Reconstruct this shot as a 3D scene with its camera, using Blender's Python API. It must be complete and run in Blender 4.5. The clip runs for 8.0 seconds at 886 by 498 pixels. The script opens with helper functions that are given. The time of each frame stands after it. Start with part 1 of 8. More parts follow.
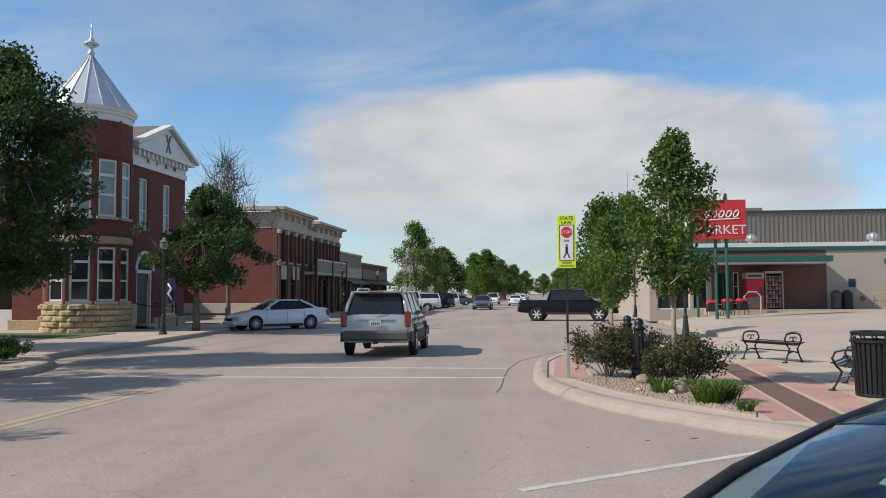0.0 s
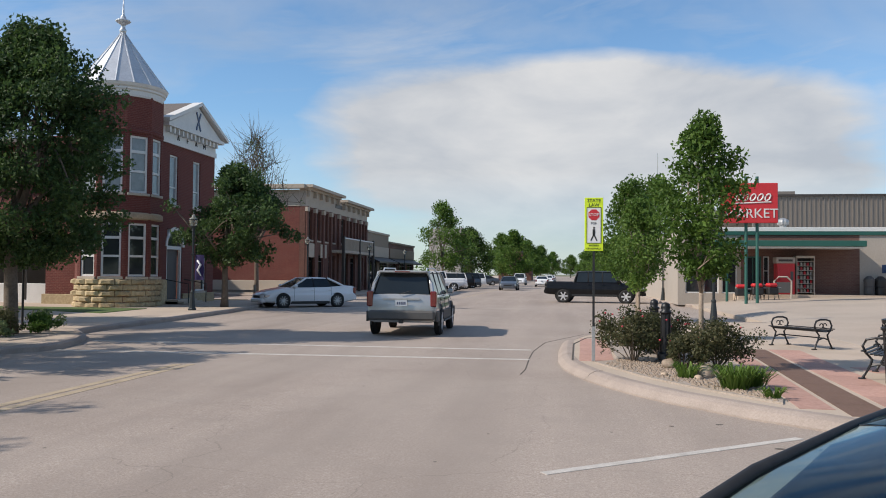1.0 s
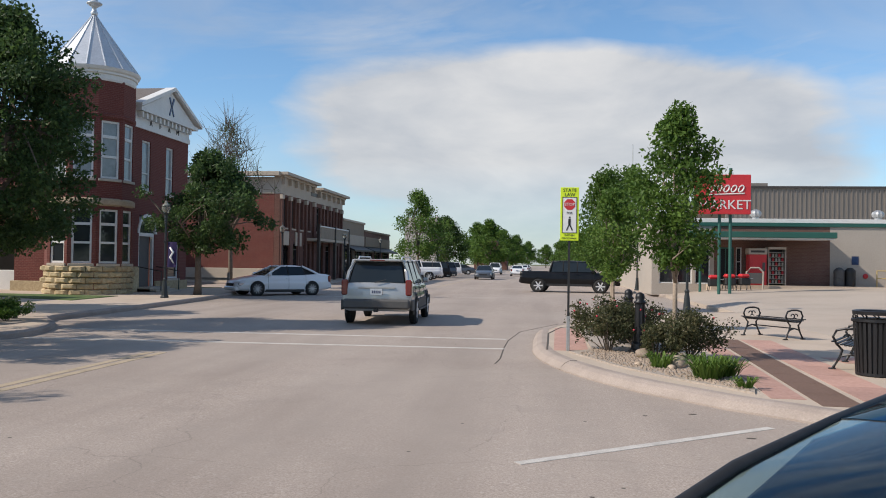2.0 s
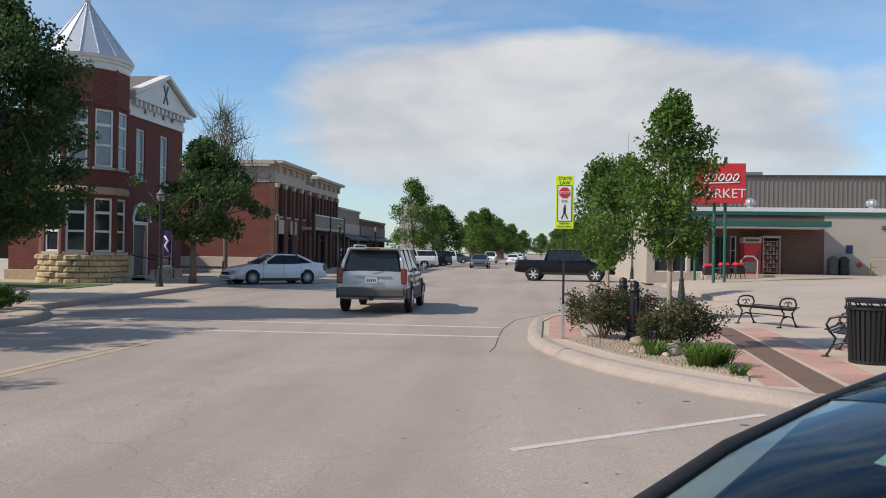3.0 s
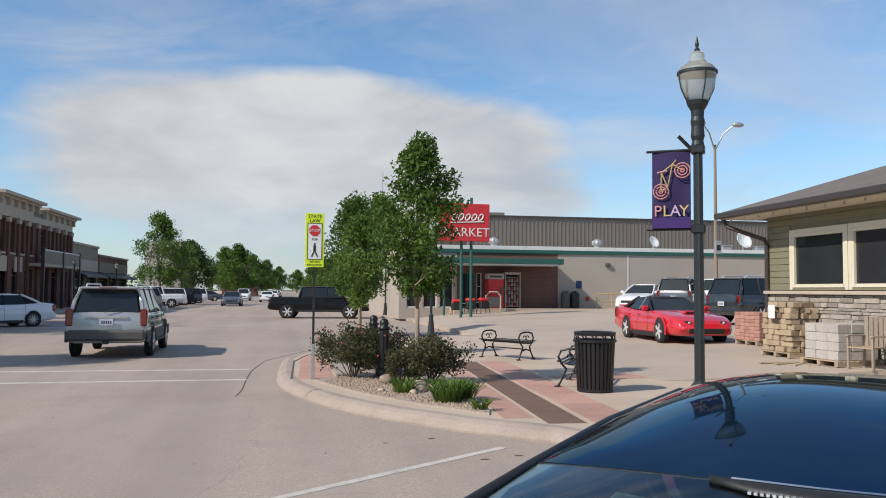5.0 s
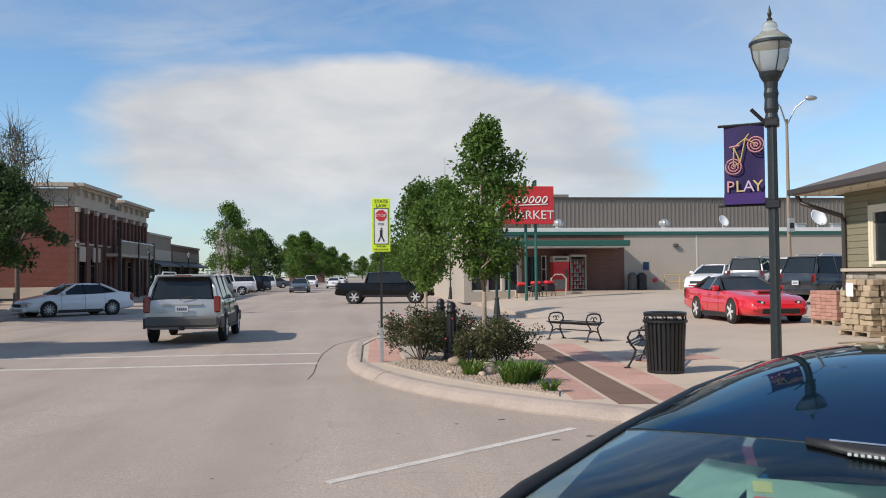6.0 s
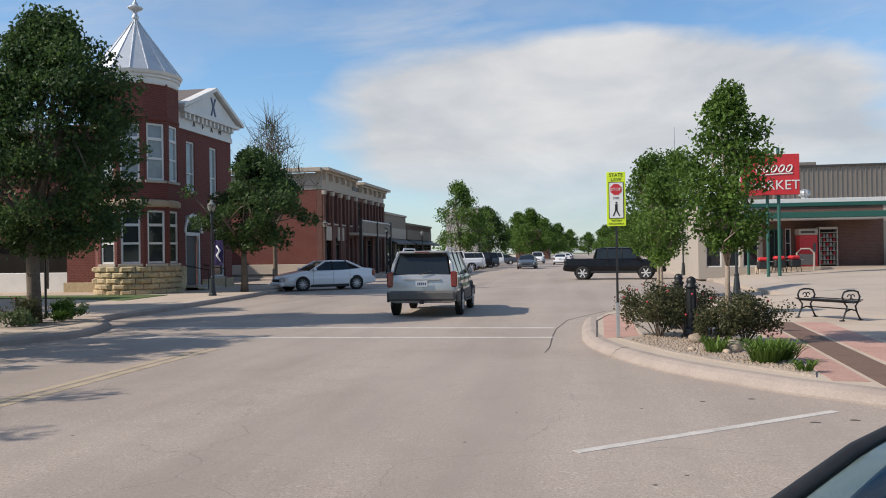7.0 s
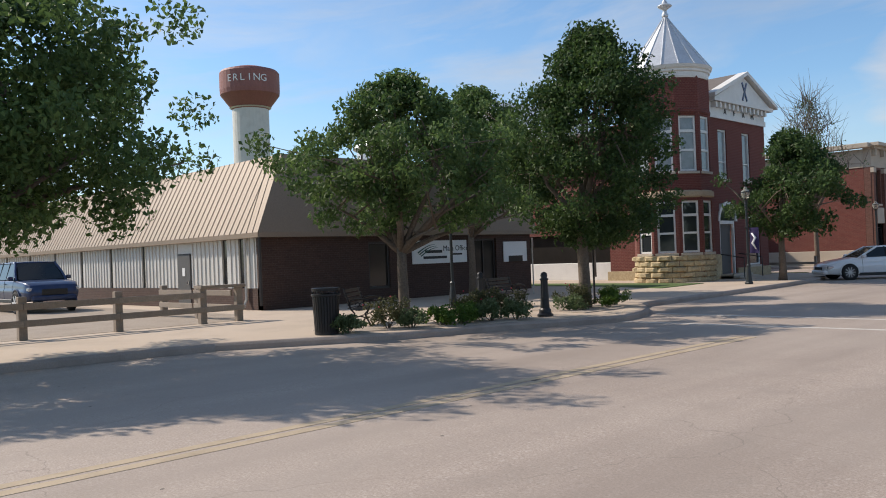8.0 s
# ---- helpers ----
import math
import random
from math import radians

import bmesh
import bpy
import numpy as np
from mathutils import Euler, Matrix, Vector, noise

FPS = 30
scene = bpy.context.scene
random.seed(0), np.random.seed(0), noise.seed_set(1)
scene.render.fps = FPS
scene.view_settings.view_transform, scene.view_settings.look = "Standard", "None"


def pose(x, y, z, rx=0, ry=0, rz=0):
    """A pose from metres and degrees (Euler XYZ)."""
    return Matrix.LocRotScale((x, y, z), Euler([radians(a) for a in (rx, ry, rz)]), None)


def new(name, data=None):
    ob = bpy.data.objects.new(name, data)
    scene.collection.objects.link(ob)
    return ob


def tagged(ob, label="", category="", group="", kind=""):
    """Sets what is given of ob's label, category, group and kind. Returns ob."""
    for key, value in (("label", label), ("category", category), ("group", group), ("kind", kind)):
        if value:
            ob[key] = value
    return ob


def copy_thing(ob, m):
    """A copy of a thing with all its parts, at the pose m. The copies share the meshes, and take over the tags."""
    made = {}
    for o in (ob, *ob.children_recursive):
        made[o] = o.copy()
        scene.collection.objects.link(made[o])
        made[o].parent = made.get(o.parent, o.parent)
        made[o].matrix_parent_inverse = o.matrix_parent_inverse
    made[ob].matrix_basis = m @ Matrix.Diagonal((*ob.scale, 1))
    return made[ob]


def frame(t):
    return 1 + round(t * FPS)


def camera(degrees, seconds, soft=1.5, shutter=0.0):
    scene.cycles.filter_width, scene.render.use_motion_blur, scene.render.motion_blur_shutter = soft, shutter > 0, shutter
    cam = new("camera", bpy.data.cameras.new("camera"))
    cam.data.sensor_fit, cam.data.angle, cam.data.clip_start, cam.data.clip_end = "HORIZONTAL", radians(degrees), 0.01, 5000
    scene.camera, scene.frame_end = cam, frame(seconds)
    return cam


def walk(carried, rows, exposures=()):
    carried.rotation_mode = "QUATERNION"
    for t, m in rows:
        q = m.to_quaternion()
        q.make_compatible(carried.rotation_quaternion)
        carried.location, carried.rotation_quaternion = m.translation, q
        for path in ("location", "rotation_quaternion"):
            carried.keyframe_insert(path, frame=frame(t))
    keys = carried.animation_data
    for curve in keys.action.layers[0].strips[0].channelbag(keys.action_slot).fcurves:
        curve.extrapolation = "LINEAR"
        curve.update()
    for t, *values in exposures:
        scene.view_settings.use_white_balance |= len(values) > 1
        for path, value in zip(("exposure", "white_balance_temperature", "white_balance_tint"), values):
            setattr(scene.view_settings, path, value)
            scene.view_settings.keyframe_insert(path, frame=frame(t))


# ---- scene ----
# camera and its way
cam = camera(56.82, 8.0, soft=1.0)
EYE = 1.68
PATH = [
 (0.0, pose(-0.000, -0.000, EYE + -0.000, 93.12, 0.33, 6.70)),
 (0.5, pose(0.044, 0.023, EYE + 0.003, 92.30, -0.33, 9.31)),
 (1.0, pose(0.016, 0.018, EYE + 0.025, 91.69, -0.50, 8.57)),
 (1.5, pose(0.012, 0.089, EYE + 0.027, 91.29, -0.77, 7.23)),
 (3.0, pose(0.017, 0.081, EYE + 0.010, 90.17, -0.86, 6.54)),
 (3.5, pose(0.035, 0.106, EYE + 0.023, 89.90, -0.72, 4.10)),
 (4.0, pose(0.075, 0.118, EYE + 0.059, 91.43, -1.22, -3.45)),
 (4.2, pose(0.086, 0.153, EYE + 0.066, 92.01, -1.32, -6.25)),
 (5.3, pose(0.138, 0.264, EYE + 0.037, 92.92, -0.33, -10.53)),
 (5.5, pose(0.121, 0.265, EYE + 0.013, 92.69, 0.01, -8.24)),
 (6.0, pose(0.088, 0.240, EYE + 0.027, 91.80, 0.46, -5.90)),
 (6.5, pose(0.003, 0.211, EYE + 0.012, 91.22, 0.49, -3.82)),
 (6.6, pose(-0.012, 0.182, EYE + 0.004, 91.15, 0.53, -1.47)),
 (6.7, pose(-0.020, 0.163, EYE + 0.006, 90.92, 0.49, 0.74)),
 (6.8, pose(-0.035, 0.157, EYE + 0.010, 90.61, 0.59, 2.86)),
 (6.9, pose(-0.049, 0.166, EYE + -0.004, 90.50, 0.70, 5.72)),
 (7.0, pose(-0.079, 0.139, EYE + 0.004, 90.33, 0.84, 9.76)),
 (7.1, pose(-0.099, 0.114, EYE + 0.008, 90.41, 1.24, 15.23)),
 (7.2, pose(-0.086, 0.068, EYE + -0.003, 90.59, 1.42, 22.14)),
 (7.3, pose(-0.079, 0.013, EYE + -0.031, 90.81, 1.68, 28.97)),
 (7.4, pose(-0.088, -0.021, EYE + -0.016, 90.99, 2.11, 34.21)),
 (7.5, pose(-0.055, -0.062, EYE + -0.010, 90.95, 2.22, 38.43)),
 (7.7, pose(-0.011, -0.121, EYE + -0.005, 90.81, 2.39, 43.00)),
 (8.0, pose(0.032, -0.124, EYE + -0.018, 90.54, 2.13, 45.89)),
]
walk(cam, PATH, [(0.0, -0.07, 6500, 10), (1.5, 0.0, 6500, 10), (3.5, -0.03, 6500, 10), (4.0, -0.09, 6500, 10), (5.5, -0.01, 6500, 10), (6.5, 0.03, 6550, 10), (7.0, 0.03, 6550, 10), (7.5, 0.0, 6720, 11), (8.0, 0.10, 6720, 11)])
# ---- daylight: broken cloud, afternoon sun from the west ----
SUN_DIR = Vector((-1.0, -0.42, 0.875)).normalized()
SUN_EL = math.asin(SUN_DIR.z)
SUN_ROT = math.atan2(SUN_DIR.x, SUN_DIR.y)
world = bpy.data.worlds.new("sky_world")
scene.world = world
world.use_nodes = True
wt = world.node_tree
wt.nodes.clear()


def wnode(kind, **props):
    n = wt.nodes.new(kind)
    for k, v in props.items():
        setattr(n, k, v)
    return n


def wmath(op, a, b=None, c=None, clamp=False):
    n = wnode("ShaderNodeMath", operation=op, use_clamp=clamp)
    for i, v in enumerate((a, b, c)):
        if v is None:
            continue
        if isinstance(v, (int, float)):
            n.inputs[i].default_value = v
        else:
            wt.links.new(v, n.inputs[i])
    return n.outputs[0]


sky = wnode("ShaderNodeTexSky", sky_type="NISHITA", sun_disc=False, sun_elevation=SUN_EL, sun_rotation=SUN_ROT,
            altitude=500.0, air_density=1.0, dust_density=0.8, ozone_density=1.6)
coord = wnode("ShaderNodeTexCoord")
sep = wnode("ShaderNodeSeparateXYZ")
wt.links.new(coord.outputs["Generated"], sep.inputs[0])
dx, dy, dz = sep.outputs
flatlen = wmath("SQRT", wmath("ADD", wmath("MULTIPLY", dx, dx), wmath("MULTIPLY", dy, dy)))
az = wmath("ARCTAN2", dx, dy)
el = wmath("ARCTAN2", dz, flatlen)
# a cloud sheet seen in perspective: the plane above, high streaks
up = wmath("MAXIMUM", wmath("ADD", dz, 0.10), 0.03)
comb = wnode("ShaderNodeCombineXYZ")
wt.links.new(wmath("DIVIDE", dx, up), comb.inputs[0])
wt.links.new(wmath("DIVIDE", dy, up), comb.inputs[1])
comb.inputs[2].default_value = 3.1


def wnoise(scale, detail, rough, dist, vec):
    n = wnode("ShaderNodeTexNoise")
    n.inputs["Scale"].default_value = scale
    n.inputs["Detail"].default_value = detail
    n.inputs["Roughness"].default_value = rough
    n.inputs["Distortion"].default_value = dist
    wt.links.new(vec, n.inputs["Vector"])
    return n.outputs["Fac"]


streaks = wnoise(0.55, 6.0, 0.58, 0.6, comb.outputs[0])
comb2 = wnode("ShaderNodeCombineXYZ")
wt.links.new(wmath("MULTIPLY", az, 2.2), comb2.inputs[0])
wt.links.new(wmath("MULTIPLY", el, 6.0), comb2.inputs[1])
comb2.inputs[2].default_value = 0.7
puff = wnoise(2.2, 7.0, 0.56, 0.25, comb2.outputs[0])
# the broad cumulus bank low over the street, flat below and rounded above
bx = wmath("DIVIDE", wmath("SUBTRACT", az, wmath("SUBTRACT", 0.095, wmath("MULTIPLY", el, 0.5))), 0.36)
by = wmath("DIVIDE", wmath("SUBTRACT", el, 0.115), 0.135)
lump = wnoise(0.9, 5.0, 0.5, 0.3, comb2.outputs[0])
bank = wmath("SUBTRACT", 1.0, wmath("ADD", wmath("POWER", wmath("ABSOLUTE", bx), 2.6), wmath("POWER", wmath("ABSOLUTE", by), 3.0)))
bank = wmath("ADD", bank, wmath("MULTIPLY", wmath("SUBTRACT", lump, 0.5), 2.1))
bank = wmath("ADD", bank, wmath("MULTIPLY", wmath("SUBTRACT", puff, 0.5), 1.0))
bank = wmath("MULTIPLY", bank, 2.0, clamp=True)
bank = wmath("MULTIPLY", bank, wmath("ADD", 0.45, wmath("MULTIPLY", el, 4.5), clamp=True))
# long wisps that slant up to the west of the bank and lie flat to the east
comb3 = wnode("ShaderNodeCombineXYZ")
wt.links.new(wmath("MULTIPLY", az, 1.6), comb3.inputs[0])
wt.links.new(wmath("ADD", wmath("MULTIPLY", el, 7.5), wmath("MULTIPLY", az, -0.9)), comb3.inputs[1])
comb3.inputs[2].default_value = 5.2
wisps = wnoise(1.5, 6.0, 0.6, 0.35, comb3.outputs[0])
wisps = wmath("MULTIPLY", wmath("SUBTRACT", wisps, 0.44), 4.0, clamp=True)
sheet = wmath("MULTIPLY", wmath("SUBTRACT", streaks, 0.50), 3.2, clamp=True)
sheet = wmath("MULTIPLY", wmath("MAXIMUM", wmath("MULTIPLY", wisps, 0.8), sheet), 0.66)
haze = wmath("MULTIPLY", wmath("SUBTRACT", 0.19, el), 4.0, clamp=True)
low = wnoise(1.6, 5.0, 0.55, 0.3, comb3.outputs[0])
haze = wmath("MULTIPLY", haze, wmath("MULTIPLY", wmath("SUBTRACT", low, 0.15), 1.7, clamp=True))
cover = wmath("MAXIMUM", wmath("MAXIMUM", wmath("MULTIPLY", bank, 0.93), sheet), haze)
shade = wmath("ADD", 0.80, wmath("MULTIPLY", puff, 0.22))
cloud_bg = wnode("ShaderNodeBackground")
cloud_col = wnode("ShaderNodeMix", data_type="RGBA")
cloud_col.inputs[6].default_value = (0.58, 0.61, 0.66, 1)
cloud_col.inputs[7].default_value = (0.80, 0.79, 0.78, 1)
wt.links.new(wmath("MULTIPLY", wmath("SUBTRACT", puff, 0.30), 2.6, clamp=True), cloud_col.inputs[0])
wt.links.new(cloud_col.outputs[2], cloud_bg.inputs["Color"])
wt.links.new(shade, cloud_bg.inputs["Strength"])
sky_bg = wnode("ShaderNodeBackground")
tint = wnode("ShaderNodeMix", data_type="RGBA", blend_type="MULTIPLY")
tint.inputs[0].default_value = 1.0
tint.inputs[7].default_value = (0.79, 0.985, 1.10, 1)
wt.links.new(sky.outputs[0], tint.inputs[6])
wt.links.new(tint.outputs[2], sky_bg.inputs["Color"])
sky_bg.inputs["Strength"].default_value = 0.145
mix = wnode("ShaderNodeMixShader")
wt.links.new(cover, mix.inputs[0])
wt.links.new(sky_bg.outputs[0], mix.inputs[1])
wt.links.new(cloud_bg.outputs[0], mix.inputs[2])
wout = wnode("ShaderNodeOutputWorld")
wt.links.new(mix.outputs[0], wout.inputs[0])

sun = new("sun", bpy.data.lights.new("sun", "SUN"))
sun.data.energy, sun.data.angle, sun.data.color = 4.7, radians(0.6), (1.0, 0.905, 0.80)
sun.rotation_euler = SUN_DIR.to_track_quat("Z", "Y").to_euler()

# ---- materials ----
def nodes_of(name):
    m = bpy.data.materials.new(name)
    m.use_nodes = True
    t = m.node_tree
    return m, t, t.nodes["Principled BSDF"]


def tex(t, kind, vec=None, **vals):
    n = t.nodes.new(kind)
    for k, v in vals.items():
        n.inputs[k.replace("_", " ")].default_value = v
    if vec is not None:
        t.links.new(vec, n.inputs["Vector"])
    return n


def blend(t, fac, a, b, mode="MIX"):
    n = t.nodes.new("ShaderNodeMix")
    n.data_type, n.blend_type = "RGBA", mode
    for i, v in ((0, fac), (6, a), (7, b)):
        if isinstance(v, (int, float)):
            n.inputs[i].default_value = v
        elif isinstance(v, tuple):
            n.inputs[i].default_value = (*v[:3], 1)
        else:
            t.links.new(v, n.inputs[i])
    return n.outputs[2]


def ramp(t, fac, lo, hi):
    n = t.nodes.new("ShaderNodeMapRange")
    n.inputs["From Min"].default_value, n.inputs["From Max"].default_value = lo, hi
    t.links.new(fac, n.inputs["Value"])
    return n.outputs[0]


def surface(name, a, b, rough=0.8, metal=0.0, fine=30.0, coarse=1.2, bump=0.15, stain=0.35, vary=0.0, coat=0.0, spec=0.5):
    """Two-tone surface: a fine grain, broad stains, a fine relief, and a tone that differs from piece to piece."""
    m, t, p = nodes_of(name)
    co = t.nodes.new("ShaderNodeTexCoord").outputs["Object"]
    f = tex(t, "ShaderNodeTexNoise", co, Scale=fine, Detail=6.0, Roughness=0.65)
    c = tex(t, "ShaderNodeTexNoise", co, Scale=coarse, Detail=5.0, Roughness=0.6)
    col = blend(t, ramp(t, f.outputs["Fac"], 0.3, 0.7), a, b)
    dark = tuple(v * 0.62 for v in a)
    fac = t.nodes.new("ShaderNodeMath")
    fac.operation = "MULTIPLY"
    t.links.new(ramp(t, c.outputs["Fac"], 0.45, 0.75), fac.inputs[0])
    fac.inputs[1].default_value = stain
    col = blend(t, fac.outputs[0], col, dark)
    if vary:
        info = t.nodes.new("ShaderNodeObjectInfo")
        hs = t.nodes.new("ShaderNodeHueSaturation")
        val = t.nodes.new("ShaderNodeMapRange")
        val.inputs["To Min"].default_value, val.inputs["To Max"].default_value = 1 - vary, 1 + vary
        t.links.new(info.outputs["Random"], val.inputs["Value"])
        t.links.new(val.outputs[0], hs.inputs["Value"])
        t.links.new(col, hs.inputs["Color"])
        col = hs.outputs[0]
    t.links.new(col, p.inputs["Base Color"])
    p.inputs["Roughness"].default_value, p.inputs["Metallic"].default_value = rough, metal
    p.inputs["Specular IOR Level"].default_value = spec
    if coat:
        p.inputs["Coat Weight"].default_value = coat
        p.inputs["Coat Roughness"].default_value = 0.03
    if bump:
        bn = tex(t, "ShaderNodeBump", None, Strength=bump, Distance=0.02)
        t.links.new(f.outputs["Fac"], bn.inputs["Height"])
        t.links.new(bn.outputs[0], p.inputs["Normal"])
    return m


def masonry(name, a, b, mortar, w, h, joint=0.008, bump=0.4, stain=0.3):
    """Coursed brick for upright walls that run along x or y."""
    m, t, p = nodes_of(name)
    co = t.nodes.new("ShaderNodeTexCoord").outputs["Object"]
    s = t.nodes.new("ShaderNodeSeparateXYZ")
    t.links.new(co, s.inputs[0])
    ad = t.nodes.new("ShaderNodeMath")
    t.links.new(s.outputs[0], ad.inputs[0])
    t.links.new(s.outputs[1], ad.inputs[1])
    cb = t.nodes.new("ShaderNodeCombineXYZ")
    t.links.new(ad.outputs[0], cb.inputs[0])
    t.links.new(s.outputs[2], cb.inputs[1])
    br = tex(t, "ShaderNodeTexBrick", cb.outputs[0], Scale=1.0, Mortar_Size=joint, Mortar_Smooth=0.2, Brick_Width=w, Row_Height=h)
    br.inputs["Color1"].default_value, br.inputs["Color2"].default_value = (*a, 1), (*b, 1)
    br.inputs["Mortar"].default_value = (*mortar, 1)
    c = tex(t, "ShaderNodeTexNoise", co, Scale=0.8, Detail=7.0, Roughness=0.65)
    g = tex(t, "ShaderNodeTexNoise", co, Scale=22.0, Detail=4.0)
    col = blend(t, ramp(t, g.outputs["Fac"], 0.3, 0.8), br.outputs["Color"], tuple(v * 0.75 for v in a))
    fac = t.nodes.new("ShaderNodeMath")
    fac.operation = "MULTIPLY"
    t.links.new(ramp(t, c.outputs["Fac"], 0.45, 0.75), fac.inputs[0])
    fac.inputs[1].default_value = stain
    col = blend(t, fac.outputs[0], col, tuple(v * 0.6 for v in a))
    t.links.new(col, p.inputs["Base Color"])
    p.inputs["Roughness"].default_value = 0.88
    bn = tex(t, "ShaderNodeBump", None, Strength=bump, Distance=0.01)
    bn.invert = True
    t.links.new(br.outputs["Fac"], bn.inputs["Height"])
    t.links.new(bn.outputs[0], p.inputs["Normal"])
    return m


def road_surface():
    """Worn pale concrete street: aggregate grain, tyre-darkened lanes, patches, hairline cracks."""
    m, t, p = nodes_of("street_concrete")
    co = t.nodes.new("ShaderNodeTexCoord").outputs["Object"]
    grain = tex(t, "ShaderNodeTexNoise", co, Scale=48.0, Detail=6.0, Roughness=0.85)
    mid = tex(t, "ShaderNodeTexNoise", co, Scale=1.6, Detail=7.0, Roughness=0.62)
    big = tex(t, "ShaderNodeTexNoise", co, Scale=0.17, Detail=5.0, Roughness=0.55, Distortion=0.6)
    col = blend(t, ramp(t, grain.outputs["Fac"], 0.41, 0.60), (0.245, 0.194, 0.158), (0.480, 0.398, 0.332))
    agg = tex(t, "ShaderNodeTexVoronoi", co, Scale=42.0, Randomness=1.0)
    tone = t.nodes.new("ShaderNodeSeparateColor")
    t.links.new(agg.outputs["Color"], tone.inputs[0])
    col = blend(t, ramp(t, tone.outputs[0], 0.86, 1.2), col, (0.58, 0.51, 0.45))
    col = blend(t, ramp(t, tone.outputs[1], 0.88, 1.2), col, (0.14, 0.115, 0.10))
    mp = t.nodes.new("ShaderNodeMapping")
    t.links.new(co, mp.inputs["Vector"])
    mp.inputs["Scale"].default_value = (1.0, 0.07, 1.0)
    lanes = tex(t, "ShaderNodeTexNoise", mp.outputs[0], Scale=0.75, Detail=4.0, Roughness=0.55)
    col = blend(t, ramp(t, lanes.outputs["Fac"], 0.40, 0.75), col, (0.262, 0.213, 0.176))
    f2 = t.nodes.new("ShaderNodeMath")
    f2.operation = "MULTIPLY"
    t.links.new(ramp(t, mid.outputs["Fac"], 0.5, 0.8), f2.inputs[0])
    f2.inputs[1].default_value = 0.55
    col = blend(t, f2.outputs[0], col, (0.25, 0.21, 0.175))
    f3 = t.nodes.new("ShaderNodeMath")
    f3.operation = "MULTIPLY"
    t.links.new(ramp(t, big.outputs["Fac"], 0.42, 0.7), f3.inputs[0])
    f3.inputs[1].default_value = 0.5
    col = blend(t, f3.outputs[0], col, (0.43, 0.365, 0.308))
    wob = tex(t, "ShaderNodeTexNoise", co, Scale=0.9, Detail=4.0)
    va = t.nodes.new("ShaderNodeVectorMath")
    t.links.new(co, va.inputs[0])
    t.links.new(wob.outputs["Color"], va.inputs[1])
    vor = tex(t, "ShaderNodeTexVoronoi", va.outputs[0], Scale=0.23)
    vor.feature = "DISTANCE_TO_EDGE"
    crack = t.nodes.new("ShaderNodeMath")
    crack.operation = "LESS_THAN"
    crack.inputs[1].default_value = 0.0013
    t.links.new(vor.outputs["Distance"], crack.inputs[0])
    cm = t.nodes.new("ShaderNodeMath")
    cm.operation = "MULTIPLY"
    t.links.new(crack.outputs[0], cm.inputs[0])
    cm.inputs[1].default_value = 0.28
    col = blend(t, cm.outputs[0], col, (0.10, 0.085, 0.07))
    spots = tex(t, "ShaderNodeTexVoronoi", co, Scale=1.7, Randomness=1.0)
    sp = t.nodes.new("ShaderNodeMath")
    sp.operation = "LESS_THAN"
    sp.inputs[1].default_value = 0.035
    t.links.new(spots.outputs["Distance"], sp.inputs[0])
    col = blend(t, sp.outputs[0], col, (0.09, 0.075, 0.06))
    t.links.new(col, p.inputs["Base Color"])
    p.inputs["Roughness"].default_value = 0.82
    bn = tex(t, "ShaderNodeBump", None, Strength=0.35, Distance=0.006)
    t.links.new(grain.outputs["Fac"], bn.inputs["Height"])
    t.links.new(bn.outputs[0], p.inputs["Normal"])
    return m


def glass_dark(name, tint=(0.015, 0.018, 0.02), rough=0.04):
    m, t, p = nodes_of(name)
    co = t.nodes.new("ShaderNodeTexCoord").outputs["Object"]
    n = tex(t, "ShaderNodeTexNoise", co, Scale=1.3, Detail=3.0)
    col = blend(t, n.outputs["Fac"], tint, tuple(v * 2.2 for v in tint))
    t.links.new(col, p.inputs["Base Color"])
    p.inputs["Roughness"].default_value = rough
    p.inputs["IOR"].default_value = 1.5
    return m


def clear_glass(name, tint=(0.75, 0.88, 0.85)):
    m, t, p = nodes_of(name)
    p.inputs["Base Color"].default_value = (*tint, 1)
    p.inputs["Roughness"].default_value = 0.02
    p.inputs["Transmission Weight"].default_value = 1.0
    p.inputs["IOR"].default_value = 1.45
    return m


def car_paint(name, col, metal=0.0, rough=0.3, coat=1.0, dust=0.12):
    m, t, p = nodes_of(name)
    co = t.nodes.new("ShaderNodeTexCoord").outputs["Object"]
    fl = tex(t, "ShaderNodeTexNoise", co, Scale=900.0, Detail=1.0)
    du = tex(t, "ShaderNodeTexNoise", co, Scale=3.0, Detail=6.0)
    c = blend(t, fl.outputs["Fac"], tuple(v * 0.85 for v in col), tuple(min(1, v * 1.15) for v in col))
    f = t.nodes.new("ShaderNodeMath")
    f.operation = "MULTIPLY"
    t.links.new(ramp(t, du.outputs["Fac"], 0.4, 0.8), f.inputs[0])
    f.inputs[1].default_value = dust
    c = blend(t, f.outputs[0], c, (0.30, 0.27, 0.23))
    t.links.new(c, p.inputs["Base Color"])
    p.inputs["Metallic"].default_value, p.inputs["Roughness"].default_value = metal, rough
    p.inputs["Coat Weight"].default_value, p.inputs["Coat Roughness"].default_value = coat, 0.05
    return m


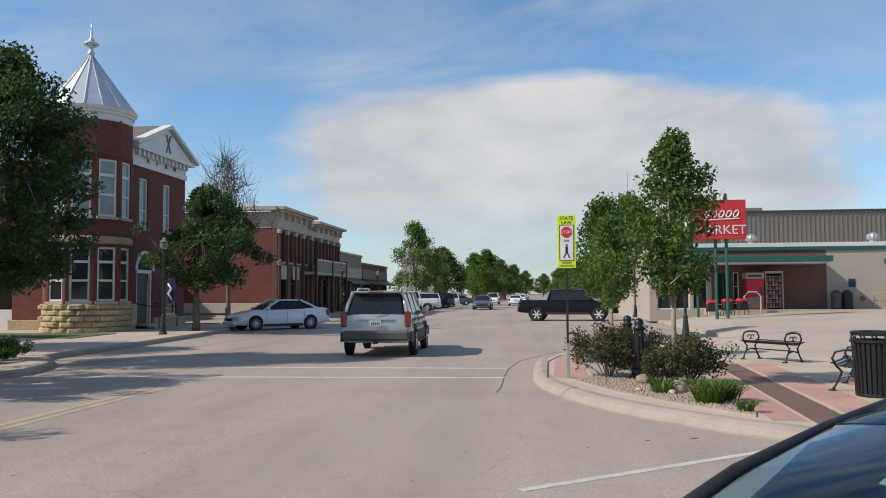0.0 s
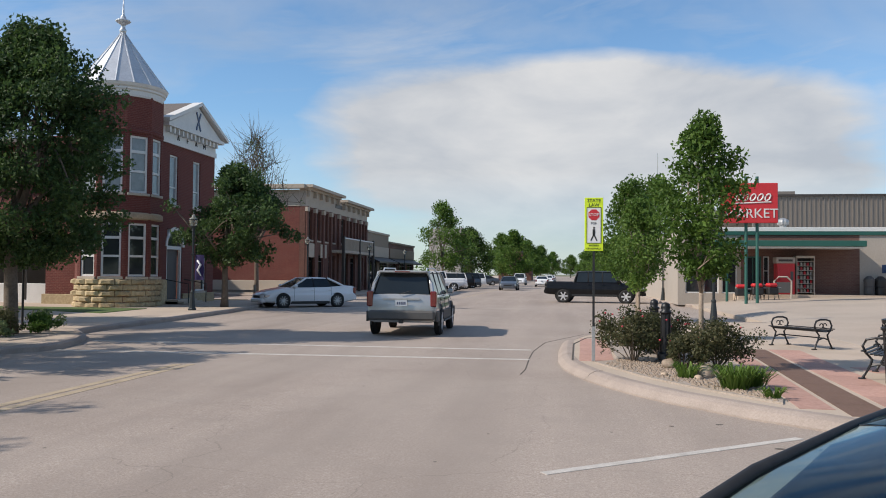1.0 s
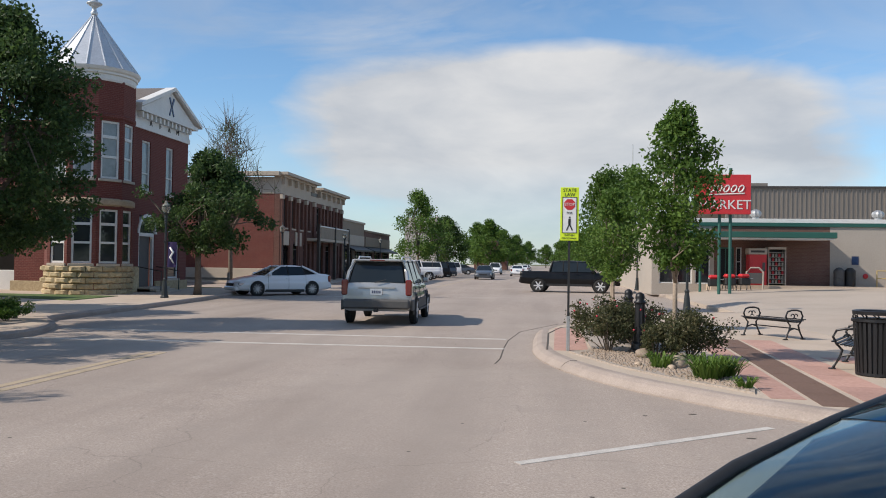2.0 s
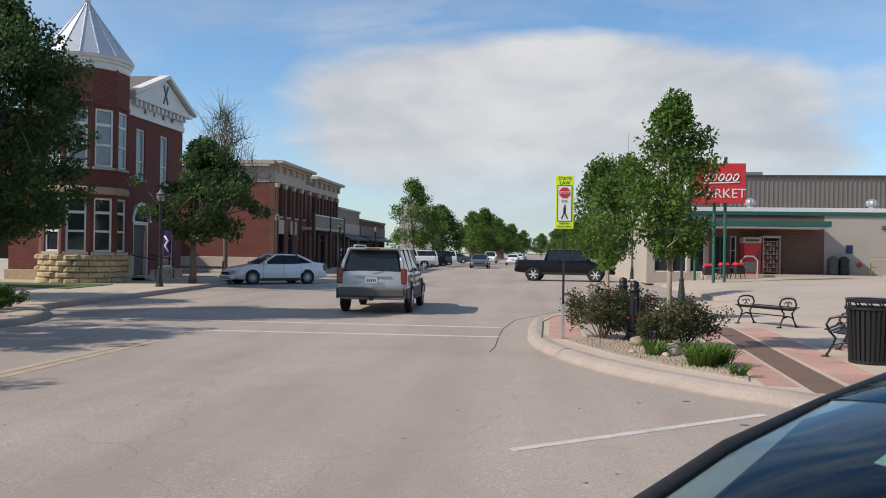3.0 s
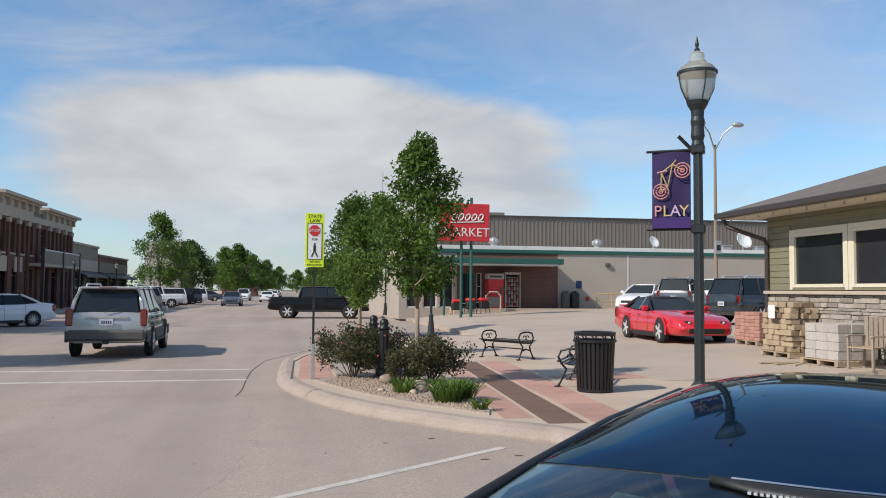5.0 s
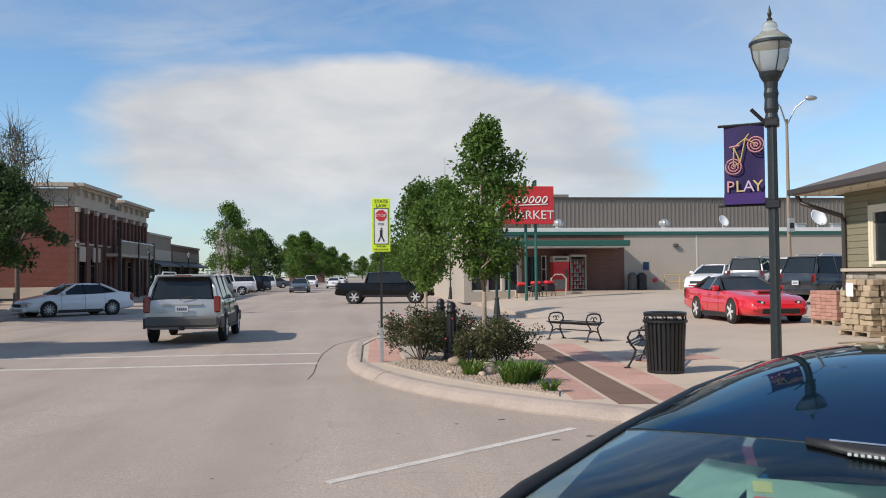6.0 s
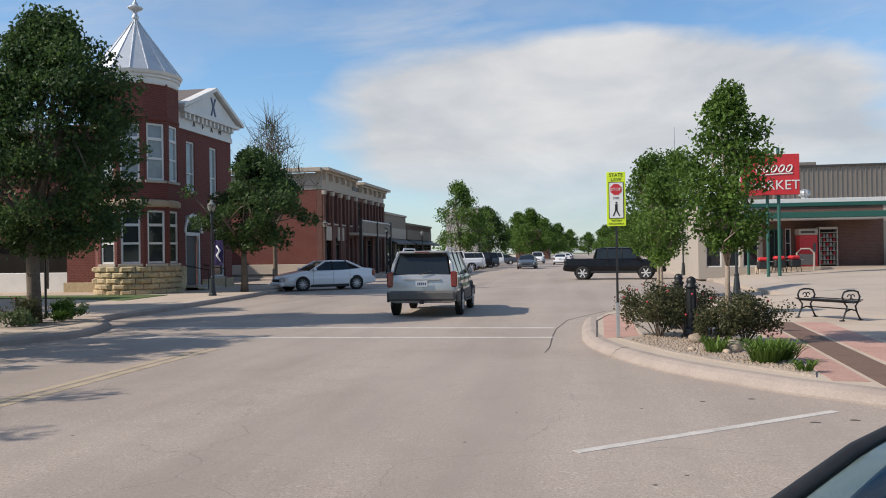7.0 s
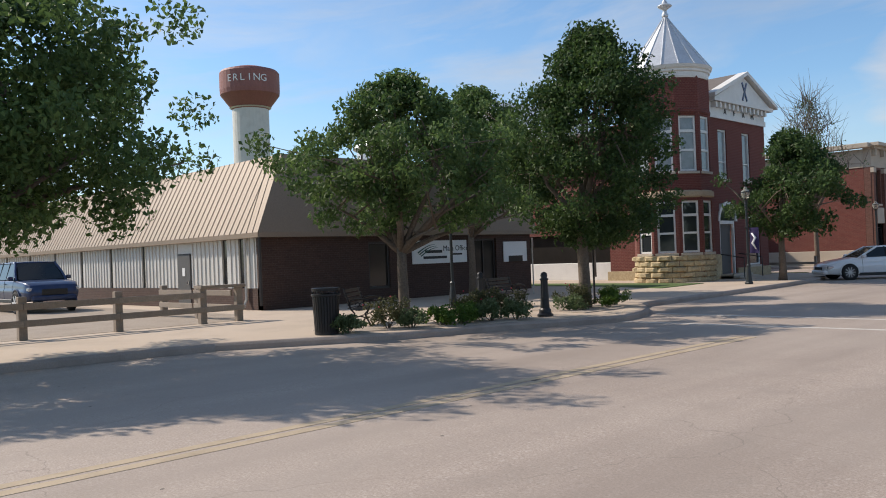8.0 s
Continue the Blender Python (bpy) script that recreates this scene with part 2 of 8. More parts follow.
def leaf_mat(name, a, b):
    m, t, p = nodes_of(name)
    g = t.nodes.new("ShaderNodeNewGeometry")
    col = blend(t, g.outputs["Random Per Island"], a, b)
    co = t.nodes.new("ShaderNodeTexCoord").outputs["Object"]
    n = tex(t, "ShaderNodeTexNoise", co, Scale=1.1, Detail=3.0)
    col = blend(t, ramp(t, n.outputs["Fac"], 0.35, 0.7), col, tuple(v * 0.9 for v in a))
    tr = t.nodes.new("ShaderNodeBsdfTranslucent")
    t.links.new(col, tr.inputs["Color"])
    t.links.new(col, p.inputs["Base Color"])
    p.inputs["Roughness"].default_value = 0.55
    p.inputs["Specular IOR Level"].default_value = 0.3
    mx = t.nodes.new("ShaderNodeMixShader")
    mx.inputs[0].default_value = 0.40
    t.links.new(p.outputs[0], mx.inputs[1])
    t.links.new(tr.outputs[0], mx.inputs[2])
    t.links.new(mx.outputs[0], t.nodes["Material Output"].inputs["Surface"])
    return m


M_ROAD = road_surface()
M_WALK = surface("sidewalk_concrete", (0.43, 0.345, 0.265), (0.54, 0.445, 0.35), 0.85, fine=40, coarse=0.7, bump=0.15, stain=0.4)
M_KERB = surface("kerb_concrete", (0.30, 0.243, 0.203), (0.41, 0.340, 0.290), 0.85, fine=45, coarse=1.5, bump=0.2, stain=0.55)
M_LOT = surface("parking_lot_concrete", (0.38, 0.315, 0.25), (0.47, 0.395, 0.32), 0.85, fine=30, coarse=0.25, bump=0.15, stain=0.45)
M_GROUND = surface("verge_ground", (0.10, 0.12, 0.05), (0.17, 0.16, 0.08), 0.95, fine=18, coarse=0.2, bump=0.4)
M_PAVER = masonry("paver_red", (0.40, 0.20, 0.15), (0.50, 0.29, 0.22), (0.42, 0.33, 0.27), 0.2, 0.1, 0.006, 0.3)
M_PAVER_D = surface("paver_brown_strip", (0.13, 0.075, 0.05), (0.20, 0.12, 0.085), 0.8, fine=35, coarse=2.0, bump=0.3, stain=0.3)
M_SLAB = surface("stamped_pink_concrete", (0.40, 0.225, 0.175), (0.52, 0.32, 0.255), 0.82, fine=14, coarse=1.0, bump=0.25, stain=0.4, vary=0.1)
M_PAINT = surface("road_paint_white", (0.46, 0.42, 0.37), (0.66, 0.62, 0.56), 0.7, fine=60, coarse=3.0, bump=0.1, stain=0.7)
M_YELLOW = surface("road_paint_yellow", (0.40, 0.315, 0.215), (0.46, 0.365, 0.245), 0.8, fine=60, coarse=2.0, bump=0.1, stain=0.7)
M_SEAM = surface("joint_dark", (0.06, 0.05, 0.04), (0.12, 0.10, 0.08), 0.9, fine=50, coarse=5, bump=0.1)
M_BRICK = masonry("red_brick", (0.132, 0.031, 0.024), (0.180, 0.046, 0.034), (0.22, 0.11, 0.085), 0.215, 0.075)
M_BRICK2 = masonry("red_brick_newer", (0.150, 0.038, 0.028), (0.195, 0.054, 0.038), (0.20, 0.10, 0.08), 0.215, 0.075)
M_BRICK_BR = masonry("brown_brick", (0.125, 0.052, 0.038), (0.18, 0.078, 0.056), (0.20, 0.12, 0.095), 0.215, 0.075)
M_BRICK_DK = masonry("dark_brown_brick", (0.061, 0.032, 0.024), (0.094, 0.049, 0.036), (0.11, 0.075, 0.06), 0.215, 0.075)
M_BRICK_G = masonry("market_brick", (0.145, 0.072, 0.055), (0.196, 0.106, 0.081), (0.22, 0.15, 0.12), 0.215, 0.075)
M_STONE = surface("limestone_rockface", (0.36, 0.27, 0.15), (0.56, 0.46, 0.29), 0.9, fine=9, coarse=2.0, bump=0.8, stain=0.45, vary=0.16)
M_TRIM = surface("white_painted_trim", (0.62, 0.61, 0.58), (0.74, 0.73, 0.70), 0.55, fine=25, coarse=1.5, bump=0.1, stain=0.25)
M_SANDTRIM = surface("tan_stucco_trim", (0.40, 0.34, 0.27), (0.50, 0.43, 0.35), 0.85, fine=30, coarse=0.8, bump=0.2, stain=0.25)
M_TIN = surface("painted_tin_roof", (0.52, 0.54, 0.56), (0.66, 0.68, 0.70), 0.42, 0.45, fine=12, coarse=1.2, bump=0.08, stain=0.35)
M_GLASS = glass_dark("window_glass")
M_GLASS_BLIND = surface("window_blind_glass", (0.20, 0.22, 0.22), (0.28, 0.30, 0.30), 0.12, fine=4, coarse=1, bump=0.0, stain=0.2)
M_TANMETAL = surface("tan_metal_roofing", (0.235, 0.175, 0.120), (0.285, 0.215, 0.150), 0.6, 0.1, fine=16, coarse=0.5, bump=0.05, stain=0.25)
M_TANPANEL = surface("tan_fascia_panel", (0.221, 0.170, 0.123), (0.264, 0.208, 0.153), 0.7, fine=22, coarse=0.4, bump=0.08, stain=0.2)
M_WHITEPANEL = surface("white_ribbed_panel", (0.540, 0.522, 0.477), (0.630, 0.612, 0.567), 0.6, fine=18, coarse=0.8, bump=0.08, stain=0.3)
M_DARKWIN = glass_dark("tinted_window_strip", (0.02, 0.018, 0.016), 0.12)
M_WOOD = surface("weathered_fence_wood", (0.243, 0.198, 0.153), (0.342, 0.279, 0.225), 0.9, fine=35, coarse=2.5, bump=0.4, stain=0.4, vary=0.12)
M_IRON = surface("black_cast_iron", (0.012, 0.012, 0.013), (0.028, 0.028, 0.03), 0.42, 0.3, fine=60, coarse=5, bump=0.12, stain=0.2)
M_POLE = surface("dark_green_lamp_post", (0.020, 0.026, 0.028), (0.035, 0.042, 0.045), 0.45, 0.3, fine=40, coarse=3, bump=0.1, stain=0.2)
M_GLOBE = surface("acrylic_lamp_globe", (0.62, 0.61, 0.52), (0.75, 0.74, 0.65), 0.18, fine=8, coarse=2, bump=0.02, stain=0.15, coat=0.6)
_globe = M_GLOBE.node_tree.nodes["Principled BSDF"]
_globe.inputs["Transmission Weight"].default_value, _globe.inputs["IOR"].default_value = 0.72, 1.12
M_GALV = surface("galvanised_steel", (0.38, 0.38, 0.37), (0.50, 0.50, 0.49), 0.45, 0.6, fine=40, coarse=3, bump=0.08, stain=0.3)
M_SIGNY = surface("fluorescent_yellow_sign", (0.62, 0.80, 0.02), (0.70, 0.86, 0.03), 0.45, fine=30, coarse=3, bump=0.02, stain=0.08)
M_WHITE = surface("white_sign_face", (0.72, 0.72, 0.70), (0.80, 0.80, 0.78), 0.5, fine=30, coarse=2, bump=0.02, stain=0.12)
M_RED = surface("red_enamel", (0.50, 0.025, 0.03), (0.60, 0.035, 0.04), 0.4, fine=20, coarse=1.5, bump=0.03, stain=0.2)
M_BLACK = surface("black_paint", (0.012, 0.012, 0.012), (0.022, 0.022, 0.022), 0.5, fine=30, coarse=3, bump=0.05, stain=0.1)
M_GREEN = surface("market_green_trim", (0.016, 0.085, 0.065), (0.024, 0.11, 0.085), 0.5, fine=20, coarse=1, bump=0.05, stain=0.25)
M_BEIGE = surface("beige_block_wall", (0.36, 0.315, 0.265), (0.42, 0.37, 0.315), 0.85, fine=14, coarse=0.4, bump=0.12, stain=0.25)
M_GREYRIB = surface("grey_brown_ribbed_metal", (0.162, 0.140, 0.119), (0.204, 0.178, 0.153), 0.6, 0.2, fine=20, coarse=0.5, bump=0.05, stain=0.25)
M_OLIVE = surface("olive_lap_siding", (0.17, 0.16, 0.10), (0.22, 0.205, 0.135), 0.75, fine=28, coarse=1.2, bump=0.08, stain=0.2)
M_CREAM = surface("cream_window_frame", (0.60, 0.55, 0.42), (0.70, 0.65, 0.52), 0.6, fine=25, coarse=2, bump=0.05, stain=0.15)
M_BROWN = surface("dark_brown_gutter", (0.035, 0.028, 0.024), (0.055, 0.045, 0.04), 0.45, fine=30, coarse=2, bump=0.05, stain=0.2)
M_SHINGLE = surface("asphalt_shingle", (0.11, 0.095, 0.085), (0.18, 0.155, 0.14), 0.95, fine=26, coarse=2.5, bump=0.5, stain=0.4)
M_VENEER = surface("ledge_stone_veneer", (0.24, 0.22, 0.19), (0.42, 0.37, 0.31), 0.9, fine=12, coarse=3.0, bump=0.6, stain=0.35, vary=0.3)
M_TERRA = surface("terracotta_sill", (0.33, 0.15, 0.09), (0.42, 0.20, 0.13), 0.8, fine=25, coarse=2, bump=0.15)
M_BLOCKTAN = surface("tan_split_block", (0.31, 0.235, 0.155), (0.44, 0.345, 0.235), 0.92, fine=16, coarse=3, bump=0.5, stain=0.3, vary=0.2)
M_BLOCKRED = surface("red_paver_stack", (0.33, 0.165, 0.125), (0.43, 0.24, 0.19), 0.9, fine=20, coarse=3, bump=0.35, stain=0.3, vary=0.15)
M_BLOCKGREY = surface("grey_concrete_block", (0.36, 0.33, 0.30), (0.47, 0.44, 0.40), 0.92, fine=18, coarse=2.5, bump=0.35, stain=0.3, vary=0.1)
M_PALLET = surface("pallet_wood", (0.30, 0.23, 0.15), (0.42, 0.33, 0.23), 0.9, fine=30, coarse=3, bump=0.35, vary=0.15)
M_BARK = surface("tree_bark", (0.10, 0.075, 0.055), (0.19, 0.15, 0.115), 0.95, fine=22, coarse=3, bump=0.8, stain=0.4)
M_BARK_L = surface("young_bark", (0.26, 0.20, 0.15), (0.37, 0.30, 0.23), 0.9, fine=25, coarse=4, bump=0.5, stain=0.4)
M_LEAF_D = leaf_mat("leaves_dark", (0.030, 0.064, 0.012), (0.095, 0.155, 0.030))
M_LEAF = leaf_mat("leaves_mid", (0.056, 0.116, 0.018), (0.165, 0.265, 0.046))
M_LEAF_O = leaf_mat("leaves_oval_tree", (0.036, 0.072, 0.022), (0.115, 0.185, 0.052))
M_LEAF_M = leaf_mat("leaves_deep_green", (0.058, 0.108, 0.032), (0.185, 0.275, 0.085))
M_LEAF_L = leaf_mat("leaves_light", (0.075, 0.145, 0.024), (0.205, 0.310, 0.062))
M_LEAF_SHRUB = leaf_mat("rose_leaves", (0.050, 0.064, 0.026), (0.175, 0.155, 0.075))
M_LEAF_PALE = leaf_mat("pale_shrub_leaves", (0.09, 0.135, 0.055), (0.22, 0.28, 0.14))
M_GRASSBLADE = leaf_mat("daylily_blades", (0.080, 0.145, 0.022), (0.22, 0.33, 0.065))
M_PETAL = surface("red_rose_petals", (0.45, 0.03, 0.05), (0.60, 0.06, 0.09), 0.6, fine=30, coarse=4, bump=0.1)
M_LAWN = surface("lawn_green", (0.055, 0.095, 0.022), (0.115, 0.165, 0.045), 0.95, fine=45, coarse=0.9, bump=0.6, stain=0.4)
M_DIRT = surface("bare_dry_soil", (0.26, 0.21, 0.16), (0.37, 0.31, 0.25), 0.95, fine=22, coarse=1.0, bump=0.5, stain=0.4)
M_MULCH = surface("river_gravel", (0.30, 0.25, 0.20), (0.46, 0.39, 0.33), 0.9, fine=25, coarse=3, bump=0.8, stain=0.4)
M_PEBBLE = surface("pebble", (0.25, 0.185, 0.13), (0.52, 0.41, 0.315), 0.85, fine=12, coarse=3, bump=0.3, stain=0.3, vary=0.3)
M_NAVY = surface("navy_banner_cloth", (0.018, 0.011, 0.060), (0.027, 0.016, 0.085), 0.85, fine=200, coarse=2, bump=0.1, stain=0.2)
M_PURPLE = surface("purple_banner_hem", (0.034, 0.014, 0.105), (0.046, 0.018, 0.13), 0.85, fine=200, coarse=2, bump=0.1, stain=0.2)
M_PINK = surface("pink_print", (0.46, 0.20, 0.21), (0.54, 0.26, 0.26), 0.8, fine=60, coarse=3, bump=0.0)
M_OCHRE = surface("ochre_print", (0.44, 0.32, 0.12), (0.52, 0.39, 0.17), 0.8, fine=60, coarse=3, bump=0.0)
M_LILAC = surface("lilac_print", (0.40, 0.30, 0.44), (0.48, 0.37, 0.52), 0.8, fine=60, coarse=3, bump=0.0)
M_TYRE = surface("tyre_rubber", (0.012, 0.012, 0.012), (0.028, 0.027, 0.026), 0.85, fine=60, coarse=4, bump=0.2, stain=0.1)
M_RIM = surface("alloy_rim", (0.55, 0.55, 0.55), (0.68, 0.68, 0.68), 0.35, 0.3, fine=30, coarse=4, bump=0.03, stain=0.2)
M_WELL = surface("wheel_well_black", (0.008, 0.008, 0.008), (0.014, 0.014, 0.014), 0.9, fine=20, coarse=3, bump=0.0, stain=0.0)
M_CARGLASS = glass_dark("car_glass", (0.010, 0.013, 0.014), 0.03)
M_TAIL = surface("tail_lamp_red", (0.13, 0.008, 0.008), (0.19, 0.016, 0.014), 0.15, fine=40, coarse=4, bump=0.02, coat=1.0)
M_LENS = surface("headlamp_lens", (0.45, 0.46, 0.47), (0.62, 0.63, 0.64), 0.08, 0.3, fine=30, coarse=6, bump=0.03, coat=1.0)
M_CHROME = surface("chrome", (0.55, 0.55, 0.56), (0.65, 0.65, 0.66), 0.12, 1.0, fine=20, coarse=2, bump=0.0, stain=0.1)
M_TRIMGREY = surface("grey_plastic_cladding", (0.07, 0.068, 0.065), (0.10, 0.098, 0.095), 0.65, fine=50, coarse=3, bump=0.1, stain=0.2)
M_PLATE = surface("number_plate", (0.45, 0.50, 0.55), (0.55, 0.58, 0.60), 0.5, fine=30, coarse=3, bump=0.02)
M_BAR = surface("plate_bars", (0.05, 0.06, 0.12), (0.07, 0.08, 0.15), 0.6, fine=30, coarse=3, bump=0.0)
P_WHITE = car_paint("car_paint_white", (0.80, 0.80, 0.80), dust=0.05)
P_SILVER = car_paint("car_paint_silver", (0.42, 0.42, 0.41), 0.45, 0.36)
P_BLACK = car_paint("car_paint_black", (0.005, 0.005, 0.006), coat=0.1, dust=0.02)
P_BLACK.node_tree.nodes["Principled BSDF"].inputs["Specular IOR Level"].default_value = 0.25
P_RED = car_paint("car_paint_red", (0.56, 0.012, 0.022), dust=0.04)
P_SLATE = car_paint("car_paint_slate", (0.022, 0.026, 0.032), 0.2)
P_GREY = car_paint("car_paint_grey", (0.075, 0.085, 0.10), 0.4)
P_BEIGE = car_paint("car_paint_beige", (0.40, 0.37, 0.33), 0.4)
P_BLUE = car_paint("car_paint_blue", (0.010, 0.030, 0.095), 0.3, coat=0.3)
P_NAVY = car_paint("car_paint_deep_blue", (0.030, 0.086, 0.135), 0.85, 0.035, coat=0.05, dust=0.0)
P_NAVY.node_tree.nodes["Principled BSDF"].inputs["Specular Tint"].default_value = (0.20, 0.34, 0.46, 1)

# ---- mesh helpers ----
def part(name, bm, material, parent=None, label="", smooth=False):
    me = bpy.data.meshes.new(name)
    if smooth:
        for f in bm.faces:
            f.smooth = True
    bm.to_mesh(me)
    bm.free()
    me.materials.append(material)
    ob = new(name, me)
    if parent is not None:
        ob.parent = parent
    if label:
        ob["label"] = label
    return ob


def thing(name, label, category, at=(0, 0, 0), turn=0.0, group="", kind=""):
    ob = new(name)
    ob.empty_display_size = 0.2
    ob.matrix_basis = pose(*at, 0, 0, turn)
    return tagged(ob, label, category, group, kind)


def block(bm, x0, x1, y0, y1, z0, z1, bevel=0.0, m=None):
    vs = bmesh.ops.create_cube(bm, size=1)["verts"]
    for v in vs:
        v.co = Vector(((x0 + x1) / 2 + v.co.x * (x1 - x0), (y0 + y1) / 2 + v.co.y * (y1 - y0), (z0 + z1) / 2 + v.co.z * (z1 - z0)))
    if bevel:
        es = list({e for v in vs for e in v.link_edges})
        r = bmesh.ops.bevel(bm, geom=es, offset=bevel, segments=1, affect="EDGES")
        vs = list({v for f in r["faces"] for v in f.verts} | {v for v in vs if v.is_valid})
    if m is not None:
        for v in vs:
            v.co = m @ v.co
    return vs


def boxed(x0, x1, y0, y1, z0, z1, bevel=0.0, m=None):
    bm = bmesh.new()
    block(bm, x0, x1, y0, y1, z0, z1, bevel, m)
    return bm


def rings(bm, loops, close_ends=True, closed=True):
    """Skin a row of equal point loops."""
    rows = [[bm.verts.new(p) for p in lp] for lp in loops]
    n = len(rows[0])
    for a, b in zip(rows, rows[1:]):
        for i in range(n if closed else n - 1):
            j = (i + 1) % n
            bm.faces.new((a[i], a[j], b[j], b[i]))
    if close_ends:
        bm.faces.new(rows[0][::-1])
        bm.faces.new(rows[-1])
    return rows


def lathe(bm, profile, n=16, at=(0, 0, 0), flute=0.0):
    """Turn (radius, height) rows about the upright axis."""
    loops = []
    for r, z in profile:
        lp = []
        for i in range(n):
            a = 2 * math.pi * i / n
            rr = r * (1 - flute * (i % 2))
            lp.append((at[0] + rr * math.cos(a), at[1] + rr * math.sin(a), at[2] + z))
        loops.append(lp)
    rings(bm, loops)
    bmesh.ops.recalc_face_normals(bm, faces=bm.faces[:])


def tube(bm, pts, radii, n=8):
    """A bent tapering rod."""
    pts = [Vector(p) for p in pts]
    if isinstance(radii, (int, float)):
        radii = [radii] * len(pts)
    loops = []
    for i, p in enumerate(pts):
        d = (pts[min(i + 1, len(pts) - 1)] - pts[max(i - 1, 0)]).normalized()
        a = d.cross(Vector((0, 0, 1)) if abs(d.z) < 0.9 else Vector((1, 0, 0))).normalized()
        b = d.cross(a)
        loops.append([p + radii[i] * (math.cos(2 * math.pi * k / n) * a + math.sin(2 * math.pi * k / n) * b) for k in range(n)])
    rings(bm, loops)


def prism(bm, poly, z0, z1):
    """An upright prism over a plan outline."""
    lo = [bm.verts.new((x, y, z0)) for x, y in poly]
    hi = [bm.verts.new((x, y, z1)) for x, y in poly]
    n = len(poly)
    bm.faces.new(lo[::-1])
    bm.faces.new(hi)
    for i in range(n):
        bm.faces.new((lo[i], lo[(i + 1) % n], hi[(i + 1) % n], hi[i]))
    bmesh.ops.recalc_face_normals(bm, faces=bm.faces[:])


def slab(name, poly, z0, z1, material, parent=None, label=""):
    bm = bmesh.new()
    prism(bm, poly, z0, z1)
    return part(name, bm, material, parent, label)


def wall_with_holes(bm, u0, u1, z0, z1, holes, thick, place):
    """A wall from u0 to u1 with real openings (ua, ub, za, zb). place(u, depth, z) gives the point; depth runs inward."""
    us = sorted({u0, u1, *[h[0] for h in holes], *[h[1] for h in holes]})
    zs = sorted({z0, z1, *[h[2] for h in holes], *[h[3] for h in holes]})

    def hole(u, z):
        return any(h[0] < u < h[1] and h[2] < z < h[3] for h in holes)

    for ua, ub in zip(us, us[1:]):
        for za, zb in zip(zs, zs[1:]):
            if hole((ua + ub) / 2, (za + zb) / 2):
                continue
            c = [[bm.verts.new(place(u, d, z)) for u, z in ((ua, za), (ub, za), (ub, zb), (ua, zb))] for d in (0, thick)]
            bm.faces.new(c[0])
            bm.faces.new(c[1][::-1])
            for i in range(4):
                j = (i + 1) % 4
                bm.faces.new((c[0][i], c[1][i], c[1][j], c[0][j]))
    bmesh.ops.remove_doubles(bm, verts=bm.verts[:], dist=1e-5)
    bm.verts.index_update()
    seen = {}
    for f in bm.faces:
        seen.setdefault(frozenset(v.index for v in f.verts), []).append(f)
    bmesh.ops.delete(bm, geom=[f for fs in seen.values() if len(fs) > 1 for f in fs], context="FACES_ONLY")
    bmesh.ops.recalc_face_normals(bm, faces=bm.faces[:])


def lettering(text, size, material, parent, m, name="lettering", depth=0.004, label=""):
    """Raised letters in the built-in font, centred; m sets them up from the flat."""
    cu = bpy.data.curves.new(name, "FONT")
    cu.body, cu.size, cu.extrude, cu.align_x, cu.align_y = text, size, depth, "CENTER", "CENTER"
    cu.resolution_u = 2
    tmp = bpy.data.objects.new(name, cu)
    me = bpy.data.meshes.new_from_object(tmp)
    bpy.data.objects.remove(tmp)
    me.materials.append(material)
    ob = new(name, me)
    ob.parent, ob.matrix_basis = parent, m
    if label:
        ob["label"] = label
    return ob


def facing(axis):
    """Stand flat lettering up so that it is read from the given side."""
    return {"-y": pose(0, 0, 0, 90), "+x": pose(0, 0, 0, 90, 0, 90), "-x": pose(0, 0, 0, 90, 0, -90)}[axis]


# ---- the ground ----
LOT_RISE, LOT_UP = 0.03, 0.013
WALK_Z = 0.75


bm = bmesh.new()
for a in ((-900, -200), (900, -200), (900, 1500), (-900, 1500)):
    bm.verts.new((*a, -0.03))
bm.faces.new(bm.verts)
tagged(part("ground", bm, M_GROUND), "dry grassy ground reaching to the horizon", "ground", kind="structure")

# street and cross street in one sheet
bm = bmesh.new()
prism(bm, [(-24, -60), (12, -60), (12, 30), (70, 30), (70, 44.3), (12, 44.3), (12, 620), (-24, 620), (-24, 54), (-70, 54), (-70, 43), (-24, 43)], -0.3, 0.0)
tagged(part("road", bm, M_ROAD), "worn pale grey-beige concrete street with fine cracks", "road", kind="structure")


def arc(cx, cy, r, a0, a1, n=6):
    return [(cx + r * math.cos(radians(a0 + (a1 - a0) * i / n)), cy + r * math.sin(radians(a0 + (a1 - a0) * i / n))) for i in range(n + 1)]


def inset(line, d):
    """A line moved d to its left."""
    out = []
    for i, p in enumerate(line):
        a, b = Vector(line[max(i - 1, 0)]), Vector(line[min(i + 1, len(line) - 1)])
        t = (b - a).normalized()
        out.append((p[0] - t.y * d, p[1] + t.x * d))
    return out


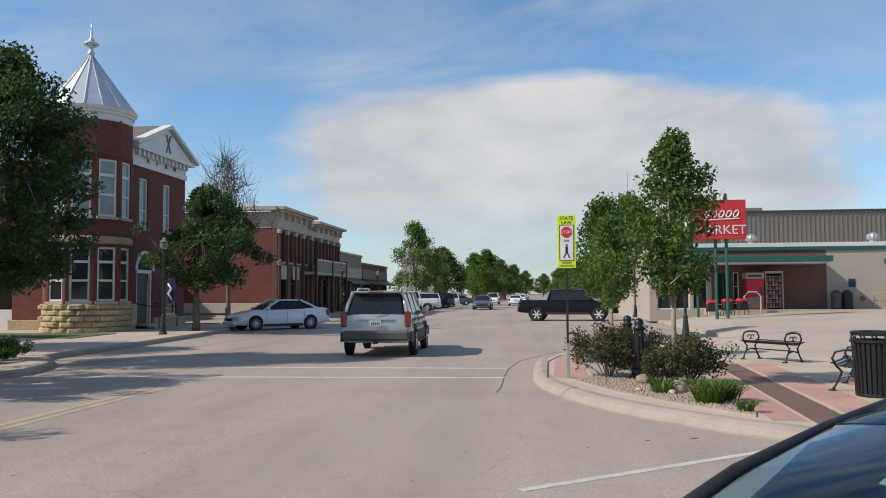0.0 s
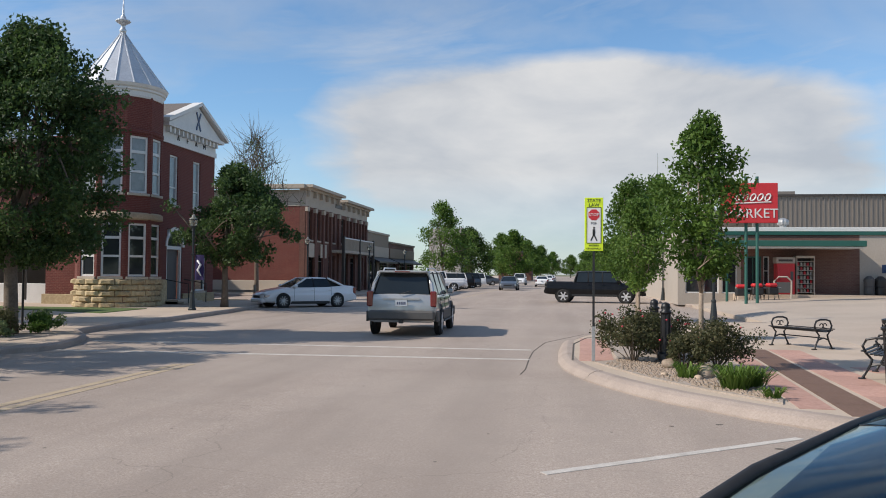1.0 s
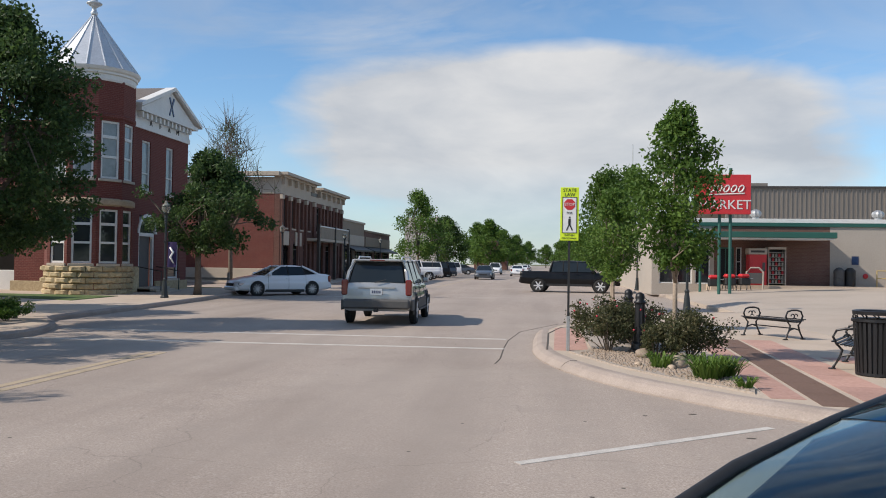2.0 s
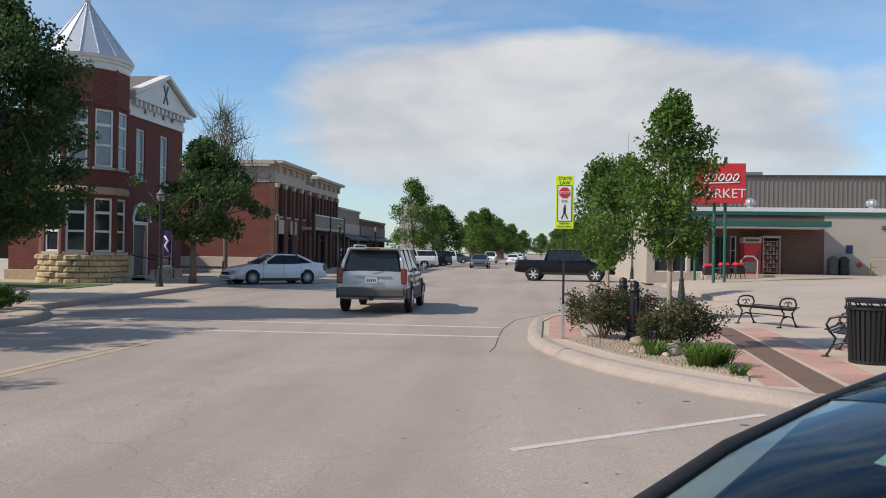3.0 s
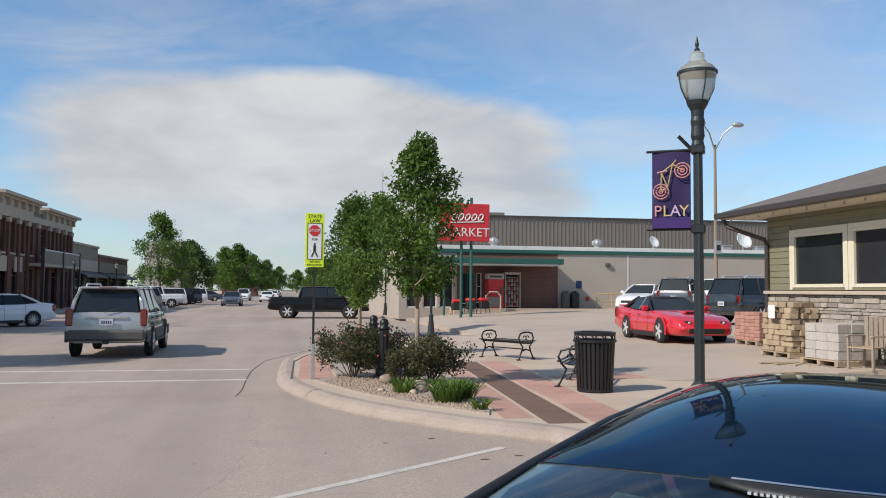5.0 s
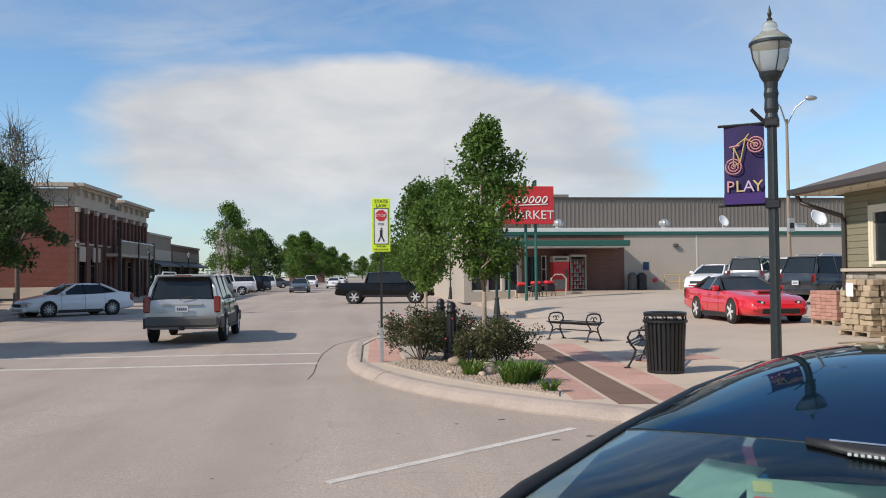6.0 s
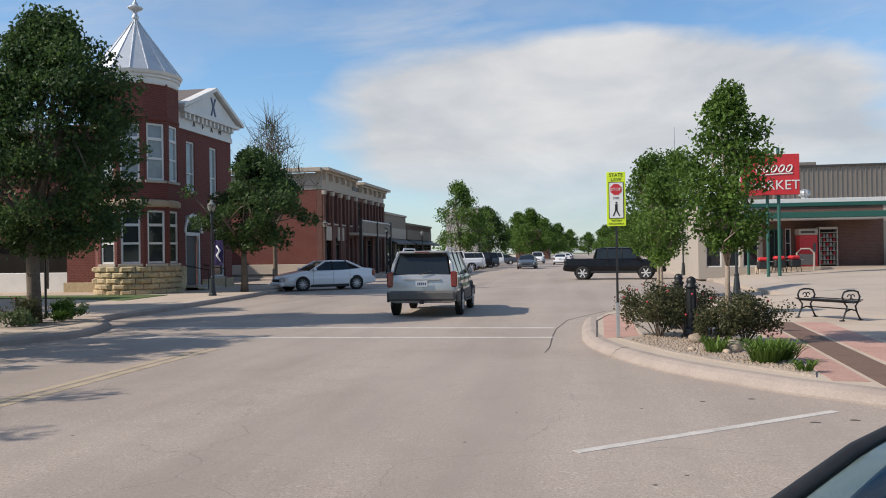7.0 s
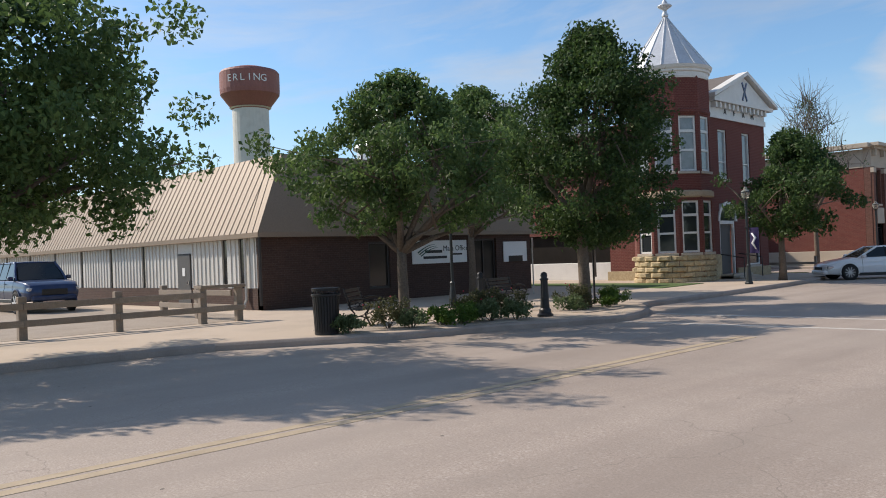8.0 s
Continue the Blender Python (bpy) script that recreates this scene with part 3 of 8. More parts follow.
def kerb(name, line, side, label, width=0.17, h=0.15, roll=0.3):
    """A rounded kerb along a line; side +1 if the pavement lies to its left."""
    bm = bmesh.new()
    lines = [inset(line, side * width * f) for f in (0, 0, roll * 0.45, roll * 0.8, roll, 1, 1)]
    heights = (-0.05, h * 0.15 if roll > 0.4 else h - 0.05, h * 0.72, h * 0.93, h, h + 0.002, -0.05)
    if roll <= 0.4:
        heights = (-0.05, h - 0.05, h - 0.025, h - 0.008, h, h + 0.002, -0.05)
    loops = [[(q[0], q[1], z) for q, z in zip(row, heights)] for row in zip(*lines)]
    rings(bm, loops)
    bmesh.ops.recalc_face_normals(bm, faces=bm.faces[:])
    return tagged(part(name, bm, M_KERB), label, "kerb", kind="structure")


# east side: bulb-out with the planting bed, then the parking kerb towards the camera
EAST = [(3.6, -60), (3.6, 4.0), (3.52, 6.8), (3.40, 8.3), (3.26, 9.0), (3.06, 9.38), (2.72, 9.70), (2.22, 10.15), (1.68, 10.84), (1.36, 11.26), (1.04, 11.78), (0.70, 12.45),
        (0.32, 13.41), (0.08, 14.3), (-0.05, 15.0), (-0.14, 16.0), (-0.15, 18.0), (-0.10, 19.8), (0.20, 21.2), (0.62, 22.5), (1.5, 24.0), (3.2, 26.5), (5.0, 28.8), (8.0, 29.6), (70, 29.6)]
kerb("kerb_east", EAST, -1, "stained buff concrete kerb round the planting bed", 0.30, 0.15, 0.62)
east_top = inset(EAST, -0.30)
for i in (12,):
    a, b = Vector((*EAST[i], 0)), Vector((*east_top[i], 0))
    bm = bmesh.new()
    tube(bm, [tuple(a + Vector((0, 0, 0.012))), tuple(a.lerp(b, 0.28) + Vector((0, 0, 0.106))), tuple(a.lerp(b, 0.5) + Vector((0, 0, 0.139))), tuple(a.lerp(b, 0.62) + Vector((0, 0, 0.149))), tuple(b + Vector((0, 0, 0.151)))], 0.007, 5)
    tagged(part("kerb_joint", bm, M_SEAM), "dark crack across the kerb", "joint", kind="structure")
slab("pavement_east", east_top + [(70, -60)], -0.05, 0.148, M_WALK)
tagged(bpy.data.objects["pavement_east"], "pale concrete plaza paving behind the kerb", "pavement", kind="structure")
slab("market_forecourt", [(8.9, 44.7), (70, 44.7), (70, 46.2), (8.9, 46.2)], 0.0, WALK_Z, M_WALK)
tagged(bpy.data.objects["market_forecourt"], "raised concrete walk along the shop front", "pavement", kind="structure")

# west side: parking kerb, bulb-out at the crossing, far block
WEST = [(-14.95, -60), (-14.85, 4.0), (-14.75, 5.8), (-14.45, 7.7), (-13.8, 8.8), (-13.2, 9.75), (-12.65, 10.8), (-12.28, 12.0), (-11.95, 13.3), (-11.3, 14.6), (-10.85, 15.7), (-10.8, 16.3),
        (-11.05, 17.4), (-11.6, 18.6), (-12.6, 19.9), (-12.85, 20.5), (-12.98, 23.4), (-13.3, 27.8), (-13.6, 32.0), (-14.2, 36.5), (-15.2, 40.5), (-16.6, 42.6), (-19.0, 43.0), (-70, 43.0)]
kerb("kerb_west", WEST, 1, "shaded concrete kerb beside the parking bays")
slab("pavement_west", inset(WEST, 0.17) + [(-70, -60)], -0.05, 0.148, M_WALK)
tagged(bpy.data.objects["pavement_west"], "pale concrete pavement across the street", "pavement", kind="structure")
WEST2 = [(-70, 54.0), (-18.5, 54.0), (-16.0, 54.8), (-15.0, 57.0), (-15.0, 60.0), (-15.0, 620)]
kerb("kerb_far_west", WEST2, 1, "concrete kerb of the far block")
slab("pavement_far_west", inset(WEST2, 0.17) + [(-70, 620)], -0.05, 0.148, M_WALK)
tagged(bpy.data.objects["pavement_far_west"], "concrete pavement before the far shops", "pavement", kind="structure")
EAST2 = [(5.6, 620), (5.6, 52.0), (6.4, 46.0), (8.4, 44.6), (70, 44.6)]
kerb("kerb_far_east", EAST2, 1, "concrete kerb at the market corner")
slab("pavement_far_east", inset(EAST2, 0.17) + [(70, 620)], -0.05, 0.146, M_WALK)
tagged(bpy.data.objects["pavement_far_east"], "concrete pavement at the market corner", "pavement", kind="structure")

# sloping lot between plaza and market
def lotz(x, y=0.0):
    return 0.152 + LOT_RISE * (min(max(x, 6.6), 17.0) - 6.6) + LOT_UP * max(0.0, y - 24.0) * min(1.0, max(0.0, (x - 6.6) / 2.5))


bm = bmesh.new()
lot_rows = []
for y in (14.0, 24.0, 44.95):
    lot_rows.append([bm.verts.new((x, y, lotz(x, y))) for x in (6.6, 9.1, 17.0, 70.0)])
for p, q in zip(lot_rows, lot_rows[1:]):
    for i in range(3):
        bm.faces.new((p[i], p[i + 1], q[i + 1], q[i]))
r = bmesh.ops.extrude_face_region(bm, geom=bm.faces[:])
for v in r["geom"]:
    if isinstance(v, bmesh.types.BMVert):
        v.co.z -= 0.4 + LOT_UP * max(0.0, v.co.y - 24.0)
bmesh.ops.recalc_face_normals(bm, faces=bm.faces[:])
tagged(part("parking_lot", bm, M_LOT), "sun-bleached concrete parking lot", "parking lot", kind="structure")


# painted lines
def stripe(name, a, b, w, material, label, z=0.004):
    a, b = Vector((*a, 0)), Vector((*b, 0))
    n = (b - a).cross(Vector((0, 0, 1))).normalized() * w / 2
    bm = bmesh.new()
    prism(bm, [(p.x, p.y) for p in (a + n, b + n, b - n, a - n)], -0.002, z)
    return tagged(part(name, bm, material), label, "road marking", kind="structure")


stripe("crosswalk_line", (-0.70, 16.45), (-10.75, 16.1), 0.17, M_PAINT, "worn white crosswalk line")
stripe("crosswalk_line", (-0.76, 18.5), (-11.3, 18.4), 0.17, M_PAINT, "worn white crosswalk line")
stripe("stall_line", (-0.17, 7.12), (2.45, 9.15), 0.105, M_PAINT, "white painted parking stall line")
for x in (-6.76, -6.99):
    stripe("centre_line", (x, -40), (x, 14.2), 0.15, M_YELLOW, "faded yellow centre line")
stripe("centre_line", (-7.1, 56), (-7.1, 300), 0.12, M_YELLOW, "faded yellow centre line")
for i in range(4):
    stripe("stall_line", (-14.8, 44.5 + i * 4.2 + 14), (-10.6, 47.0 + i * 4.2 + 14), 0.1, M_PAINT, "white painted parking stall line")
stripe("stop_line", (-8.0, 38.6), (-14.6, 38.2), 0.35, M_PAINT, "worn white stop line")
# gutter joint round the bulb-out
GUT = [(-0.75, 14.0), (-0.70, 14.74), (-0.72, 16.6), (-0.70, 18.2), (-0.50, 20.6), (0.05, 22.3), (0.5, 23.6)]
for a, b in zip(GUT, GUT[1:]):
    stripe("gutter_joint", a, b, 0.022, M_SEAM, "dark sealed gutter joint", 0.003)
for a, b in zip([(0.05, 15.1), (0.10, 18.6), (0.42, 20.4)], [(0.10, 18.6), (0.42, 20.4), (1.1, 21.3)]):
    stripe("kerb_joint", (a[0] + 0.08, a[1]), (b[0] + 0.08, b[1]), 0.03, M_SEAM, "dark joint behind the kerb", 0.156)
for x, y, w in ((-6.9, 8.2, 0.12), (2.1, 8.55, 0.05), (1.75, 9.8, 0.045), (2.5, 8.7, 0.05), (-1.2, 5.0, 0.03), (1.2, 9.6, 0.03), (0.4, 6.2, 0.02)):
    bm = bmesh.new()
    prism(bm, [(x + w * (0.7 + 0.5 * random.random()) * math.cos(a / 7 * 6.283), y + 0.6 * w * (0.7 + 0.5 * random.random()) * math.sin(a / 7 * 6.283)) for a in range(7)], -0.002, 0.003)
    tagged(part("road_patch", bm, M_SEAM), "dark stain on the road", "stain", kind="structure")

# plaza bands: pink stamped slabs and a brown strip run across the plaza
def band(name, p0, p1, w0, material, label, count):
    a, b = Vector((*p0, 0)), Vector((*p1, 0))
    t = (b - a) / count
    n = t.normalized().cross(Vector((0, 0, 1)))
    for i in range(count):
        q0, q1 = a + t * i + t * 0.006, a + t * (i + 1) - t * 0.006
        bm = bmesh.new()
        prism(bm, [(v.x, v.y) for v in (q0 - n * w0 / 2, q0 + n * w0 / 2, q1 + n * w0 / 2, q1 - n * w0 / 2)], 0.10, 0.153)
        ob = part(name, bm, material, bpy.data.objects["pavement_east"])
        if i == 0:
            ob["label"] = label


band("slab", (3.41, 9.75), (3.93, 18.2), 0.48, M_PAVER_D, "brown paver strip", 9)
band("slab", (2.93, 10.2), (3.42, 18.2), 0.40, M_SLAB, "pink stamped slab", 8)
band("slab", (3.96, 8.0), (4.55, 18.2), 0.62, M_SLAB, "pink stamped slab", 9)
band("slab", (4.9, 14.6), (9.0, 15.4), 0.8, M_SLAB, "pink stamped slab", 5)
band("slab", (0.56, 15.0), (0.66, 20.2), 0.62, M_SLAB, "pink stamped slab", 5)

# bed of gravel with the kerb behind
BED = [(0.52, 14.75), (0.66, 14.3), (1.22, 12.75), (1.85, 11.6), (2.38, 10.85), (2.62, 10.5), (2.72, 10.9), (2.78, 18.2), (1.2, 19.6), (0.9, 19.2), (0.95, 15.2)]
slab("planting_bed", BED, 0.02, 0.172, M_MULCH)
tagged(bpy.data.objects["planting_bed"], "planting bed of pale river gravel", "planting bed", kind="structure")
slab("planting_bed_west", [(-13.9, 9.9), (-12.9, 11.6), (-12.1, 13.9), (-12.6, 14.4), (-14.6, 11.9), (-14.9, 10.3)], 0.02, 0.168, M_MULCH)
tagged(bpy.data.objects["planting_bed_west"], "planting bed along the far kerb", "planting bed", kind="structure")
slab("planting_bed_corner", [(-12.0, 16.3), (-12.0, 18.0), (-13.2, 19.4), (-14.2, 19.3), (-14.0, 16.6)], 0.02, 0.168, M_MULCH)
tagged(bpy.data.objects["planting_bed_corner"], "planting bed under the big tree", "planting bed", kind="structure")
slab("lawn", [(-16.6, 27.5), (-16.9, 31.3), (-21.5, 31.3), (-40, 31), (-40, 29.5), (-21, 29.0)], 0.0, 0.17, M_LAWN)
tagged(bpy.data.objects["lawn"], "strip of mown grass beside the brick hall", "lawn", kind="structure")
slab("lawn_behind", [(-17.2, 42.4), (-17.2, 42.8), (-60, 42.8), (-60, 42.4)], 0.0, 0.17, M_LAWN)
tagged(bpy.data.objects["lawn_behind"], "strip of mown grass along the side street", "lawn", kind="structure")
slab("dirt_lot", [(-19.7, 11.3), (-22.0, 12.6), (-60, 12.8), (-60, -30), (-19.7, -30)], 0.0, 0.155, M_DIRT)
tagged(bpy.data.objects["dirt_lot"], "bare dusty lot behind the rail fence", "lot", kind="structure")
# ---- buildings ----
def on_x(X, s=1):
    """Wall plane at x = X that faces +x (s=1) or -x (s=-1); u runs along y."""
    return lambda u, d, z: (X - s * d, u, z)


def on_y(Y):
    """Wall plane at y = Y that faces the camera; u runs along x."""
    return lambda u, d, z: (u, Y + d, z)


def slabbed(bm, place, u0, u1, d0, d1, z0, z1):
    a, b = Vector(place(u0, d0, z0)), Vector(place(u1, d1, z1))
    block(bm, min(a.x, b.x), max(a.x, b.x), min(a.y, b.y), max(a.y, b.y), min(a.z, b.z), max(a.z, b.z))


def window(parent, place, u0, u1, z0, z1, frame_mat, pane_mat, bars=(0.5,), mull=(), w=0.08, inner=0.12, name="window", sill=None):
    """A sash window set back in its opening: frame with rails, one pane a light, a sill."""
    bm = bmesh.new()
    for a, b, c, d in ((u0, u0 + w, z0, z1), (u1 - w, u1, z0, z1), (u0 + w * 0.9, u1 - w * 0.9, z1 - w, z1 - 0.002), (u0 + w * 0.9, u1 - w * 0.9, z0 + 0.002, z0 + w)):
        slabbed(bm, place, a, b, inner - 0.06, inner + 0.05, c, d)
    cuts = [z0 + w] + [z0 + (z1 - z0) * f for f in bars] + [z1 - w]
    for f in bars:
        zc = z0 + (z1 - z0) * f
        slabbed(bm, place, u0 + w * 0.8, u1 - w * 0.8, inner - 0.05, inner + 0.04, zc - w * 0.35, zc + w * 0.35)
    for f in mull:
        uc = u0 + (u1 - u0) * f
        slabbed(bm, place, uc - w * 0.35, uc + w * 0.35, inner - 0.052, inner + 0.042, z0 + w * 0.8, z1 - w * 0.8)
    win = part(name, bm, frame_mat, parent)
    for a, b in zip(cuts, cuts[1:]):
        bm = bmesh.new()
        slabbed(bm, place, u0 + w * 0.6, u1 - w * 0.6, inner, inner + 0.015, a + 0.01, b - 0.01)
        part("pane", bm, pane_mat, win)
    if sill:
        bm = bmesh.new()
        slabbed(bm, place, u0 - 0.08, u1 + 0.08, -0.06, inner, z0 - 0.12, z0 - 0.005)
        part("sill", bm, sill, win)
    return win


def brick_hall():
    """Two-storey brick lodge hall with a round corner turret, tin cone and white pediment."""
    hall = thing("lodge_hall", "red brick lodge hall with a tin-coned turret and white pediment", "building")
    TX, TY, R = -19.5, 33.55, 1.70
    # turret of ten facets
    facets = [(2 + 36 * k) for k in range(10)]
    half = R * math.tan(radians(18))
    frames = []
    for a in facets:
        m = Matrix.Translation((TX, TY, 0)) @ Matrix.Rotation(radians(a), 4, "Z")

        def place(u, d, z, m=m):
            return m @ Vector((R - d, u, z))

        front = a % 360 in (2, 326, 290, 254)
        holes = [(-0.40, 0.40, 1.45, 3.72), (-0.40, 0.40, 5.02, 7.45)] if front else []
        sub = bmesh.new()
        wall_with_holes(sub, -half, half, 0.1, 9.2, holes, 0.3, place)
        part("turret_wall", sub, M_BRICK, hall)
        if front:
            frames.append(m)
    for m in frames:
        for z0, z1, pm in ((1.45, 3.72, M_GLASS), (5.02, 7.45, M_GLASS_BLIND)):
            bm = bmesh.new()
            w = 0.085
            for a, b, c, d in ((-0.40, -0.40 + w, z0, z1), (0.40 - w, 0.43, z0, z1), (-0.40 + w, 0.40 - w, z1 - w, z1), (-0.40 + w, 0.40 - w, z0, z0 + w),
                               (-0.40 + w, 0.40 - w, z0 + 0.36 * (z1 - z0), z0 + 0.40 * (z1 - z0)), (-0.40 + w, 0.40 - w, z0 + 0.70 * (z1 - z0), z0 + 0.75 * (z1 - z0))):
                block(bm, R - 0.16, R - 0.05, a, b, c, d, 0, m)
            win = part("window", bm, M_TRIM, hall)
            for c, d in ((z0 + w, z0 + 0.36 * (z1 - z0)), (z0 + 0.40 * (z1 - z0), z0 + 0.70 * (z1 - z0)), (z0 + 0.75 * (z1 - z0), z1 - w)):
                part("pane", boxed(R - 0.12, R - 0.10, -0.36, 0.36, c, d, 0, m), pm, win)
            part("sill", boxed(R - 0.2, R + 0.07, -0.5, 0.5, z0 - 0.12, z0 - 0.01, 0.01, m), M_SANDTRIM, win)
    bm = bmesh.new()
    lathe(bm, [(R * 1.03, 3.86), (R * 1.075, 3.92), (R * 1.075, 4.12), (R * 1.03, 4.18)], 40, (TX, TY, 0))
    part("string_course", bm, M_BLOCKTAN, hall, "weathered sandstone string course")
    bm = bmesh.new()
    lathe(bm, [(R * 1.03, 7.55), (R * 1.06, 7.6), (R * 1.06, 7.72), (R * 1.03, 7.76)], 40, (TX, TY, 0))
    part("string_course", bm, M_BRICK, hall)
    bm = bmesh.new()
    lathe(bm, [(R * 1.035, 9.12), (R * 1.05, 9.2), (R * 1.05, 9.38), (R * 1.09, 9.42), (R * 1.09, 9.5), (R * 1.13, 9.56), (R * 1.16, 9.68), (R * 1.0, 9.72)], 40, (TX, TY, 0))
    part("cornice", bm, M_TRIM, hall, "white moulded turret cornice")
    cone = []
    for k in range(11):
        f = k / 10
        cone.append((1.84 * (1 - f) ** 1.04 + 0.08, 9.70 + 2.55 * f))
    bm = bmesh.new()
    lathe(bm, cone, 16, (TX, TY, 0))
    roof = part("turret_roof", bm, M_TIN, hall, "silvery tin cone roof with raised seams")
    for k in range(16):
        a = 2 * math.pi * k / 16
        bm = bmesh.new()
        tube(bm, [(TX + r * 1.005 * math.cos(a), TY + r * 1.005 * math.sin(a), z) for r, z in cone], 0.028, 5)
        part("seam", bm, M_TIN, roof)
    bm = bmesh.new()
    lathe(bm, [(0.11, 12.2), (0.16, 12.36), (0.10, 12.44), (0.09, 12.58), (0.30, 12.72), (0.34, 12.76), (0.30, 12.80), (0.14, 12.86), (0.12, 12.95), (0.05, 13.05), (0.035, 13.45), (0.02, 13.76)], 14, (TX, TY, 0))
    part("finial", bm, M_TIN, hall, "pressed tin finial", True)
    # body
    bm = bmesh.new()
    fx = on_x(-18.5)
    holes = [(36.15, 37.0, 4.85, 7.2), (38.6, 39.4, 4.85, 7.2), (36.0, 37.55, 0.35, 3.7), (39.0, 40.2, 0.7, 3.1)]
    wall_with_holes(bm, 34.6, 41.1, 0.1, 7.75, holes, 0.35, fx)
    part("wall", bm, M_BRICK, hall)
    part("wall", boxed(-34, -18.6, 40.8, 41.1, 0.1, 7.75), M_BRICK, hall)
    part("wall", boxed(-23.7, -20.2, 34.6, 34.95, 0.1, 7.9), M_BRICK, hall)
    part("wall", boxed(-34, -23.7, 36.2, 36.5, 2.6, 7.9), M_BRICK, hall)
    part("roof", boxed(-34, -18.7, 35.0, 41.0, 7.7, 7.85), M_SHINGLE, hall)
    window(hall, fx, 36.15, 37.0, 4.85, 7.2, M_TRIM, M_GLASS_BLIND, (0.35,), sill=M_SANDTRIM)
    window(hall, fx, 38.6, 39.4, 4.85, 7.2, M_TRIM, M_GLASS_BLIND, (0.35,), sill=M_SANDTRIM)
    window(hall, fx, 39.0, 40.2, 0.7, 3.1, M_TRIM, M_GLASS, (0.7,), sill=M_SANDTRIM)
    # arched doorway
    uc, rr = 36.775, 0.775
    bm = bmesh.new()
    outer = [(uc + (rr + 0.16) * math.cos(a), 2.85 + (rr + 0.16) * math.sin(a)) for a in [math.pi * i / 14 for i in range(15)]]
    inn = [(uc + rr * math.cos(a), 2.85 + rr * math.sin(a)) for a in [math.pi * i / 14 for i in range(15)]]
    loops = [[fx(p[0], -0.05, p[1]), fx(q[0], -0.05, q[1]), fx(q[0], 0.16, q[1]), fx(p[0], 0.16, p[1])] for p, q in zip(outer, inn)]
    rings(bm, loops)
    bmesh.ops.recalc_face_normals(bm, faces=bm.faces[:])
    part("door_arch", bm, M_TRIM, hall, "white arched door surround")
    bm = bmesh.new()
    cv = [bm.verts.new(fx(u, 0.1, z)) for u, z in inn]
    bm.faces.new(cv)
    r = bmesh.ops.extrude_face_region(bm, geom=bm.faces[:])
    for v in r["geom"]:
        if isinstance(v, bmesh.types.BMVert):
            v.co.x -= 0.03
    part("fanlight", bm, M_GLASS, hall)
    bm = bmesh.new()
    slabbed(bm, fx, 36.0, 37.55, 0.04, 0.16, 2.72, 2.88)
    slabbed(bm, fx, 36.0, 36.12, 0.04, 0.16, 0.35, 2.72)
    slabbed(bm, fx, 37.43, 37.55, 0.04, 0.16, 0.35, 2.72)
    part("door_frame", bm, M_TRIM, hall)
    bm = bmesh.new()
    slabbed(bm, fx, 36.13, 37.42, 0.2, 0.26, 0.35, 2.71)
    part("door", bm, M_TRIMGREY, hall, "dim grey entrance door")
    for i in range(3):
        part("step", boxed(-18.45, -17.2 + i * 0.3 - 0.6, 35.8, 37.8, 0.1, 0.36 - 0.085 * i, 0.01), M_SANDTRIM, hall)
    for y in (35.85, 37.7):
        bm = bmesh.new()
        tube(bm, [(-17.3, y, 0.2), (-17.3, y, 1.1), (-18.45, y, 1.3)], 0.025, 6)
        part("handrail", bm, M_IRON, hall)
    # pediment and entablature
    y0, y1, zc = 35.35, 42.0, 38.7
    bm = bmesh.new()
    slabbed(bm, fx, y0, 41.15, -0.08, 0.3, 7.70, 7.95)
    slabbed(bm, fx, y0, 41.15, -0.02, 0.3, 7.95, 8.45)
    slabbed(bm, fx, y0, y1 - 0.5, -0.35, 0.3, 8.45, 8.62)
    part("entablature", bm, M_TRIM, hall, "white wooden entablature")
    for i in range(13):
        bm = bmesh.new()
        u = 35.6 + i * 0.43
        slabbed(bm, fx, u, u + 0.16, -0.26, -0.03, 8.18, 8.44)
        part("bracket", bm, M_TRIM, hall)
    for i, ch in enumerate("AFAM"):
        lettering(ch, 0.42, M_BROWN, hall, Matrix.Translation((-18.46, 36.9 + i * 0.95, 8.06)) @ facing("+x"), depth=0.01)
    bm = bmesh.new()
    prism(bm, [(y0 + 0.25, 8.62), (41.6, 8.62), (zc, 9.92)], 0, 0.3)
    for v in bm.verts:
        v.co = Vector((-18.62 + v.co.z, v.co.x, v.co.y))
    bmesh.ops.recalc_face_normals(bm, faces=bm.faces[:])
    part("tympanum", bm, M_TRIM, hall)
    for (ua, za), (ub, zb) in (((y0 - 0.05, 8.66), (zc, 10.06)), ((y1 - 0.05, 8.66), (zc, 10.06))):
        bm = bmesh.new()
        rings(bm, [[(-18.1, ua, za - 0.04), (-18.1, ua, za + 0.14), (-18.6, ua, za + 0.14), (-18.6, ua, za - 0.04)],
                   [(-18.1, ub, zb - 0.06), (-18.1, ub, zb + 0.12), (-18.6, ub, zb + 0.12), (-18.6, ub, zb - 0.06)]])
        bmesh.ops.recalc_face_normals(bm, faces=bm.faces[:])
        part("raking_cornice", bm, M_TRIM, hall)
        bm = bmesh.new()
        rings(bm, [[(-18.6, ua, za - 0.06), (-18.6, ua, za + 0.12), (-24, ua, za + 0.12), (-24, ua, za - 0.06)],
                   [(-18.6, ub, zb - 0.08), (-18.6, ub, zb + 0.10), (-24, ub, zb + 0.10), (-24, ub, zb - 0.08)]])
        bmesh.ops.recalc_face_normals(bm, faces=bm.faces[:])
        part("gable_roof", bm, M_SHINGLE, hall, "weathered grey shingle slope")
    # emblem of crossed bars
    em = bmesh.new()
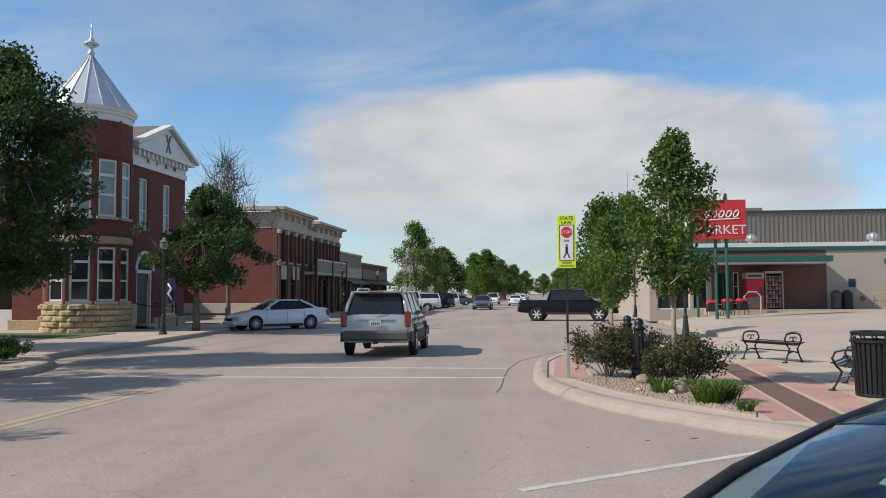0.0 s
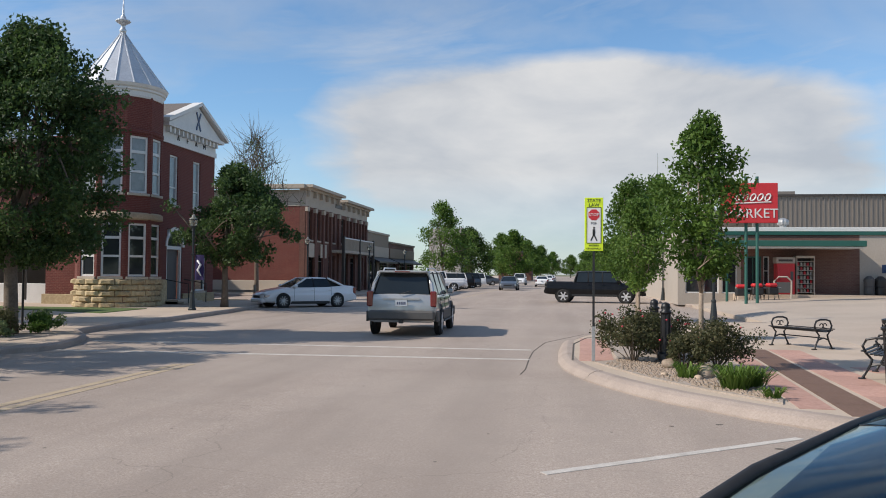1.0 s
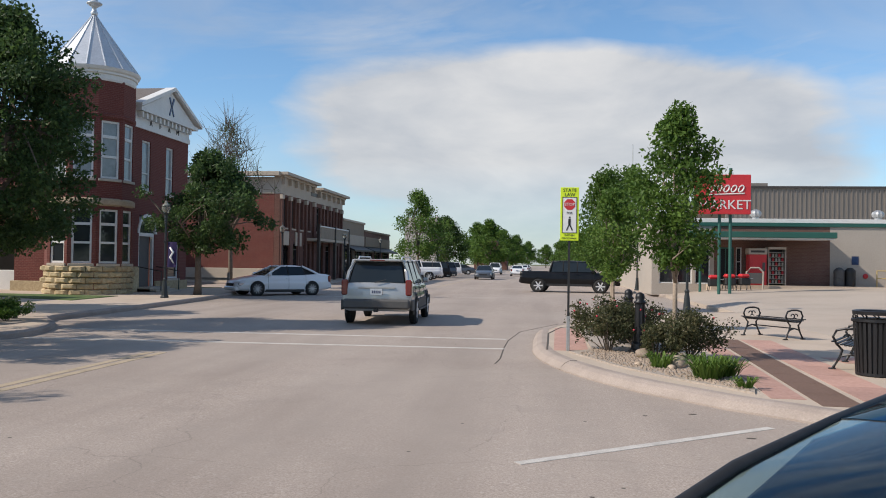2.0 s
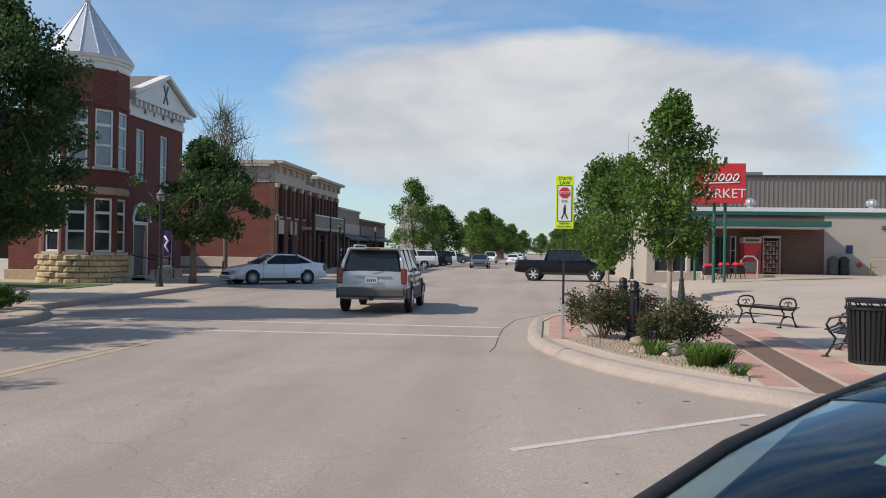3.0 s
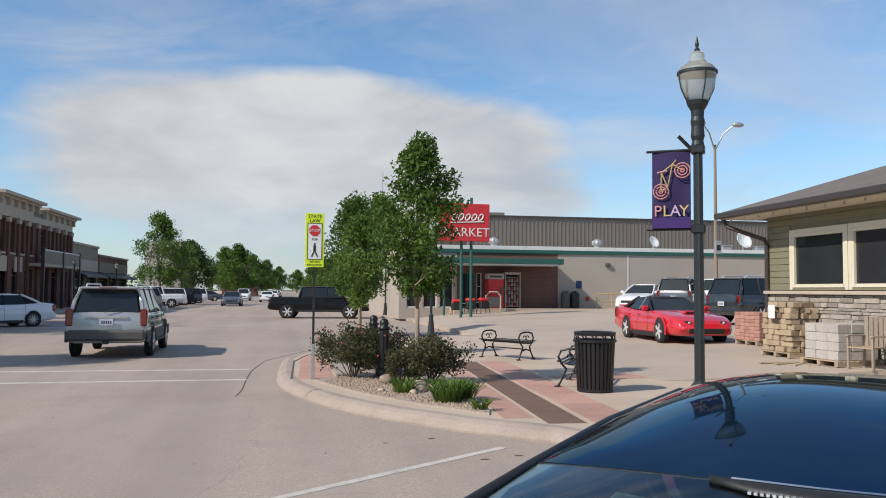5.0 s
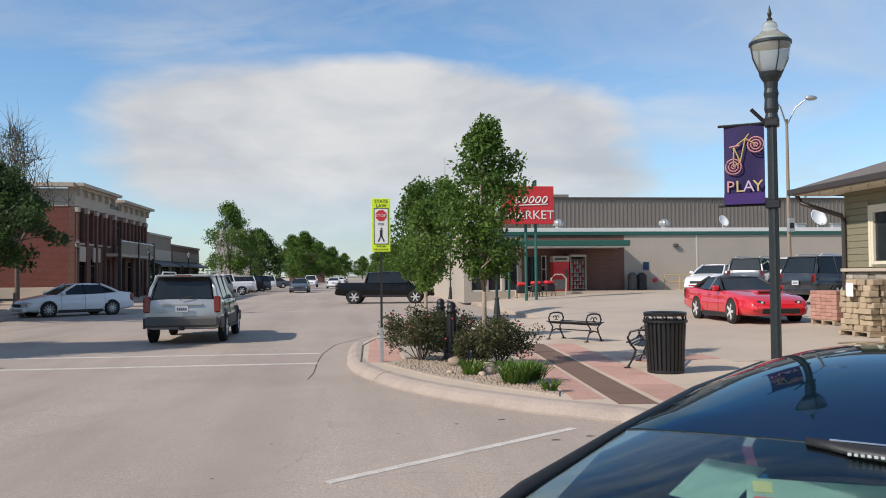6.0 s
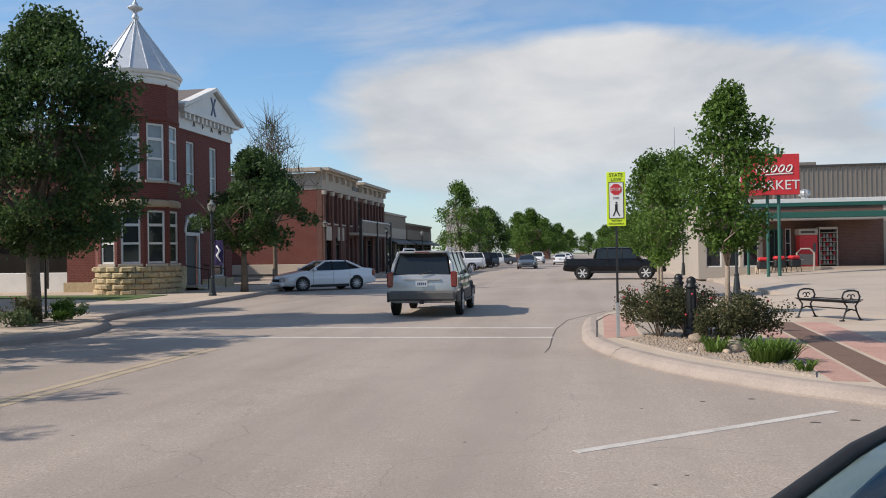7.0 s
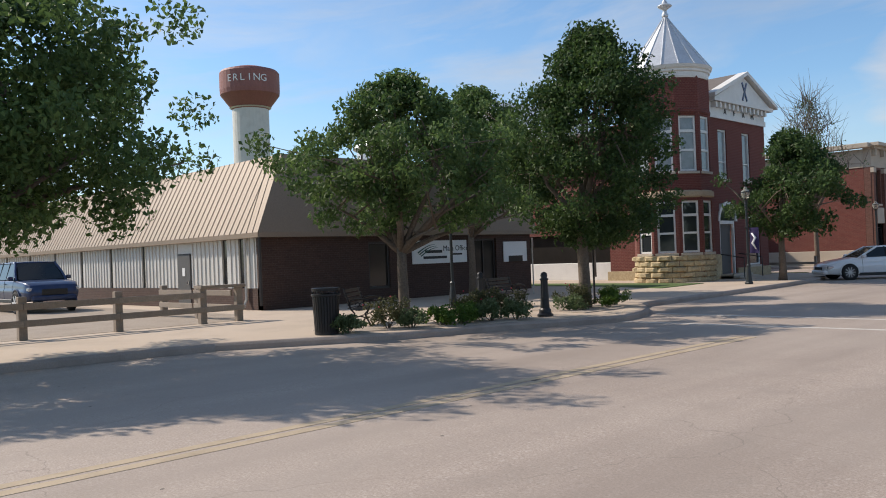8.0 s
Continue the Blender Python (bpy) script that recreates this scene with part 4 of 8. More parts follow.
    for ang, off in ((28, 0), (-28, 0)):
        block(em, -18.33, -18.28, -0.05, 0.05, -0.5, 0.5, 0, Matrix.Translation((0, zc, 9.2)) @ Matrix.Rotation(radians(ang), 4, "X"))
    part("emblem", em, P_BLUE, hall, "blue crossed emblem on the pediment")
    # downspout
    bm = bmesh.new()
    tube(bm, [(-21.6, 33.25 + 1.15, 7.6), (-21.6, 34.4, 3.1), (-21.55, 34.2, 2.8), (-21.55, 34.2, 0.3)], 0.05, 6)
    part("downspout", bm, M_WHITEPANEL, hall)
    # porch recess to the west
    part("porch_wall", boxed(-40, -23.75, 36.5, 36.7, 0.1, 2.6), M_DARKWIN, hall, "dark porch glazing")
    part("porch_parapet", boxed(-40, -23.75, 35.4, 35.6, 0.1, 1.05, 0.02), M_TRIM, hall, "low white porch wall")
    # rock-faced stone plinth
    rnd = random.Random(4)
    for row in range(5):
        n = 17
        for k in range(n):
            a0 = 2 * math.pi * (k + 0.5 * (row % 2)) / n
            a1 = a0 + 2 * math.pi / n - 0.012
            deg = math.degrees((a0 + a1) / 2) % 360
            if 100 < deg < 215:
                continue
            z0, z1 = 0.12 + row * 0.245, 0.12 + (row + 1) * 0.245 - 0.012
            bm = bmesh.new()
            b = rnd.uniform(0.05, 0.13)
            am, zm = (a0 + a1) / 2, (z0 + z1) / 2
            c = [bm.verts.new((TX + (R + 0.09) * math.cos(a), TY + (R + 0.09) * math.sin(a), z)) for a, z in ((a0, z0), (a1, z0), (a1, z1), (a0, z1))]
            inn2 = [bm.verts.new((TX + (R - 0.05) * math.cos(a), TY + (R - 0.05) * math.sin(a), z)) for a, z in ((a0, z0), (a1, z0), (a1, z1), (a0, z1))]
            bulge = [bm.verts.new((TX + (R + 0.09 + b) * math.cos(am + s * (a1 - a0) * 0.25 + rnd.uniform(-0.02, 0.02)), TY + (R + 0.09 + b) * math.sin(am + s * (a1 - a0) * 0.25), zm + q * 0.06)) for s, q in ((-1, -1), (1, -1), (1, 1), (-1, 1))]
            for i in range(4):
                j = (i + 1) % 4
                bm.faces.new((c[i], c[j], bulge[j], bulge[i]))
                bm.faces.new((inn2[i], inn2[j], c[j], c[i]))
            bm.faces.new(bulge)
            bmesh.ops.recalc_face_normals(bm, faces=bm.faces[:])
            part("stone", bm, M_STONE, hall)
    part("plinth", boxed(-18.6, -18.42, 35.4, 35.95, 0.1, 1.3, 0.02), M_STONE, hall)
    part("plinth", boxed(-18.6, -18.42, 37.6, 41.15, 0.1, 0.6, 0.02), M_STONE, hall)
    part("plinth", boxed(-23.8, -21.3, 34.45, 34.6, 0.1, 0.6, 0.02), M_STONE, hall)


brick_hall()


def gabled_house():
    h = thing("gabled_house", "grey tin-roofed gabled house behind the trees", "house")
    part("wall", boxed(-44, -33, 41.5, 52, 0, 9.2), M_BRICK, h)
    bm = bmesh.new()
    prism(bm, [(-44.6, 9.0), (-32.4, 9.0), (-38.5, 12.5)], 0, 11)
    for v in bm.verts:
        v.co = Vector((v.co.x, 41 + v.co.z, v.co.y))
    bmesh.ops.recalc_face_normals(bm, faces=bm.faces[:])
    part("roof", bm, M_TIN, h)
    bm = bmesh.new()
    prism(bm, [(-43.6, 9.2), (-33.4, 9.2), (-38.5, 12.1)], 0, 0.2)
    for v in bm.verts:
        v.co = Vector((v.co.x, 40.9 - v.co.z, v.co.y))
    bmesh.ops.recalc_face_normals(bm, faces=bm.faces[:])
    part("gable", bm, M_TRIM, h)
    bm = bmesh.new()
    lathe(bm, [(2.0, 0), (2.0, 10.2), (2.3, 10.4), (0.05, 14.0)], 16, (-50, 42, 0))
    part("turret", bm, M_TIN, h)


gabled_house()


def corner_block():
    """Two-storey brick commercial block with a tan parapet and a balcony between two bays."""
    b = thing("commercial_block", "red brick two-storey block with tan cornice and balcony", "building")
    part("wall", boxed(-40, -18.41, 54.9, 55.2, 1.1, 6.3), M_BRICK2, b)
    part("base_course", boxed(-40, -17.97, 54.8, 54.893, 0.1, 1.1, 0.02), M_SANDTRIM, b)
    part("parapet", boxed(-40, -18.41, 54.86, 55.2, 6.3, 7.45), M_SANDTRIM, b)
    fx = on_x(-18.0)
    holes = [(55.5 + i * 1.9, 56.6 + i * 1.9, 4.0, 6.15) for i in range(4)] + [(64.2 + i * 2.1, 65.4 + i * 2.1, 4.0, 6.0) for i in range(4)]
    holes += [(55.5 + i * 2.6, 57.2 + i * 2.6, 0.5, 3.0) for i in range(3)] + [(64.6 + i * 2.5, 66.4 + i * 2.5, 0.5, 3.0) for i in range(3)]
    bm = bmesh.new()
    wall_with_holes(bm, 54.896, 72.6, 0.1, 6.3, holes, 0.4, fx)
    part("wall", bm, M_BRICK_BR, b)
    for h in holes:
        window(b, fx, *h, M_BROWN, M_GLASS, (0.75,) if h[3] > 4 else (0.8,), w=0.1, inner=0.25, sill=M_SANDTRIM if h[2] > 3 else None)
    bm = bmesh.new()
    slabbed(bm, fx, 54.9, 63.0, -0.04, 0.4, 6.3, 7.45)
    slabbed(bm, fx, 63.0, 72.6, -0.04, 0.4, 6.3, 7.2)
    part("parapet", bm, M_SANDTRIM, b, "tan stucco parapet")
    for (ua, ub, z) in ((54.6, 63.3, 7.45), (63.9, 73.0, 7.2)):
        bm = bmesh.new()
        slabbed(bm, fx, ua + 0.2, ub - 0.2, -0.3, 0.4, z, z + 0.14)
        slabbed(bm, fx, ua, ub, -0.62, 0.4, z + 0.14, z + 0.34)
        part("cornice", bm, M_SANDTRIM, b, "projecting tan cornice")
        for i in range(6):
            bm = bmesh.new()
            u = ua + 0.5 + i * (ub - ua - 1.2) / 5
            slabbed(bm, fx, u, u + 0.2, -0.28, -0.045, z - 0.45, z)
            part("bracket", bm, M_SANDTRIM, b)
    part("cornice", boxed(-40, -17.9, 54.3, 54.86, 7.5, 7.79, 0.02), M_SANDTRIM, b)
    part("roof", boxed(-40, -18.4, 55.2, 72.5, 6.9, 7.0), M_SHINGLE, b)
    # pilaster caps and the balcony
    for u in (55.1, 57.0, 59.0, 61.0, 63.2, 66.0, 68.2, 70.2, 72.2):
        bm = bmesh.new()
        slabbed(bm, fx, u - 0.18, u + 0.18, -0.16, 0.0, 0.1, 6.3)
        pil = part("pilaster", bm, M_BRICK_BR, b)
        bm = bmesh.new()
        slabbed(bm, fx, u - 0.24, u + 0.24, -0.2, 0.0, 5.95, 6.25)
        part("capital", bm, M_SANDTRIM, pil)
        bm = bmesh.new()
        slabbed(bm, fx, u - 0.24, u + 0.24, -0.2, 0.0, 0.1, 0.9)
        part("pedestal", bm, M_BRICK_BR, pil)
    for u in (55.6, 58.4):
        part("wall_panel", boxed(-18.0, -17.9, u, u + 1.5, 2.75, 3.75, 0.02), M_SANDTRIM, b, "tan wall panel")
    part("balcony_floor", boxed(-18.0, -16.9, 61.0, 71.0, 3.2, 3.42, 0.02), M_SANDTRIM, b)
    rail = part("balcony_rail", boxed(-16.98, -16.88, 61.0, 71.0, 4.3, 4.4, 0.01), M_TRIM, b)
    for i in range(41):
        part("baluster", boxed(-16.96, -16.9, 61.05 + i * 0.245, 61.12 + i * 0.245, 3.42, 4.3), M_SANDTRIM, rail)
    for u in (61.1, 66.0, 70.8):
        part("post", boxed(-17.05, -16.82, u - 0.12, u + 0.12, 0.15, 4.5, 0.02), M_BROWN, b)
    part("date_panel", boxed(-17.96, -17.93, 62.3, 64.2, 6.75, 7.05), M_BROWN, b, "dark bars of a date stone")


corner_block()


def shopfront(name, label, y0, y1, h, wall, trim, x=-18.0, awning=None, deep=20):
    s = thing(name, label, "shop")
    fx = on_x(x)
    n = max(1, int((y1 - y0) / 4.5))
    w = (y1 - y0) / n
    holes = [(y0 + i * w + 0.5, y0 + (i + 1) * w - 0.5, 0.6, 2.9) for i in range(n)]
    bm = bmesh.new()
    wall_with_holes(bm, y0, y1, 0.1, h, holes, 0.35, fx)
    part("wall", bm, wall, s)
    for hh in holes:
        window(s, fx, *hh, M_BROWN, M_GLASS, (0.8,), (0.33, 0.66), w=0.09, inner=0.2)
    part("side_wall", boxed(x - deep, x - 0.35, y0, y0 + 0.3, 0.1, h), wall, s)
    part("roof", boxed(x - deep, x - 0.35, y0 + 0.3, y1, h - 0.6, h - 0.4), M_SHINGLE, s)
    part("coping", boxed(x - 0.4, x + 0.12, y0 - 0.05, y1 + 0.05, h, h + 0.2, 0.02), trim, s)
    part("sign_band", boxed(x, x + 0.1, y0 + 0.3, y1 - 0.3, 3.2, 4.2, 0.02), trim, s)
    if awning:
        bm = bmesh.new()
        rings(bm, [[(x, y, 3.2), (x + 1.1, y, 2.75), (x + 1.1, y, 2.6), (x, y, 3.05)] for y in (y0 + 0.4, y1 - 0.4)])
        part("awning", bm, awning, s)
    return s


shopfront("brick_shop", "single-storey tan brick shop with dark display windows", 73.0, 82.0, 5.4, M_TANPANEL, M_SANDTRIM, awning=M_BROWN)
shopfront("low_shop", "low brown shop with a flat awning", 82.1, 96.0, 4.7, M_BRICK_G, M_TANPANEL, awning=M_BLACK)
b = shopfront("grey_block_building", "pale grey concrete two-storey building", 140.0, 160.0, 9.4, M_BLOCKGREY, M_BLOCKGREY, deep=5.5)
for i in range(4):
    window(b, on_x(-17.96), 142 + i * 4.4, 144.6 + i * 4.4, 5.6, 7.6, M_BROWN, M_GLASS, (0.5,), inner=-0.02)


def far_house():
    h = thing("brick_house", "red brick house with a steep grey gable roof", "house", (4.6, 42.0, 0))
    part("wall", boxed(-22, -13.5, 170, 180, 0, 4.6), M_BRICK_BR, h)
    bm = bmesh.new()
    prism(bm, [(-22.6, 4.4), (-13, 4.4), (-17.7, 9.2)], 0, 11)
    for v in bm.verts:
        v.co = Vector((v.co.x, 169.5 + v.co.z, v.co.y))
    bmesh.ops.recalc_face_normals(bm, faces=bm.faces[:])
    part("roof", bm, M_SHINGLE, h)
    bm = bmesh.new()
    prism(bm, [(-21.9, 4.6), (-13.6, 4.6), (-17.7, 8.8)], 0, 0.2)
    for v in bm.verts:
        v.co = Vector((v.co.x, 169.4 - v.co.z, v.co.y))
    bmesh.ops.recalc_face_normals(bm, faces=bm.faces[:])
    part("gable", bm, M_BRICK_BR, h)
    part("chimney", boxed(-20.0, -19.3, 173, 174, 4.5, 9.6), M_BRICK_BR, h)
    for x in (-19.5, -16.4):
        window(h, on_y(169.95), x, x + 1.2, 1.4, 3.4, M_TRIM, M_GLASS, inner=-0.02)


far_house()


def coop_office():
    """Long low office: brown brick front, white ribbed side, tan mansard."""
    c = thing("coop_office", "low brown-brick office with a tan metal mansard roof", "building")
    X, Y = -22.9, 14.0
    fx, fy = on_x(X), on_y(Y)
    holes = [(18.4, 19.4, 0.6, 2.3), (23.8, 25.2, 0.2, 2.35)]
    bm = bmesh.new()
    wall_with_holes(bm, Y, 27.4, 0.1, 2.62, holes, 0.3, fx)
    part("wall", bm, M_BRICK_DK, c)
    window(c, fx, 18.4, 19.4, 0.6, 2.3, M_BROWN, M_DARKWIN, (), inner=0.12)
    window(c, fx, 23.8, 25.2, 0.2, 2.35, M_BROWN, M_DARKWIN, (), (0.5,), inner=0.15, name="door")
    part("wall", boxed(-60, -23.2, 27.1, 27.4, 0.1, 2.6), M_BRICK_DK, c)
    # side wall: brick dado, ribbed panels, tinted strips
    strips = [-24.2, -25.3, -31.7, -34.9, -38.2, -41.6, -45.2, -49.0]
    part("dado", boxed(-60, X - 0.001, Y, Y + 0.3, 0.1, 0.86), M_BRICK_DK, c)
    hol = [(x - 0.17, x + 0.17, 0.86, 2.5) for x in strips] + [(-28.7, -27.7, 0.86, 2.12)]
    bm = bmesh.new()
    wall_with_holes(bm, -60, X - 0.001, 0.86, 2.62, hol, 0.2, on_y(Y + 0.02))
    pan = part("panel_wall", bm, M_WHITEPANEL, c, "white ribbed metal panels")
    x = -23.05
    while x > -52:
        if not any(h[0] - 0.05 < x < h[1] + 0.05 for h in hol):
            part("rib", boxed(x - 0.02, x + 0.02, Y - 0.012, Y + 0.025, 0.87, 2.6), M_WHITEPANEL, pan)
        x -= 0.3
    for s in strips:
        part("tinted_strip", boxed(s - 0.17, s + 0.17, Y + 0.08, Y + 0.1, 0.3, 2.5), M_DARKWIN, c)
    d = part("side_door", boxed(-28.68, -27.72, Y - 0.03, Y + 0.1, 0.15, 2.1, 0.01), M_TRIMGREY, c, "grey-brown side door")
    part("notice", boxed(-28.3, -28.1, Y - 0.04, Y - 0.031, 1.3, 1.6), M_WHITE, d)
    part("door_handle", boxed(-27.85, -27.78, Y - 0.09, Y - 0.03, 1.0, 1.12, 0.01), M_CHROME, d)
    # mansard: steep ribbed slope over the side, smooth face to the street
    zt, back = 5.3, 1.35
    e = Y - 0.25
    bm = bmesh.new()
    rings(bm, [[(x, e, 2.5), (x, e, 2.66), (x, e + back, zt), (x, e + back + 0.3, zt), (x, Y + 0.3, 2.5)] for x in (X + 0.22, -60)])
    bmesh.ops.recalc_face_normals(bm, faces=bm.faces[:])
    for v in bm.verts:
        if v.co.x > -30 and v.co.z > 5:
            v.co.x -= 0.55
    slope = part("mansard_slope", bm, M_TANMETAL, c, "tan standing-seam metal roof slope")
    x = X - 0.1
    while x > -56:
        bm = bmesh.new()
        top = -0.55 if x > X - 0.6 else 0.0
        tube(bm, [(x, e - 0.006, 2.66), (x + top, e + back - 0.004, zt)], 0.016, 4)
        part("seam", bm, M_TANMETAL, slope)
        x -= 0.36
    bm = bmesh.new()
    rings(bm, [[(X + 0.25, y, 2.5), (X + 0.25, y, 2.66), (X - 0.32, y2, zt), (X - 0.6, y2, zt), (X - 0.3, y, 2.5)] for y, y2 in ((e, e + back), (27.6, 27.2))])
    bmesh.ops.recalc_face_normals(bm, faces=bm.faces[:])
    part("mansard_front", bm, M_TANPANEL, c, "smooth tan roof fascia")
    part("roof", boxed(-60, X - 0.5, e + back, 27.2, zt - 0.3, zt - 0.05), M_TANPANEL, c)
    bm = bmesh.new()
    tube(bm, [(X - 0.9, Y - 0.07, 2.5), (X - 0.9, Y - 0.07, 0.5), (X - 0.85, Y - 0.2, 0.25)], 0.05, 6)
    part("downspout", bm, M_WHITEPANEL, c)
    bm = bmesh.new()
    tube(bm, [(X + 0.02, Y - 0.08, 2.5), (X + 0.02, Y - 0.08, 0.3)], 0.06, 6)
    part("downspout", bm, M_BROWN, c)
    # banner sign on the front
    sg = part("sign_board", boxed(X + 0.02, X + 0.07, 20.45, 23.38, 1.42, 2.3, 0.01), M_WHITE, c, "white office sign with green swoosh")
    lettering("Main Office", 0.30, M_BLACK, sg, Matrix.Translation((X + 0.075, 22.75, 1.98)) @ facing("+x"), depth=0.003)
    bm = bmesh.new()
    block(bm, X + 0.071, X + 0.076, 21.1, 22.0, 1.82, 1.93)
    block(bm, X + 0.071, X + 0.076, 21.0, 22.25, 1.6, 1.7)
    block(bm, X + 0.071, X + 0.076, 22.45, 23.1, 1.72, 1.79)
    part("text_bar", bm, M_BLACK, sg)
    for k in range(3):
        bm = bmesh.new()
        tube(bm, [(X + 0.075, 20.72 + 0.42 * k * 0.2 + 0.9 * f - 0.0, 1.78 + 0.36 * math.sin(1.5 * f + 0.15) - 0.06 * k) for f in [i / 8 for i in range(9)]], [0.006 + 0.02 * (1 - i / 8) for i in range(9)], 5)
        part("swoosh", bm, M_GREEN, sg)
    n = part("notice_board", boxed(X + 0.02, X + 0.06, 25.6, 27.1, 1.35, 2.2, 0.01), M_WHITE, c, "white notice panel")
    part("emblem", boxed(X + 0.061, X + 0.066, 25.9, 26.8, 1.35, 1.6), M_BLACK, n)


coop_office()


def market():
    """Supermarket: brick entrance under a green canopy, beige walls, ribbed upper storey."""
    g = thing("market_building", "beige supermarket with green canopy and ribbed upper wall", "building")
    Y = 46.0
    fy = on_y(Y)
    z0 = WALK_Z
    # storefront corner
    hol = [(6.4 + i * 0.95, 7.2 + i * 0.95, 0.75, 2.9) for i in range(3)]
    bm = bmesh.new()
    wall_with_holes(bm, 6.0, 9.3, 0.1, 4.1, hol, 0.3, fy)
    part("wall", bm, M_BEIGE, g)
    for h in hol:
        window(g, fy, *h, M_TRIM, M_GLASS, (0.75,), w=0.06)
    part("wall", boxed(6.0, 6.3, Y + 0.3, 86, 0.1, 4.1), M_BEIGE, g)
    hol = [(9.5, 10.35, z0, 2.75), (10.45, 10.75, 1.2, 2.75)]
    bm = bmesh.new()
    wall_with_holes(bm, 9.3, 15.3, 0.2, 4.0, hol, 0.3, fy)
    part("wall", bm, M_BRICK_G, g, "red-brown brick entrance wall")
    window(g, fy, *hol[0], M_GREEN, M_GLASS, (), (0.5,), w=0.07, name="door")
    window(g, fy, *hol[1], M_TRIM, M_GLASS, (0.5,), w=0.05)
    part("wall", boxed(15.3, 70, Y, Y + 0.3, 0.2, 4.05), M_BEIGE, g)
    for i in range(9):
        part("pilaster_joint", boxed(19.6 + i * 4.5, 19.68 + i * 4.5, Y - 0.02, Y, 0.4, 4.05), M_WHITEPANEL, g)
    part("wall_band", boxed(6.0, 70, Y - 0.05, Y + 0.3, 4.1, 4.32, 0.01), M_TRIM, g, "white metal coping")
    part("wall_band", boxed(6.0, 70, Y - 0.08, Y - 0.003, 3.9, 4.09, 0.01), M_GREEN, g, "green trim band")
    part("roof", boxed(6.3, 70, Y + 0.3, 86, 3.95, 4.15), M_TRIM, g)
    can = part("canopy", boxed(6.6, 14.9, Y - 2.3, Y - 0.1, 3.22, 3.52, 0.02), M_GREEN, g, "green flat entrance canopy")
    part("soffit", boxed(6.7, 14.8, Y - 2.2, Y - 0.1, 3.14, 3.215), M_TRIM, can)
    for x in (8.2,):
        bm = bmesh.new()
        lathe(bm, [(0.07, 0.3), (0.07, 3.2)], 10, (x, Y - 2.0, 0))
        part("canopy_post", bm, M_GREEN, g)
    part("upper_wall", boxed(12.5, 70, 58, 58.3, 4.0, 7.1), M_GREYRIB, g, "grey-brown ribbed metal wall")
    for i in range(150):
        part("rib", boxed(12.55 + i * 0.3, 12.61 + i * 0.3, 57.95, 58.0, 4.1, 7.05), M_GREYRIB, bpy.data.objects["upper_wall"])
    part("coping", boxed(12.4, 70, 57.85, 58.4, 7.1, 7.22), M_BROWN, g)
    part("upper_roof", boxed(12.5, 70, 58.3, 90, 6.8, 7.0), M_GREYRIB, g)
    part("roof_step", boxed(12.4, 15.2, 57.9, 62, 7.1, 7.42), M_GREYRIB, g)
    part("accessible_sign", boxed(16.4, 16.75, Y - 0.02, Y - 0.003, 1.9, 2.35), P_BLUE, g, "small blue wall sign")
    part("accessible_sign", boxed(21.9, 22.2, Y - 0.02, Y - 0.003, 1.9, 2.35), P_BLUE, g, "small blue wall sign")
    bm = bmesh.new()
    lathe(bm, [(0.02, 0), (0.14, 0.02), (0.12, 0.08), (0.02, 0.1)], 12)
    o = part("wall_bell", bm, M_RED, g, "red alarm bell")
    o.matrix_basis = pose(17.1, Y - 0.001, 1.3, 90)
    part("wall_lamp", boxed(18.2, 18.5, Y - 0.16, Y - 0.001, 3.2, 3.4, 0.03), M_TRIMGREY, g)


market()


def turbine_vent(x, y, z):
    v = thing("roof_vent", "galvanised turbine vent on the market roof", "roof vent", (x, y, z), group="roof vents")
    bm = bmesh.new()
    lathe(bm, [(0.25, 0), (0.18, 0.1), (0.18, 0.3)], 14)
    part("base", bm, M_GALV, v)
    bm = bmesh.new()
    lathe(bm, [(0.18, 0.3), (0.30, 0.38), (0.33, 0.5), (0.30, 0.62), (0.12, 0.72), (0.02, 0.74)], 20, flute=0.12)
    part("turbine", bm, M_GALV, v)
    return v


for x in (11.7, 18.1):
    turbine_vent(x, 47.0, 4.15)


def dish(x, y, z, r, turn):
    d = thing("satellite_dish", "pale satellite dish on a roof mount", "satellite dish", (x, y, z), turn, group="roof dishes")
    bm = bmesh.new()
    lathe(bm, [(0.001, 0.0), (r * 0.5, 0.05 * r), (r * 0.85, 0.18 * r), (r, 0.3 * r), (r * 0.98, 0.32 * r), (r * 0.8, 0.2 * r), (0.001, 0.03)], 20)
    o = part("reflector", bm, M_WHITE, d, smooth=True)
    o.matrix_basis = pose(0, 0, r + 0.25, 65, 0, 0)
    bm = bmesh.new()
    tube(bm, [(0, 0, 0), (0, 0, r + 0.25)], 0.04, 8)
    tube(bm, [(0, 0.02, r * 0.6), (0, -r * 0.9, r * 0.9)], 0.02, 6)
    part("mount", bm, M_GALV, d)
    part("foot", boxed(-0.3, 0.3, -0.3, 0.3, 0, 0.08), M_GALV, d)


dish(21.8, 47.2, 4.15, 0.36, 20)
dish(27.9, 47.4, 4.15, 0.55, 10)
for i, x in enumerate((26.6, 28.9)):
    a = thing("roof_unit", "small grey rooftop equipment box", "roof unit", (x, 47.3, 4.15), group="roof units")
    part("casing", boxed(-0.3, 0.3, -0.3, 0.3, 0, 0.45, 0.03), M_GALV, a)
    part("lid", boxed(-0.34, 0.34, -0.34, 0.34, 0.45, 0.5, 0.01), M_GALV, a)


